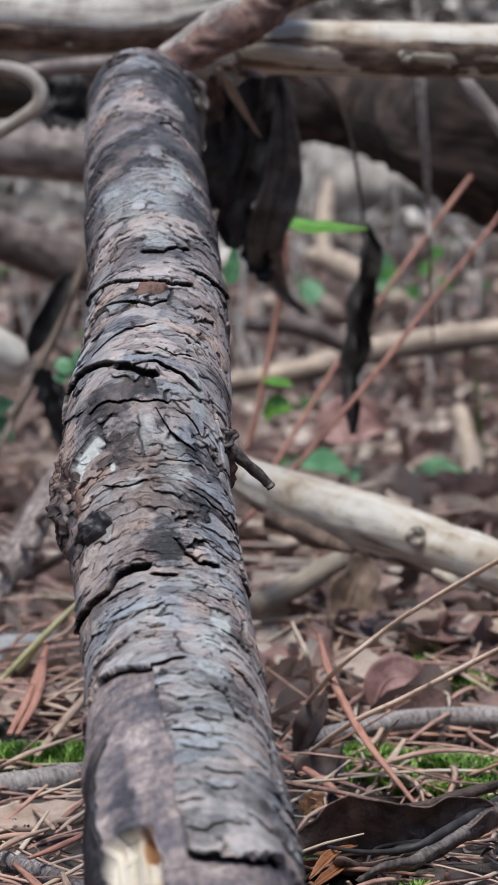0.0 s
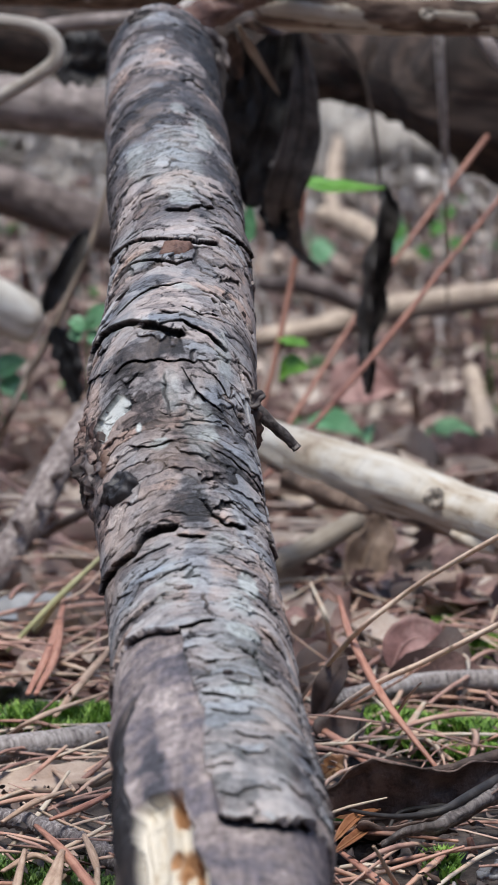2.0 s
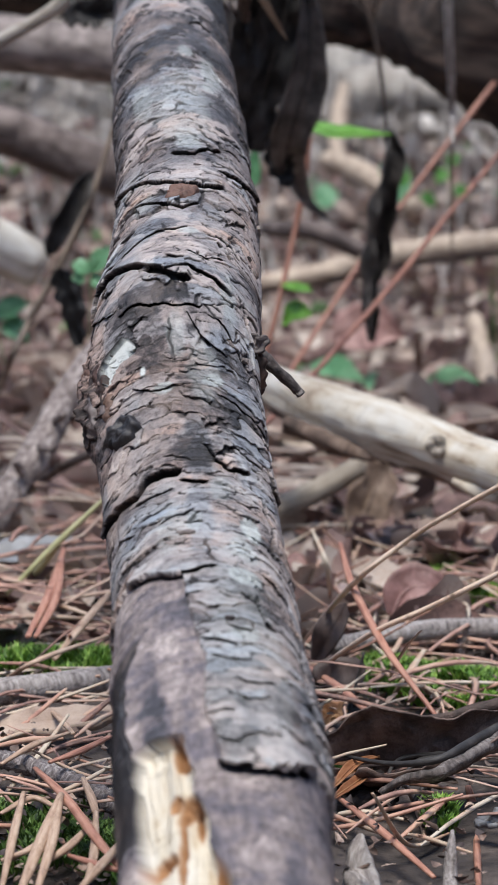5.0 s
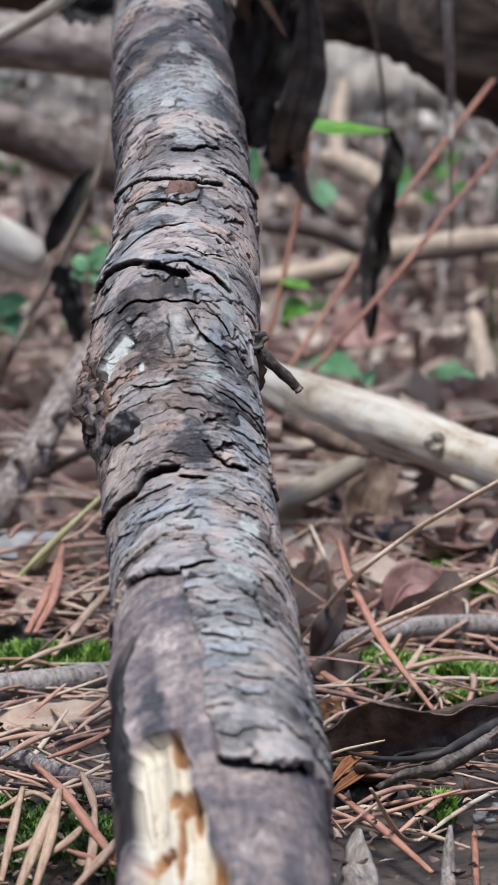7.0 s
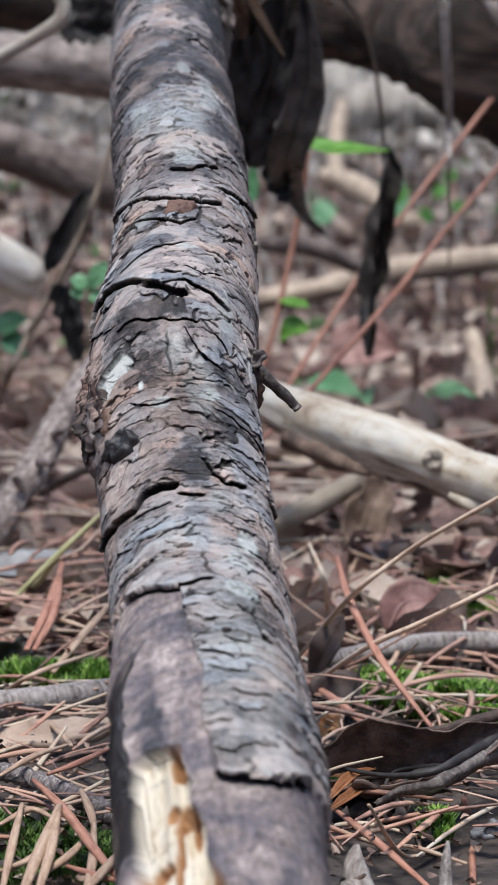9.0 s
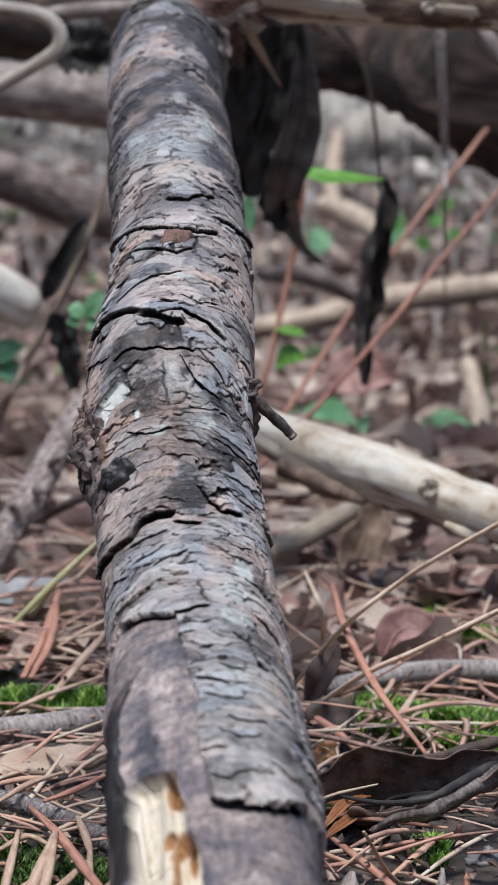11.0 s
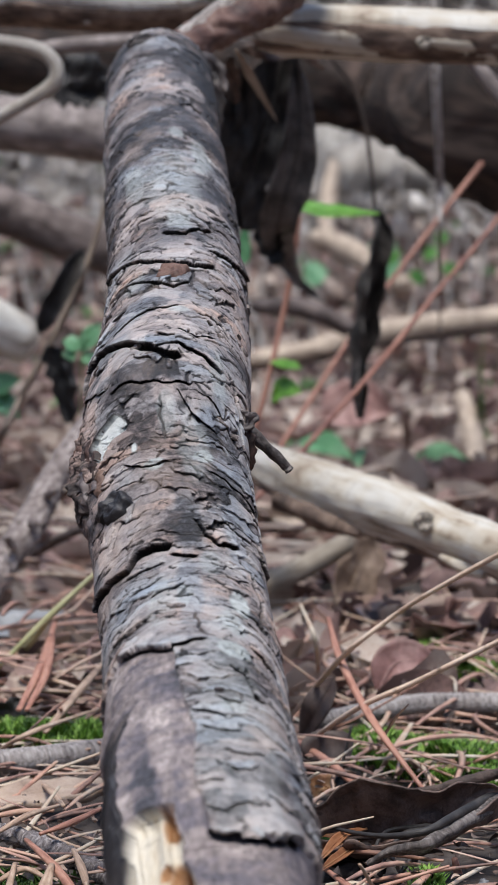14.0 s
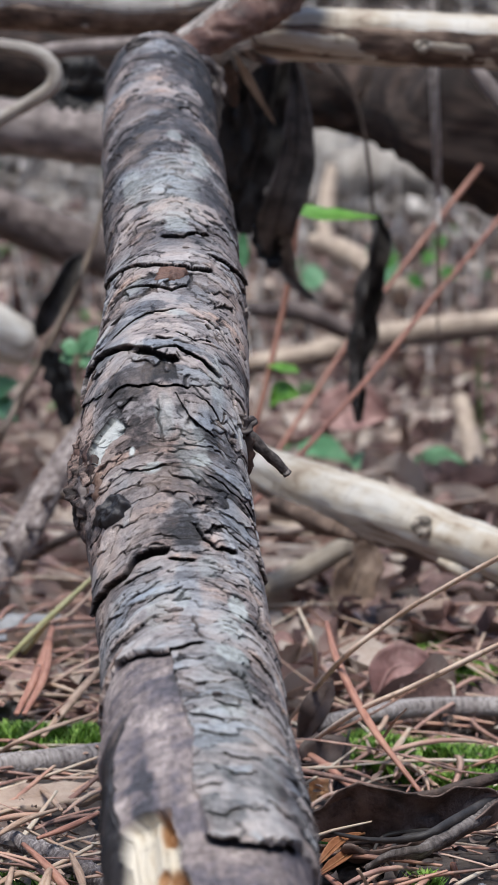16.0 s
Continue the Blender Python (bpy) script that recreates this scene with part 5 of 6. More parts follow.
leaf("bark_strip", [(-0.0029, 1.7023, 0.3779), (0.0094, 1.7211, 0.3574), (0.0244, 1.7397, 0.3344)], 0.0058, TAN_LEAF, "thin tan strip of peeled bark", "bark strip", facing=FRONT, outline="long", cup=.3, crumple=.3, seed=15)
leaf("bark_strip", [(0.0008, 1.7023, 0.3786), (0.0171, 1.7221, 0.3755), (0.0394, 1.7422, 0.3774), (0.0543, 1.7518, 0.3697)], 0.0145, GREY_LEAF, "grey shred of bark on the cross branch", "bark strip", facing=(0.1, -0.8, 0.6), outline="ragged", cup=.3, crumple=.35, seed=16, rows=30)
leaf("bark_strip", [(-0.0072, 1.6618, 0.3712), (-0.0049, 1.6811, 0.3585), (-0.0017, 1.7003, 0.3436)], 0.0109, GREY_LEAF, "grey shred of bark beside the broken stub", "bark strip", facing=FRONT, outline="ragged", cup=.3, crumple=.35, seed=17, rows=24)
branch("leaf_stalk", [(*(0.0718, 2.0842, 0.4010), .0016), (*(0.0882, 2.0829, 0.3808), .0017), (*(0.0982, 2.0811, 0.3497), .0016), (*(0.1037, 2.0790, 0.3142), .0015), (*(0.1066, 2.0771, 0.2832), .0015)], BROWN_BARK, "thin dark drooping leaf stalk", "stalk", sides=8, steps=40)
leaf("curled_leaf", [(0.1071, 2.0773, 0.2854), (0.1077, 2.0753, 0.2523), (0.0996, 2.0835, 0.2214), (0.0958, 2.0917, 0.1902), (0.0933, 2.0896, 0.1546), (0.0961, 2.0875, 0.1188)], 0.0465, DEAD_LEAF, "dark curled dead leaf hanging on its stalk", facing=(0.5, -0.9, 0.1), outline="ragged", cup=.2, crumple=.25, roll=2.2, seed=18, rows=44, cols=17)
leaf("withered_leaf", [(-0.1190, 2.0005, 0.2506), (-0.1310, 1.9880, 0.2254), (-0.1458, 1.9854, 0.1982), (-0.1500, 1.9844, 0.1877)], 0.0236, DEAD_LEAF, "dark withered leaf clinging to the dry stem", facing=FRONT, outline="long", cup=.3, crumple=.3, roll=1.4, seed=19, rows=30)
leaf("withered_leaf", [(-0.1449, 1.9885, 0.1790), (-0.1340, 1.9885, 0.1547), (-0.1283, 1.9885, 0.1210)], 0.0230, DEAD_LEAF, "dark withered leaf drooping from the dry stem", facing=FRONT, outline="ragged", cup=.5, crumple=.3, seed=20, rows=30)
leaf("withered_leaf", [(-0.1590, 2.2042, 0.3895), (-0.1309, 2.2044, 0.3936), (-0.0982, 2.2040, 0.3883)], 0.0515, DEAD_LEAF, "dark withered leaf under the cross branch", facing=FRONT, outline="ragged", cup=.3, crumple=.3, seed=21, rows=30)

for k, (a, b, c, w) in enumerate((((-0.0613, 1.4509, 0.3592), (-0.0535, 1.4511, 0.3633), (-0.0393, 1.4611, 0.3639), 22), ((-0.0282, 1.4807, 0.3572), (-0.0160, 1.5005, 0.3522), (-0.0093, 1.4995, 0.3361), 44), ((-0.0145, 1.5003, 0.3490), (-0.0127, 1.4989, 0.3266), (-0.0137, 1.4979, 0.3091), 26), ((-0.0369, 1.4610, 0.3613), (-0.0263, 1.4708, 0.3579), (-0.0188, 1.4700, 0.3453), 26))):
    part("bark_scrap", leaf_mesh("bark_scrap", [a, b, c], w * 1.48 / 4700, DARK_FLAKE, facing=(0.1, -0.9, 0.5), outline="ragged", cup=.3, crumple=.3, seed=130 + k, thick=.001), log, "dark loose scrap of bark at the joint")
leaf("rotten_leaf", [(-0.1148, 1.5464, 0.0216), (-0.0966, 1.5467, 0.0249), (-0.0800, 1.5469, 0.0272)], 0.0186, DARK_LEAF, "dark rotten leaf beside a bluish one", facing=(0, -0.7, 0.7), outline="ragged", cup=.2, crumple=.15, seed=141)
leaf("crumpled_leaf", [(-0.1313, 1.2932, 0.0008), (-0.1178, 1.2844, 0.0136), (-0.1054, 1.2854, 0.0246)], 0.0221, DEAD_LEAF, "blackish crumpled leaf standing in the needles", facing=(0.2, -1, 0.3), outline="ragged", cup=.5, crumple=.3, seed=140)
# the seedling with its leaves
seedling = branch("seedling", [(*(0.0116, 2.0172, 0.1118), .0022), (*(0.0212, 2.0307, 0.1477), .0023), (*(0.0323, 2.0553, 0.1946), .0024), (*(0.0412, 2.0696, 0.2380), .0024), (*(0.0465, 2.0735, 0.2781), .0022)], RED_STEM, "small green-leaved seedling with a reddish stem", "seedling", sides=10, steps=50)
big_leaf = part("leaf", leaf_mesh("leaf", [(0.0464, 2.0544, 0.2890), (0.0613, 2.0135, 0.2812), (0.0843, 2.0033, 0.2793), (0.1068, 2.0133, 0.2795)], 0.0272, LIGHT_GREEN, facing=(-0.05, -0.42, 1), outline="long", cup=.15, crumple=.05, seed=22), seedling, "fresh green leaf held level")
part("leaf", leaf_mesh("leaf", [(0.0256, 2.0426, 0.1667), (0.0361, 2.0222, 0.1631), (0.0479, 2.0120, 0.1614)], 0.0170, LIGHT_GREEN, facing=(0.1, -0.6, 1), outline="oval", cup=.2, crumple=.08, seed=23), seedling)
part("leaf", leaf_mesh("leaf", [(0.0246, 2.0299, 0.1391), (0.0340, 2.0203, 0.1439), (0.0475, 2.0102, 0.1435)], 0.0238, LIGHT_GREEN, facing=(0.1, -0.9, 0.6), outline="oval", cup=.2, crumple=.08, seed=24), seedling)
part("leaf", leaf_mesh("leaf", [(-0.0013, 2.1098, 0.2380), (0.0027, 2.1111, 0.2513), (0.0049, 2.1132, 0.2736)], 0.0134, BLUE_GREEN, facing=(0.1, -0.9, 0.4), outline="oval", cup=.2, crumple=.08, seed=25), seedling)


part("midrib", tube_mesh("midrib", [(*(0.0463, 2.0493, 0.2884), .0008), (*(0.0611, 2.0084, 0.2811), .0007), (*(0.0840, 1.9982, 0.2792), .0006), (*(0.1057, 2.0083, 0.2794), .0003)], LIGHT_GREEN, sides=6, steps=16), big_leaf)


def green_sprig(base, pts, mat, width, label, seed):
    """A low plant: a short stem from the floor and a few leaves."""
    top = pts[0][0]
    g = branch("green_sprig", [(*base, .0012), (*[(a + b) / 2 for a, b in zip(base, top)], .0012), (*top, .001)], GREEN_LEAF, label, "plant", sides=8, steps=12)
    for k, (a, b, facing) in enumerate(pts):
        m = [(p + q) / 2 + d for p, q, d in zip(a, b, (0, 0, width * 0.15))]
        blade = part("leaf", leaf_mesh("leaf", [a, m, b], width, mat, facing=facing, outline="oval", cup=.2, crumple=.08, seed=seed + k), g)
        part("midrib", tube_mesh("midrib", [(*a, .0008), (*m, .0006), (*b, .0003)], mat, sides=6, steps=8), blade)
    return g


green_sprig((-0.2488, 4.1586, 0.0000), [((-0.1285, 2.1534, 0.1697), (-0.1125, 2.1556, 0.1925), (0.2, -0.8, 0.5)), ((-0.1308, 2.1534, 0.1697), (-0.1446, 2.1542, 0.1779), (0, -0.7, 0.7)), ((-0.1285, 2.1530, 0.1651), (-0.1194, 2.1523, 0.1583), (0, -0.7, 0.7)), ((-0.1331, 2.1532, 0.1674), (-0.1432, 2.1525, 0.1606), (0, -0.7, 0.7))], BLUE_GREEN, 0.0156, "bluish green small-leaved sprig beside the dry stem", 31)
green_sprig((-0.2721, 3.0285, 0.0000), [((-0.2495, 2.5999, 0.1114), (-0.2135, 2.6015, 0.1279), (0, -0.7, 0.7)), ((-0.2440, 2.5993, 0.1058), (-0.2163, 2.5977, 0.0893), (0, -0.7, 0.7))], BLUE_GREEN, 0.0277, "dull green low plant in the litter", 35)
green_sprig((0.1056, 3.1132, 0.0000), [((0.0660, 2.8951, 0.0476), (0.1237, 2.8433, 0.0316), (0.1, -0.8, 0.6)), ((0.1228, 2.8932, 0.0280), (0.1536, 2.8921, 0.0169), (0, -0.6, 0.8))], BLUE_GREEN, 0.0321, "green leaf flat on the brown litter", 37)
green_sprig((0.2259, 2.9482, 0.0000), [((0.1853, 2.7928, 0.0281), (0.2449, 2.7931, 0.0316), (0, -0.8, 0.6))], BLUE_GREEN, 0.0393, "broad green leaf flat on the brown litter", 38)
green_sprig((0.1932, 3.0285, -0.0000), [((0.1488, 2.6915, 0.0196), (0.1764, 2.6912, 0.0173), (0, -0.7, 0.7)), ((0.1281, 2.7425, 0.0283), (0.1545, 2.7420, 0.0225), (0, -0.7, 0.7))], GREEN_LEAF, 0.0185, "small yellowish green leaf in the litter", 39)
green_sprig((0.6131, 8.0416, 0.0000), [((0.3341, 4.5246, 0.2761), (0.3581, 4.5265, 0.2952), (0, -0.8, 0.5)), ((0.3389, 4.5237, 0.2666), (0.3150, 4.5219, 0.2475), (0, -0.8, 0.5)), ((0.3437, 4.5209, 0.2380), (0.3724, 4.5196, 0.2237), (0, -0.8, 0.5)), ((0.3150, 4.5182, 0.2094), (0.2863, 4.5200, 0.2285), (0, -0.8, 0.5)), ((0.2480, 4.5209, 0.2380), (0.2767, 4.5237, 0.2666), (0, -0.8, 0.5))], GREEN_LEAF, 0.0249, "light green leafy shoot on the far litter", 41)
green_sprig((0.4224, 12.5220, 0.0000), [((0.1317, 5.2210, 0.2050), (0.1759, 5.2231, 0.2270), (0, -0.8, 0.5)), ((0.2866, 5.2242, 0.2380), (0.2755, 5.2306, 0.3041), (0, -0.8, 0.5)), ((0.3087, 5.2221, 0.2160), (0.2755, 5.2242, 0.2380), (0, -0.8, 0.5))], BLUE_GREEN, 0.0553, "pale green leafy shoot on the far litter", 47)
for k, (foot, tip) in enumerate((((0.3247, 3.6191, 0.0000), (0.2696, 2.9070, 0.1704)), ((0.3280, 3.5053, 0.0000), (0.2598, 2.9052, 0.1520)), ((0.3260, 3.7405, 0.0000), (0.2832, 2.9034, 0.1336)))):
    leaf("grass_blade", [foot, [(a + b) / 2 for a, b in zip(foot, tip)], tip], .008, GREEN_LEAF, "upright light green blade of grass", "grass", "grass blades", facing=FRONT, outline="long", cup=.3, crumple=.02, seed=50 + k, cols=5)

# ---- near the fallen branch ----
chip = leaf("wood_chip", [(-0.1195, 1.1046, 0.0100), (-0.0919, 1.1176, 0.0110), (-0.0688, 1.1335, 0.0110), (-0.0560, 1.1473, 0.0100)], .020, TAN_CHIP, "flat tan splinter of wood on the needles", "wood chip", facing=(0, -0.5, 1), outline="ragged", cup=.05, crumple=.04, seed=61, thick=.004)
leaf("grey_leaf", [(-0.1663, 1.5464, 0.0216), (-0.1331, 1.5469, 0.0272), (-0.1039, 1.5576, 0.0335)], 0.0232, GREY_FILM_LEAF, "bluish grey weathered leaf on the litter", facing=(0, -0.5, 1), outline="long", cup=.2, crumple=.1, seed=62)
branch("dark_stick", [(*(-0.1238, 1.6436, 0.0080), .008), (*(-0.1051, 1.6826, 0.0080), .009), (*(-0.0774, 1.7097, 0.0080), .009)], BROWN_BARK, "dark brown damp stick", "stick", sides=14, steps=30, rough=.15, seed=63)
curled = leaf("dead_leaf", [(0.0196, 1.0191, 0.0120), (0.0438, 1.0181, 0.0140), (0.0654, 1.0121, 0.0180), (0.0854, 1.0163, 0.0220), (0.1121, 1.0404, 0.0260)], .050, GREY_LEAF, "long dark grey-brown curled leaf lying beside the branch", facing=(0, -0.75, 0.65), outline="long", cup=.25, crumple=.22, roll=1.9, seed=64, rows=50, cols=21, thick=.0008)
part("rolled_edge", tube_mesh("rolled_edge", [(*(0.0269, 1.0831, 0.0097), .0012), (*(0.0372, 1.0836, 0.0148), .0020), (*(0.0477, 1.0838, 0.0176), .0023), (*(0.0606, 1.0838, 0.0172), .0021), (*(0.0747, 1.0840, 0.0195), .0023), (*(0.0910, 1.0843, 0.0227), .0025), (*(0.1074, 1.0848, 0.0274), .0024), (*(0.1215, 1.0852, 0.0318), .0012)], GREY_LEAF, sides=12, steps=90, rough=.4, lump=.3, seed=95, grain=60), curled, "rolled brittle upper edge")
part("fold", tube_mesh("fold", [(*(0.0459, 1.0682, 0.0117), .0006), (*(0.0598, 1.0680, 0.0094), .0012), (*(0.0759, 1.0679, 0.0087), .0014), (*(0.0898, 1.0684, 0.0140), .0014), (*(0.1060, 1.0692, 0.0220), .001)], GREY_LEAF, sides=10, steps=70, rough=.5, lump=.4, seed=96, grain=60), curled, "raised dark fold of the blade")
leaf("pink_leaf", [(0.0736, 1.3847, 0.0121), (0.0816, 1.3862, 0.0275), (0.0950, 1.3863, 0.0290), (0.1069, 1.3849, 0.0141)], 0.0238, DARK_RED_LEAF, "pinkish brown curled dead leaf on the moss", facing=(0, -0.8, 0.6), outline="oval", cup=.3, crumple=.12, seed=143, rows=30)
branch("dark_twig", [(*(0.0348, 1.0131, 0.0200), .0006), (*(0.0532, 0.9887, 0.0220), .0010), (*(0.0695, 0.9772, 0.0260), .0014), (*(0.0835, 0.9936, 0.0290), .0018), (*(0.1108, 1.0501, 0.0300), .002)], DARK_TWIG, "blackish curved twig lying on the dead leaf", "twig", sides=12, steps=60, rough=.2, seed=65)
bent_twig = branch("dark_twig", [(*(0.0492, 0.9848, 0.0120), .0012), (*(0.0581, 0.9803, 0.0180), .0018), (*(0.0692, 0.9720, 0.0220), .0024), (*(0.0834, 0.9919, 0.0250), .0028), (*(0.1100, 1.0418, 0.0280), .003)], DARK_TWIG2, "dark brown bent twig with a frayed end on the floor", "twig", sides=16, steps=90, rough=.35, lump=.25, grain=30, knobby=True, seed=66)
for k, line in enumerate((((0.0760, 1.004, 0.022), (0.0640, 1.012, 0.020), (0.0560, 1.010, 0.018), (0.0510, 0.996, 0.012)), ((0.0745, 1.000, 0.022), (0.0640, 1.002, 0.020), (0.0570, 0.994, 0.014), (0.0530, 0.984, 0.008)), ((0.0740, 0.998, 0.018), (0.0670, 0.992, 0.014), (0.0610, 0.982, 0.008)), ((0.0750, 1.006, 0.018), (0.0690, 1.000, 0.012), (0.0650, 0.988, 0.007)))):
    part("frayed_root", tube_mesh("frayed_root", [(*q, 0.0014 - 0.0003 * j) for j, q in enumerate(line)], DARK_TWIG, sides=8, steps=24, rough=.3, lump=.3, seed=201 + k, grain=60, knobby=True), bent_twig, "thin blackish frayed root end")
leaf("dead_leaf", [(0.0270, 1.030, 0.006), (0.0420, 1.008, 0.008), (0.0560, 1.000, 0.006)], .024, GREY_LEAF, "dark brown crumpled leaf edge in front of the long leaf", facing=(0, -0.6, 0.8), outline="ragged", cup=.2, crumple=.2, seed=207, rows=30)
leaf("orange_leaf", [(0.0304, 0.9855, 0.013), (0.0404, 1.0050, 0.018), (0.0501, 1.0150, 0.019)], .0045, ORANGE_LEAF, "rust-orange folded leaf beside the dark leaf", facing=(0, -0.5, 0.9), outline="long", cup=.7, crumple=.15, seed=205)
leaf("orange_leaf", [(0.0310, 0.9824, 0.010), (0.0414, 0.9960, 0.014), (0.0468, 1.0050, 0.016)], .0045, ORANGE_LEAF, "tan-orange folded leaf beside the dark leaf", facing=(0.2, -0.5, 0.9), outline="long", cup=.7, crumple=.15, seed=206)
leaf("dark_leaf", [(0.0298, 1.2911, 0.0040), (0.0357, 1.2650, 0.0211), (0.0433, 1.2663, 0.0347), (0.0466, 1.2668, 0.0401)], 0.0150, DARK_LEAF, "small dark brown leaf standing on edge in the needles", facing=(-0.5, -0.9, 0.2), outline="oval", cup=.2, crumple=.06, seed=67)
leaf("orange_leaf", [(0.0263, 1.0208, 0.0060), (0.0394, 1.0170, 0.0120), (0.0517, 1.0344, 0.0120)], .010, ORANGE_LEAF, "rust-orange folded leaf shred", facing=(0, -0.6, 0.8), outline="long", cup=.6, crumple=.2, seed=68)
leaf("orange_leaf", [(0.0352, 1.2160, 0.0030), (0.0415, 1.2107, 0.0080), (0.0474, 1.1937, 0.0060)], .03, DARK_LEAF, "reddish brown curled leaf in the needles", facing=(0.2, -0.8, 0.6), outline="oval", cup=.5, crumple=.2, seed=69)
leaf("orange_leaf", [(0.0320, 1.1682, 0.0020), (0.0375, 1.1674, 0.0060), (0.0415, 1.1646, 0.0040)], .012, ORANGE_LEAF, "small orange leaf shred", facing=(0.2, -0.8, 0.6), outline="ragged", cup=.4, crumple=.2, seed=70)
leaf("pink_leaf", [(0.1123, 1.6150, 0.0120), (0.1224, 1.5461, 0.0300), (0.1474, 1.6007, 0.0140)], .028, BROWN_LEAF, "pinkish brown curled oak leaf", facing=(0, -0.6, 0.8), outline="oval", cup=.6, crumple=.15, seed=72)
leaf("tan_leaf", [(0.0905, 1.7706, 0.0552), (0.0783, 1.7484, 0.0330), (0.0681, 1.7262, 0.0114), (0.0596, 1.6412, 0.0030)], 0.0412, UMBER_LEAF, "dry tan leaf standing curled under the pale branch", facing=(0.5, -0.8, 0.2), outline="ragged", cup=.3, crumple=.18, seed=73, rows=34)
leaf("pale_leaf", [(0.0392, 2.3192, 0.0060), (0.0559, 2.1973, 0.0300), (0.0872, 2.2793, 0.0100)], .055, TAN_LEAF, "light tan leaf on the litter", facing=(0, -0.6, 0.8), outline="oval", cup=.3, crumple=.1, seed=74)
leaf("red_leaf", [(0.0889, 2.8975, 0.0722), (0.1290, 2.8990, 0.0875), (0.1721, 2.8981, 0.0783)], .06, DARK_RED_LEAF, "dark red-brown broad leaf further back", facing=(0, -0.9, 0.4), outline="oval", cup=.3, crumple=.12, seed=75)
branch("grey_stick", [(*(0.0400, 1.2902, 0.0140), .004), (*(0.0673, 1.3083, 0.0160), .0048), (*(0.0972, 1.3322, 0.0160), .0052), (*(0.1408, 1.3382, 0.0150), .0052)], STICK_GREY, "grey weathered stick lying on the moss", "stick", sides=16, steps=60, rough=.15, lump=.1, seed=76)
branch("wood_point", [(*(0.0363, 0.8389, 0.0000), .0075), (*(0.0360, 0.8669, 0.0075), .006), (*(0.0354, 0.8727, 0.0156), .0042), (*(0.0371, 0.8783, 0.0219), .0012)], TWIG_BARK, "pointed grey-tan splinter sticking up", "splinter", sides=20, steps=40, rough=.4, lump=.4, grain=40, seed=77)
branch("wood_point", [(*(0.0646, 0.8389, 0.0000), .0030), (*(0.0665, 0.8669, 0.0075), .0026), (*(0.0672, 0.8728, 0.0175), .0019), (*(0.0680, 0.8784, 0.0234), .0006)], STICK_GREY, "thin grey splinter sticking up", "splinter", sides=10, steps=30, rough=.15, lump=.2, seed=78)
leaf("lichen_scrap", [(0.0834, 0.9520, 0.0080), (0.0898, 0.9440, 0.0120), (0.0988, 0.9520, 0.0080)], .009, GREY_FILM_LEAF, "whitish scrap of lichen-covered bark", "bark scrap", facing=(0, -0.6, 0.8), outline="ragged", cup=.3, crumple=.3, seed=79, thick=.002)
branch("tiny_twig", [(*(0.0435, 1.1784, 0.0020), .0008), (*(0.0477, 1.1841, 0.0156), .0008), (*(0.0513, 1.1855, 0.0301), .0006)], DARK_TWIG, "tiny upright blackish twig", "twig", sides=8, steps=14)

# pale, sun-bleached pieces far back
branch("pale_stick", [(*(0.2327, 2.5643, 0.0200), .011), (*(0.2839, 3.1946, 0.0279), .013), (*(0.2872, 3.3998, 0.0724), .011)], TAN_STEM, "pale broken stick end among far litter", "stick", sides=14, steps=30, rough=.1, lump=.15, seed=81)
branch("pale_stick", [(*(0.1627, 5.5312, 0.2962), .022), (*(0.2286, 5.4284, 0.2723), .025), (*(0.3197, 5.2205, 0.1995), .022)], TAN_STEM, "pale fallen stick on the far bank", "stick", sides=14, steps=30, rough=.1, lump=.15, seed=82)
branch("pale_stick", [(*(0.2219, 7.0326, 0.2380), .02), (*(0.2436, 7.2512, 0.4210), .024), (*(0.2598, 7.4617, 0.5201), .02)], TAN_STEM, "tan upright stub on the far bank", "stick", sides=14, steps=30, rough=.1, lump=.15, seed=83)
branch("far_stick", [(*(0.0216, 3.5113, 0.1861), .010), (*(0.0861, 3.4106, 0.1840), .013), (*(0.1440, 3.4082, 0.1588), .012)], MID_BARK, "brown stick on the far litter", "stick", sides=14, steps=30, rough=.1, lump=.15, seed=84)
branch("slanting_branch", [(*(0.1675, 2.0039, 0.4034), .006), (*(0.1924, 2.0021, 0.3731), .0065), (*(0.2256, 1.9995, 0.3300), .0065)], PINK_BARK, "thin pinkish branch slanting down", "branch", sides=12, steps=30, rough=.1, seed=85)


def stone(at, size, seed, label):
    bm = bmesh.new()
    bmesh.ops.create_icosphere(bm, subdivisions=4, radius=1)
    for v in bm.verts:
        c = v.co.copy()
        k = 1 + 0.5 * (noise.noise(c * 0.9 + Vector((seed, 0, 0)))) + 0.12 * noise.noise(c * 3 + Vector((seed, 5, 0)))
        v.co = Vector((c.x * size[0], c.y * size[1], c.z * size[2])) * k
    me = bpy.data.meshes.new("stone")
    bm.to_mesh(me)
    bm.free()
    me.materials.append(STONE)
    me.polygons.foreach_set("use_smooth", np.ones(len(me.polygons), bool))
    ob = new("stone", me)
    ob.location = at
    return tagged(ob, label, "stone")


stone((0.4238, 8.0642, 0.5176), (.17, .15, .12), 3, "pale grey rounded stone on the far bank")
stone((0.2876, 8.5726, 0.5800), (.10, .10, .12), 5, "greyish stone on the far bank")
stone((0.6451, 8.0520, 0.3905), (.12, .12, .10), 7, "pale brownish stone on the far bank")



# ---- litter ----
def floor_z(x, y):
    return float(ground_height(np.array([x]), np.array([y]))[0])


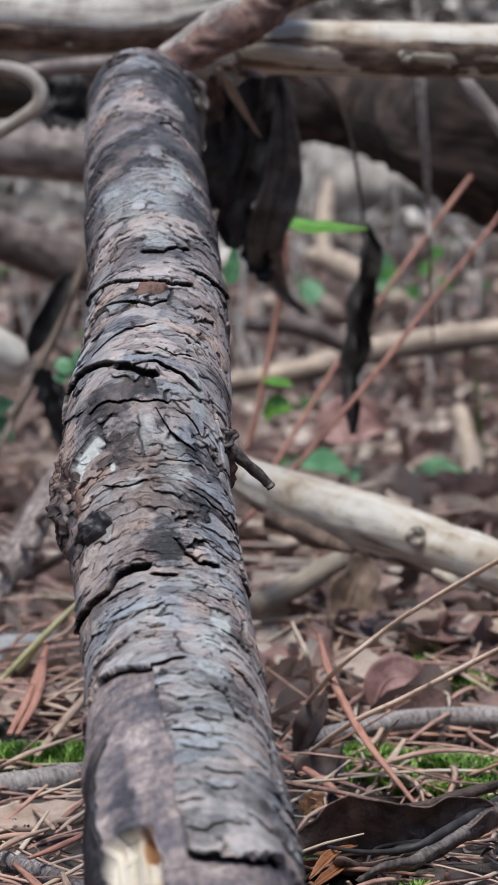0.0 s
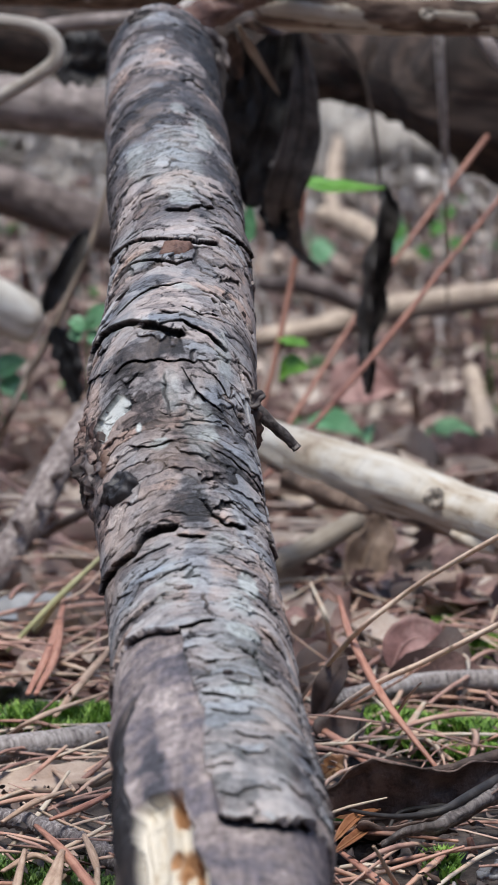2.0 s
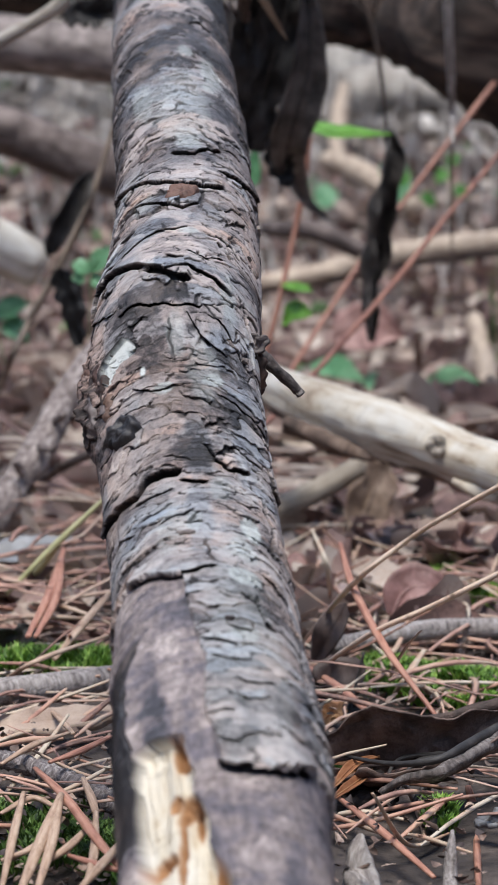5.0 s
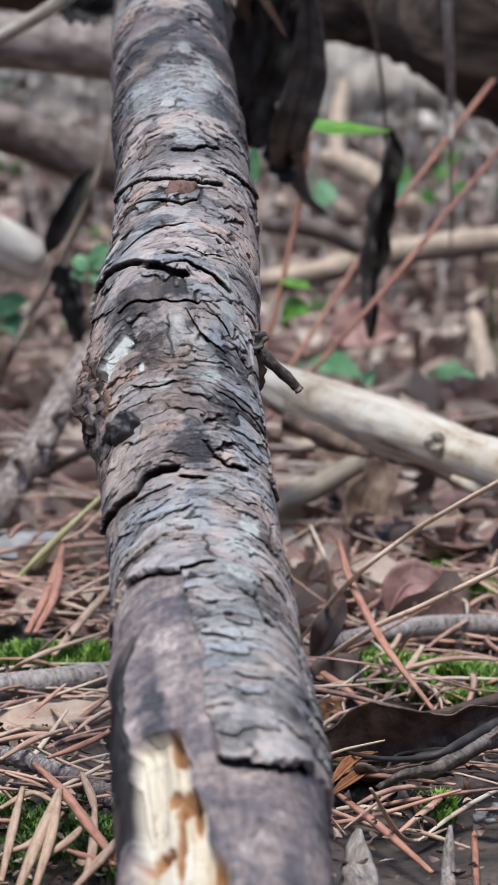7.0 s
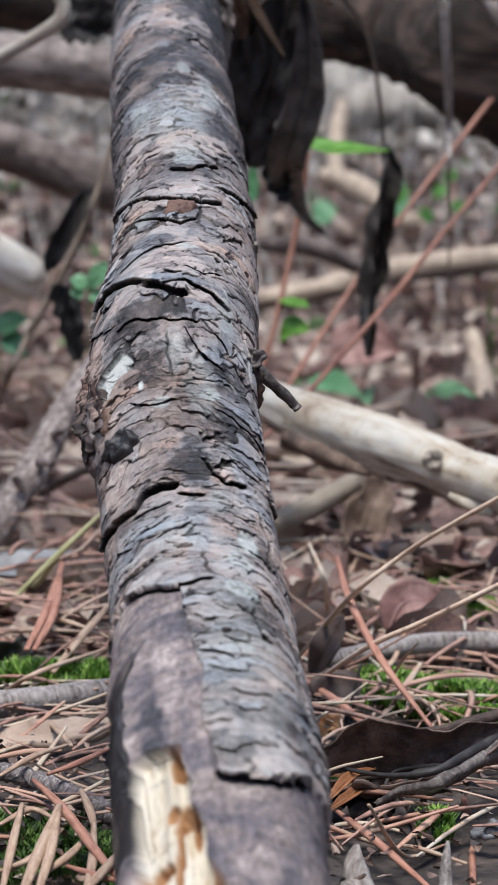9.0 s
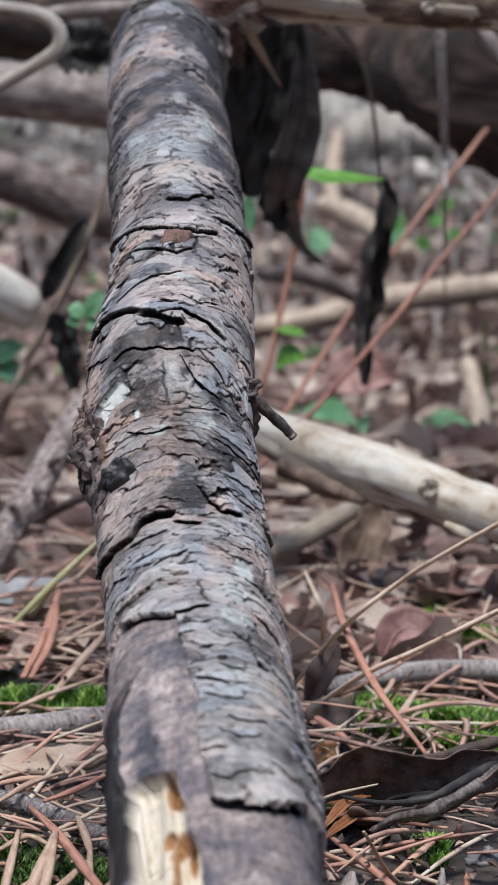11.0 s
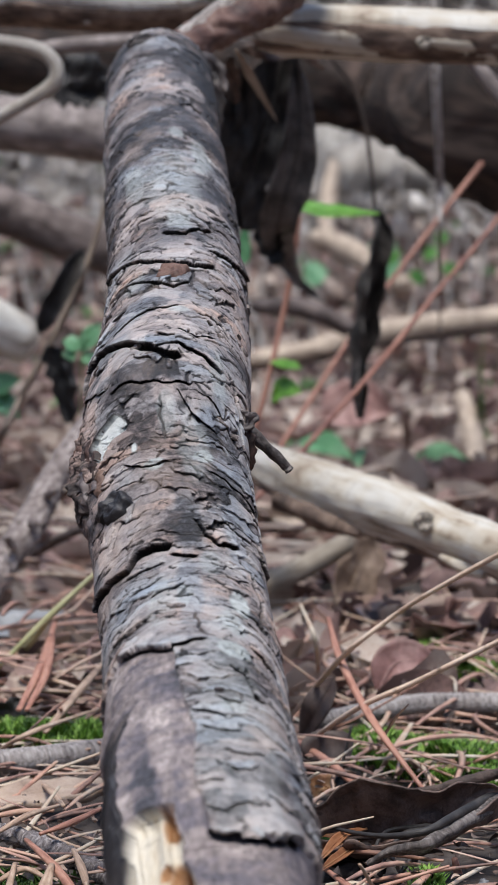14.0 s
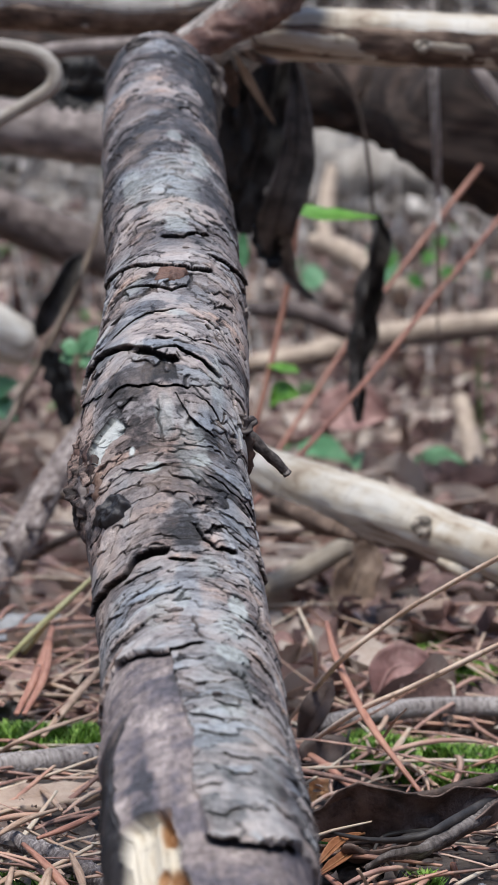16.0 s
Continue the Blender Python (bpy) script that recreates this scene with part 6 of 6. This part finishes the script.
def needle(name, pts, thick, label="", group="fallen pine needles", mat=None):
    """A flat-backed pine needle through the given points."""
    me = tube_mesh(name, [(*p, thick * (0.55 if k in (0, len(pts) - 1) else 1.0)) for k, p in enumerate(pts)], mat or NEEDLE_ONE, sides=8, steps=26, flat=.7)
    return tagged(new(name, me), label or "pinkish brown fallen pine needle", "needle", group)


needle("pine_needle", [(0.0245, 1.3363, 0.0060), (0.0472, 1.2280, 0.0542), (0.0724, 1.2102, 0.0778), (0.0917, 1.1916, 0.0931), (0.1152, 1.1731, 0.1093), (0.1355, 1.1543, 0.1230)], 0.0017, "long tan needle arching over the litter, dark-spotted", mat=NEEDLE_PALE)
needle("pine_needle", [(0.0240, 1.2533, 0.0040), (0.0534, 1.1862, 0.0377), (0.0801, 1.1677, 0.0536), (0.1133, 1.1495, 0.0734), (0.1332, 1.1307, 0.0864)], 0.0018, "long tan needle arching over the moss", mat=NEEDLE_PALE)
needle("pine_needle", [(0.0440, 1.2894, 0.0659), (0.0481, 1.2379, 0.0527), (0.0600, 1.1659, 0.0356), (0.0812, 1.1360, 0.0100)], 0.0020, "pinkish bent needle leaning down into the moss", mat=NEEDLE_PINK)
needle("pine_needle", [(0.0325, 1.3893, 0.0601), (0.0402, 1.3675, 0.0422), (0.0441, 1.4353, 0.0060)], 0.0016)
needle("pine_needle", [(0.0254, 1.2545, 0.0120), (0.0409, 1.1937, 0.0120), (0.0570, 1.1435, 0.0060)], 0.0023, mat=NEEDLE_PINK)
needle("pine_needle", [(0.0199, 1.5686, 0.0100), (0.0344, 1.4672, 0.0120), (0.0462, 1.4411, 0.0060)], 0.0016)
needle("pine_needle", [(-0.0816, 0.9908, 0.0200), (-0.0666, 0.9350, 0.0220), (-0.0524, 0.8764, 0.0220), (-0.0393, 0.8377, 0.0180)], 0.0019, "rusty pink needle lying over a twig", mat=NEEDLE_PINK)
needle("pine_needle", [(-0.0727, 0.8137, 0.0180), (-0.0698, 0.8717, 0.0220), (-0.0674, 0.9299, 0.0240)], 0.0023, "broad tan needle pair on the moss", mat=NEEDLE_TAN)
needle("pine_needle", [(-0.0674, 0.8137, 0.0180), (-0.0662, 0.8702, 0.0220), (-0.0674, 0.9299, 0.0240)], 0.0019, mat=NEEDLE_TAN)
needle("pine_needle", [(-0.0547, 0.8096, 0.0200), (-0.0476, 0.8402, 0.0220), (-0.0404, 0.8843, 0.0220)], 0.0018, mat=NEEDLE_TAN)
needle("pine_needle", [(-0.1040, 1.2289, 0.0300), (-0.1009, 1.3301, 0.0360), (-0.1031, 1.4601, 0.0400)], 0.0026, mat=NEEDLE_PINK)
needle("pine_needle", [(-0.0913, 1.2249, 0.0200), (-0.0798, 1.2748, 0.0300), (-0.0705, 1.3895, 0.0300)], 0.0024, mat=NEEDLE_TAN)
needle("pine_needle", [(-0.1003, 1.2289, 0.0300), (-0.0967, 1.3114, 0.0360), (-0.1037, 1.4601, 0.0400)], 0.0023, mat=NEEDLE_PINK)
needle("pine_needle", [(-0.1302, 1.4058, 0.0230), (-0.1030, 1.4085, 0.0500), (-0.0758, 1.4109, 0.0756)], 0.0027, "yellowish green needle leaning on the branch", mat=NEEDLE_GREEN)
needle("pine_needle", [(-0.1344, 1.4855, 0.0156), (-0.1175, 1.4366, 0.0292), (-0.1015, 1.4085, 0.0500)], 0.0021, "yellowish green leaning pine needle", mat=NEEDLE_GREEN)
needle("pine_needle", [(-0.0770, 1.0008, 0.0200), (-0.0658, 1.0121, 0.0220), (-0.0558, 1.0495, 0.0200)], 0.0018, mat=NEEDLE_PINK)
needle("pine_needle", [(-0.1043, 1.0466, 0.0160), (-0.0897, 1.0620, 0.0160), (-0.0761, 1.0643, 0.0160)], 0.0019, "dark red-brown needle on the wood chip")
needle("pine_needle", [(-0.0603, 0.8662, 0.0180), (-0.0498, 0.8465, 0.0200), (-0.0401, 0.8441, 0.0180)], 0.0017, mat=NEEDLE_PINK)
needle("pine_needle", [(0.0837, 1.3948, 0.0080), (0.1032, 1.3353, 0.0120), (0.1304, 1.3199, 0.0100)], 0.0018)
needle("pine_needle", [(0.0312, 1.0013, 0.0080), (0.0459, 0.9253, 0.0120), (0.0616, 0.8758, 0.0080)], 0.0018, "rusty pink needle on the floor beside the branch", mat=NEEDLE_PINK)
needle("pine_needle", [(0.0672, 1.2219, 0.0040), (0.0732, 1.2169, 0.0140), (0.0833, 1.2593, 0.0180)], 0.0021, "bleached pale fallen pine needle")
needle("pine_needle", [(0.0261, 1.0139, 0.0060), (0.0368, 1.0071, 0.0120), (0.0507, 1.0334, 0.0120)], 0.0016, "rust-orange fallen pine needle")
needle("pine_needle", [(0.0852, 1.0224, 0.0056), (0.0862, 1.0014, -0.0039), (0.0734, 0.8364, 0.0100)], 0.0024, "thick pinkish brown needle pair bent to the floor", mat=NEEDLE_PINK)
needle("pine_needle", [(0.0575, 1.3416, 0.0080), (0.0737, 1.2248, 0.0120), (0.0902, 1.1637, 0.0080)], 0.0019)
needle("pine_needle", [(0.0431, 1.2573, 0.0060), (0.0683, 1.2742, 0.0140), (0.0819, 1.3643, 0.0160)], 0.0015)
needle("pine_needle", [(0.0250, 0.9691, 0.0060), (0.0414, 0.9612, 0.0100), (0.0578, 0.9563, 0.0080)], 0.0016)
needle("pine_needle", [(0.0240, 1.000, 0.014), (0.0300, 1.0112, 0.016), (0.0390, 1.0092, 0.016)], 0.0009, "fresh green needle beside the dark leaf", mat=GREEN_LEAF)
needle("pine_needle", [(0.0525, 0.9346, 0.0060), (0.0658, 0.9528, 0.0120), (0.0762, 0.9801, 0.0120)], 0.0015, "bleached pale fallen pine needle")

for a, b, c in (((-0.0796, 0.8348, 0.0160), (-0.0805, 0.8861, 0.0200), (-0.0825, 0.9500, 0.0200)), ((-0.0893, 0.9342, 0.0160), (-0.0794, 0.9496, 0.0180), (-0.0708, 0.9447, 0.0160)), ((-0.0523, 0.8272, 0.0180), (-0.0517, 0.8628, 0.0200), (-0.0549, 0.9275, 0.0180)), ((-0.0830, 0.8673, 0.0160), (-0.0719, 0.8705, 0.0200), (-0.0653, 0.9106, 0.0200)), ((-0.0708, 0.8562, 0.0160), (-0.0606, 0.8705, 0.0200), (-0.0555, 0.9106, 0.0180)), ((-0.0969, 1.0161, 0.0160), (-0.0851, 1.0342, 0.0200), (-0.0739, 1.0659, 0.0180)), ((-0.0545, 0.9273, 0.0160), (-0.0572, 0.9410, 0.0200), (-0.0629, 0.9823, 0.0180)), ((-0.0863, 1.1334, 0.0140), (-0.0785, 1.0989, 0.0160), (-0.0732, 1.0830, 0.0140)), ((-0.1151, 1.2105, 0.0120), (-0.0952, 1.1912, 0.0260), (-0.0685, 1.2676, 0.0240)), ((-0.1242, 1.3397, 0.0200), (-0.0999, 1.2868, 0.0300), (-0.0722, 1.3116, 0.0240)), ((-0.1112, 1.3572, 0.0260), (-0.0906, 1.3133, 0.0300), (-0.0679, 1.3099, 0.0220))):
    needle("pine_needle", [a, b, c], 0.0017, "broad tan needle over the moss and twigs", mat=NEEDLE_TAN)


def scattered_needles(count, seed):
    """Needle pairs lying about near the branch, each a thing of its own."""
    rng = np.random.RandomState(seed)
    for k in range(count):
        y = rng.uniform(0.9, 1.75)
        x = rng.uniform(-0.105, 0.105) * y
        z, a, l = floor_z(x, y) + rng.uniform(0.003, 0.013), rng.uniform(0, 2 * np.pi), rng.uniform(0.03, 0.095)
        c, s, b, up = np.cos(a) * l / 2, np.sin(a) * l / 2, rng.normal(0, 0.03) * l, rng.uniform(-0.22, 0.36) * l
        needle("pine_needle", [(x - c, y - s, max(z - up, .002)), (x - b * np.sin(a), y + b * np.cos(a), z + .002), (x + c, y + s, max(z + up, .002))], rng.uniform(0.0010, 0.0016), ["pinkish brown fallen pine needle", "tan fallen pine needle on the floor"][k % 2])


scattered_needles(170, 9)


def needle_mesh(count, seed, x_span, y_span, thick, lengths, mat=NEEDLE, rise=0.012, clear=None):
    """Many fallen needles or twigs in one mesh; x_span grows with the distance, or is in metres where a strip is kept clear."""
    rng = np.random.RandomState(seed)
    y = rng.uniform(y_span[0] ** 0.5, y_span[1] ** 0.5, count) ** 2
    x = rng.uniform(*x_span, count) * (np.maximum(0.6, y) if clear is None else 1)
    if clear is not None:
        keep = np.abs(x) > clear * y + 0.03
        x, y = x[keep], y[keep]
    m = len(x)
    z = ground_height(x, y) + rng.uniform(0.001, rise, m)
    a, l = rng.uniform(0, 2 * np.pi, m), rng.uniform(*lengths, m)
    dx, dy, dz, bend, r = np.cos(a), np.sin(a), rng.uniform(-0.3, 0.5, m) ** 2 * np.where(rng.rand(m) < 0.5, 2.2, -1.0), rng.normal(0, 0.04, m) * l, thick * rng.uniform(0.6, 1.3, m)
    V = np.zeros((m, 6, 3, 3))
    for q, t in enumerate(np.linspace(-0.5, 0.5, 6)):
        b, w = bend * (1 - 4 * t * t), r * (1 - 0.5 * (2 * t) ** 4)
        c = np.stack([x + dx * t * l - dy * b, y + dy * t * l + dx * b, np.maximum(z + dz * t * l + 0.004 * (1 - 4 * t * t), z - 0.004)], -1)
        for k, o in enumerate((np.stack([-dy, dx, 0 * dx + 0.2], -1), np.stack([0 * dx, 0 * dx, 0 * dx + 0.8], -1), np.stack([dy, -dx, 0 * dx - 0.3], -1))):
            V[:, q, k] = c + w[:, None] * o
    one = [[q * 3 + k, q * 3 + (k + 1) % 3, q * 3 + 3 + (k + 1) % 3, q * 3 + 3 + k] for q in range(5) for k in range(3)]
    F = (np.array(one)[None] + 18 * np.arange(m)[:, None, None]).reshape(-1, 4)
    return mesh_of("needles", V.reshape(-1, 3), F, mat)


tagged(new("needle_litter", needle_mesh(400, 5, (-0.12, 0.12), (0.95, 2.3), 0.0013, (0.05, 0.11), NEEDLE, .014)), "bed of fallen pinkish brown pine needles", "needles", kind="stuff")
tagged(new("needle_litter", needle_mesh(70, 55, (-0.12, -0.03), (1.3, 1.8), 0.0018, (0.06, 0.12), NEEDLE, .04)), "loose heap of pale pinkish pine needles", "needles", kind="stuff")
tagged(new("needle_litter", needle_mesh(45, 57, (0.02, 0.12), (1.15, 1.8), 0.0016, (0.05, 0.12), NEEDLE, .022)), "loose pale pine needles over the moss", "needles", kind="stuff")
tagged(new("twig_litter", needle_mesh(420, 15, (-0.13, 0.13), (2.0, 8.0), 0.005, (0.08, 0.4), LITTER, .04)), "broken twigs strewn over the far litter", "twigs", kind="stuff")


def leaf_litter(count, seed, y_span, x_span, size, mat, tilt=0.6, rows=7, cols=5):
    """Many dry leaves in one mesh, each a small curled blade; x_span grows with the distance."""
    rng = np.random.RandomState(seed)
    y = rng.uniform(y_span[0] ** 0.5, y_span[1] ** 0.5, count) ** 2
    return leaf_blades(rng, rng.uniform(*x_span, count) * y, y, size, mat, tilt, rows, cols)


def wide_litter(count, seed, reach, size, mat, tilt=0.6):
    """Dead leaves over a whole stretch of floor, but for the strip that is dressed leaf by leaf."""
    rng = np.random.RandomState(seed)
    r, a = reach * rng.rand(count) ** 0.75, rng.uniform(0, 2 * np.pi, count)
    x, y = r * np.sin(a), 1.2 + r * np.cos(a)
    keep = (np.abs(x) > np.where(y > 0, 0.12 * y + 0.06, 0)) & (np.hypot(x, y) > 0.16)
    return leaf_blades(rng, x[keep], y[keep], size, mat, tilt, 5, 3)


def leaf_blades(rng, x, y, size, mat, tilt, rows, cols):
    m = len(x)
    z = ground_height(x, y) + rng.uniform(0.004, 0.016, m) * np.where(y < 2.5, 1, 2.5)
    l, w, curl, cup, twist = rng.uniform(*size, m), rng.uniform(0.4, 0.75, m), rng.uniform(-0.6, 1.0, m), rng.uniform(-0.5, 1.0, m), rng.normal(0, 0.5, m)
    rx, ry, rz = rng.normal(0, tilt, m), rng.normal(0, tilt, m), rng.uniform(0, 6.3, m)
    u, v = np.meshgrid(np.linspace(0, 1, rows), np.linspace(-1, 1, cols), indexing="ij")
    prof = np.sin(np.pi * np.clip(u, 0.02, 0.98) ** 0.85) ** 0.8
    ex = lambda q: q[:, None, None]
    edge = 1 + 0.34 * (rng.rand(m, rows, 2) - 0.5)
    side = np.where(v[None] < 0, edge[:, :, :1], edge[:, :, 1:])
    t = u[None] - 0.5
    X = v[None] * prof[None] * side * ex(w * l) / 2
    Y = t * ex(l)
    Z = ex(l) * (ex(curl) * t * t + ex(twist) * t * v[None] * prof[None] * 0.3 + ex(cup) * 0.35 * v[None] ** 2 * prof[None] + 0.05 * (rng.rand(m, rows, cols) - 0.5))
    Y, Z = Y * np.cos(ex(rx)) - Z * np.sin(ex(rx)), Y * np.sin(ex(rx)) + Z * np.cos(ex(rx))
    X, Z = X * np.cos(ex(ry)) + Z * np.sin(ex(ry)), -X * np.sin(ex(ry)) + Z * np.cos(ex(ry))
    X, Y = X * np.cos(ex(rz)) - Y * np.sin(ex(rz)), X * np.sin(ex(rz)) + Y * np.cos(ex(rz))
    V = np.stack([X + ex(x), Y + ex(y), Z + ex(z)], -1).reshape(-1, 3)
    F = (grid_faces(rows, cols, False)[None] + rows * cols * np.arange(m)[:, None, None]).reshape(-1, 4)
    return mesh_of("leaves", V, F, mat)


tagged(new("leaf_litter", leaf_litter(750, 21, (1.35, 2.4), (-0.13, 0.13), (0.022, 0.055), LITTER, .45)), "curled pinkish brown dead leaves covering the floor", "leaves", kind="stuff")
tagged(new("leaf_litter", leaf_litter(4600, 22, (2.2, 7.5), (-0.13, 0.13), (0.05, 0.1), LITTER)), "pinkish brown dead leaves covering the floor further back", "leaves", kind="stuff")
tagged(new("leaf_litter", leaf_litter(3600, 23, (7.0, 16.0), (-0.13, 0.13), (0.08, 0.16), LITTER_PALE)), "greyish tan dead leaves on the far bank", "leaves", kind="stuff")


tagged(new("leaf_litter", wide_litter(20000, 27, 4.2, (0.05, 0.1), LITTER)), "pinkish brown dead leaves all over the forest floor", "leaves", kind="stuff")
tagged(new("leaf_litter", wide_litter(26000, 28, 13.0, (0.08, 0.16), LITTER)), "brown dead leaves spread over the wider forest floor", "leaves", kind="stuff")
tagged(new("needle_litter", needle_mesh(5200, 58, (-0.9, 0.9), (0.05, 2.6), 0.0013, (0.05, 0.11), NEEDLE, .014, 0.10)), "fallen pine needles strewn beside the branch", "needles", kind="stuff")
tagged(new("ground_plants", leaf_litter(300, 26, (2.2, 9.0), (-0.13, 0.13), (0.03, 0.07), GREEN_BITS, .8)), "small green leaves sprouting through the litter", "plants", kind="stuff")
tagged(new("leaf_crumbs", leaf_litter(1500, 24, (0.85, 1.6), (-0.12, 0.12), (0.002, 0.007), LITTER_DARK, .35)), "damp dark crumbs of leaves and bark on the floor", "leaves", kind="stuff")

tagged(new("leaf_crumbs", leaf_litter(120, 34, (0.80, 1.06), (-0.12, 0.12), (0.004, 0.012), DARK_LEAF, .2)), "dark rotten scraps of leaf and bark on the floor", "leaves", kind="stuff")


def scattered_leaves(count, seed):
    """Dead leaves near the branch, each a thing of its own."""
    rng = np.random.RandomState(seed)
    for k in range(count):
        y = rng.uniform(1.42, 2.2)
        x = rng.uniform(-0.11, 0.11) * y
        z, a, l = floor_z(x, y), rng.uniform(0, 6.3), rng.uniform(0.022, 0.042)
        c, s = np.cos(a) * l / 2, np.sin(a) * l / 2
        leaf("dead_oak_leaf", [(x - c, y - s, z + .004), (x, y, z + rng.uniform(.004, .02)), (x + c, y + s, z + rng.uniform(.003, .012))], l * rng.uniform(.4, .65), BROWN_LEAF if rng.rand() < .75 else TAN_LEAF, ["curled pinkish brown dead leaf on the floor", "dry reddish brown leaf in the litter"][k % 2], "leaf", "dead leaves on the floor", facing=(rng.normal(0, .3), rng.normal(-.3, .3), 1), outline=["oval", "oak", "ragged"][k % 3], cup=rng.uniform(-.2, .5), crumple=.14, seed=200 + k, rows=14, cols=9)


scattered_leaves(80, 12)


def moss(at, size, count, seed, label, tall=0.005, mat=MOSS):
    """A cushion of moss: many short, pointed, outward-leaning shoots."""
    rng = np.random.RandomState(seed)
    V, F = [], []
    for k in range(count):
        r, a = rng.rand() ** 0.6, rng.uniform(0, 2 * np.pi)
        if vnoise(np.array([at[0] * 90 + r * np.cos(a) * 3.0]), np.array([at[1] * 90 + r * np.sin(a) * 3.0]), seed)[0] < 0.42:
            continue
        x, y = at[0] + r * np.cos(a) * size[0], at[1] + r * np.sin(a) * size[1]
        z = floor_z(x, y) + 0.003 + 0.006 * (1 - r * r)
        for q in range(5):
            b, lean = rng.uniform(0, 2 * np.pi), rng.uniform(0.2, 1.1)
            l, w = tall * rng.uniform(0.5, 1.3), 0.0008
            tip = np.array([x + np.cos(b) * lean * l, y + np.sin(b) * lean * l, z + l])
            mid = np.array([x + np.cos(b) * lean * l * .4, y + np.sin(b) * lean * l * .4, z + l * .6])
            sx, sy = -np.sin(b) * w, np.cos(b) * w
            o = len(V)
            V += [(x, y, z - .002), (mid[0] + sx, mid[1] + sy, mid[2]), (mid[0] - sx, mid[1] - sy, mid[2]), tuple(tip)]
            F += [[o, o + 2, o + 1], [o + 1, o + 2, o + 3]]
    return tagged(new("moss", mesh_of("moss", V, F, mat)), label, "moss", kind="stuff")


moss((-0.0975, 1.2528, 0.0000), (.040, .035), 900, 1, "bright green moss beside the grey stick", .008)
moss((-0.0723, 1.2600, 0.0000), (.022, .03), 420, 2, "bright green moss against the fallen branch", .009)
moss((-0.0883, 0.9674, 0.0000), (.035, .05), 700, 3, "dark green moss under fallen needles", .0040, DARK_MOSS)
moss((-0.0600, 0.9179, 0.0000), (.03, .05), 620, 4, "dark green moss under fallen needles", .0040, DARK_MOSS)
moss((0.1013, 1.2385, 0.0000), (.032, .06), 1000, 5, "green moss cushion among pale needles", .007)
moss((0.0680, 1.2673, 0.0000), (.026, .04), 600, 6, "green moss among pine needles")
moss((0.0701, 0.9674, 0.0000), (.006, .010), 110, 7, "small bright green tuft of moss", .0055)
moss((0.1184, 1.5343, 0.0000), (.02, .03), 260, 8, "green moss between dead leaves")
moss((0.1201, 1.5357, 0.0), (0.016, 0.021), 240, 21, "yellowish green moss between dead leaves", .008)
moss((0.0818, 1.8090, 0.0), (0.014, 0.018), 200, 22, "yellowish green moss between dead leaves", .008)
moss((0.1285, 1.4761, 0.0), (0.018, 0.023), 260, 23, "yellowish green moss between dead leaves", .008)
moss((0.0484, 1.5038, 0.0), (0.010, 0.013), 140, 24, "yellowish green moss between dead leaves", .008)
moss((0.1091, 1.1781, 0.0000), (.02, .03), 260, 9, "green moss beside the dead leaf")


def dead_grass(count, seed):
    """Pale dry stalks standing on the far bank."""
    rng = np.random.RandomState(seed)
    V, F = [], []
    for k in range(count):
        y = rng.uniform(5.5, 11)
        x = rng.uniform(-0.12, 0.11) * y
        z, l, w = floor_z(x, y), rng.uniform(0.12, 0.4), rng.uniform(0.003, 0.007)
        lx, ly = rng.normal(0, .25) * l, rng.normal(0, .2) * l
        o = len(V)
        for t in (0, .5, 1):
            for q in range(3):
                b = q * 2.1
                V.append((x + lx * t * t + np.cos(b) * w * (1 - .6 * t), y + ly * t * t + np.sin(b) * w * (1 - .6 * t), z + l * t))
        for t in range(2):
            for q in range(3):
                F.append([o + t * 3 + q, o + t * 3 + (q + 1) % 3, o + t * 3 + 3 + (q + 1) % 3, o + t * 3 + 3 + q])
    return mesh_of("stalks", V, F, LITTER_PALE)


tagged(new("dead_grass", dead_grass(500, 4)), "pale dry grass stalks on the far bank", "grass", kind="stuff")
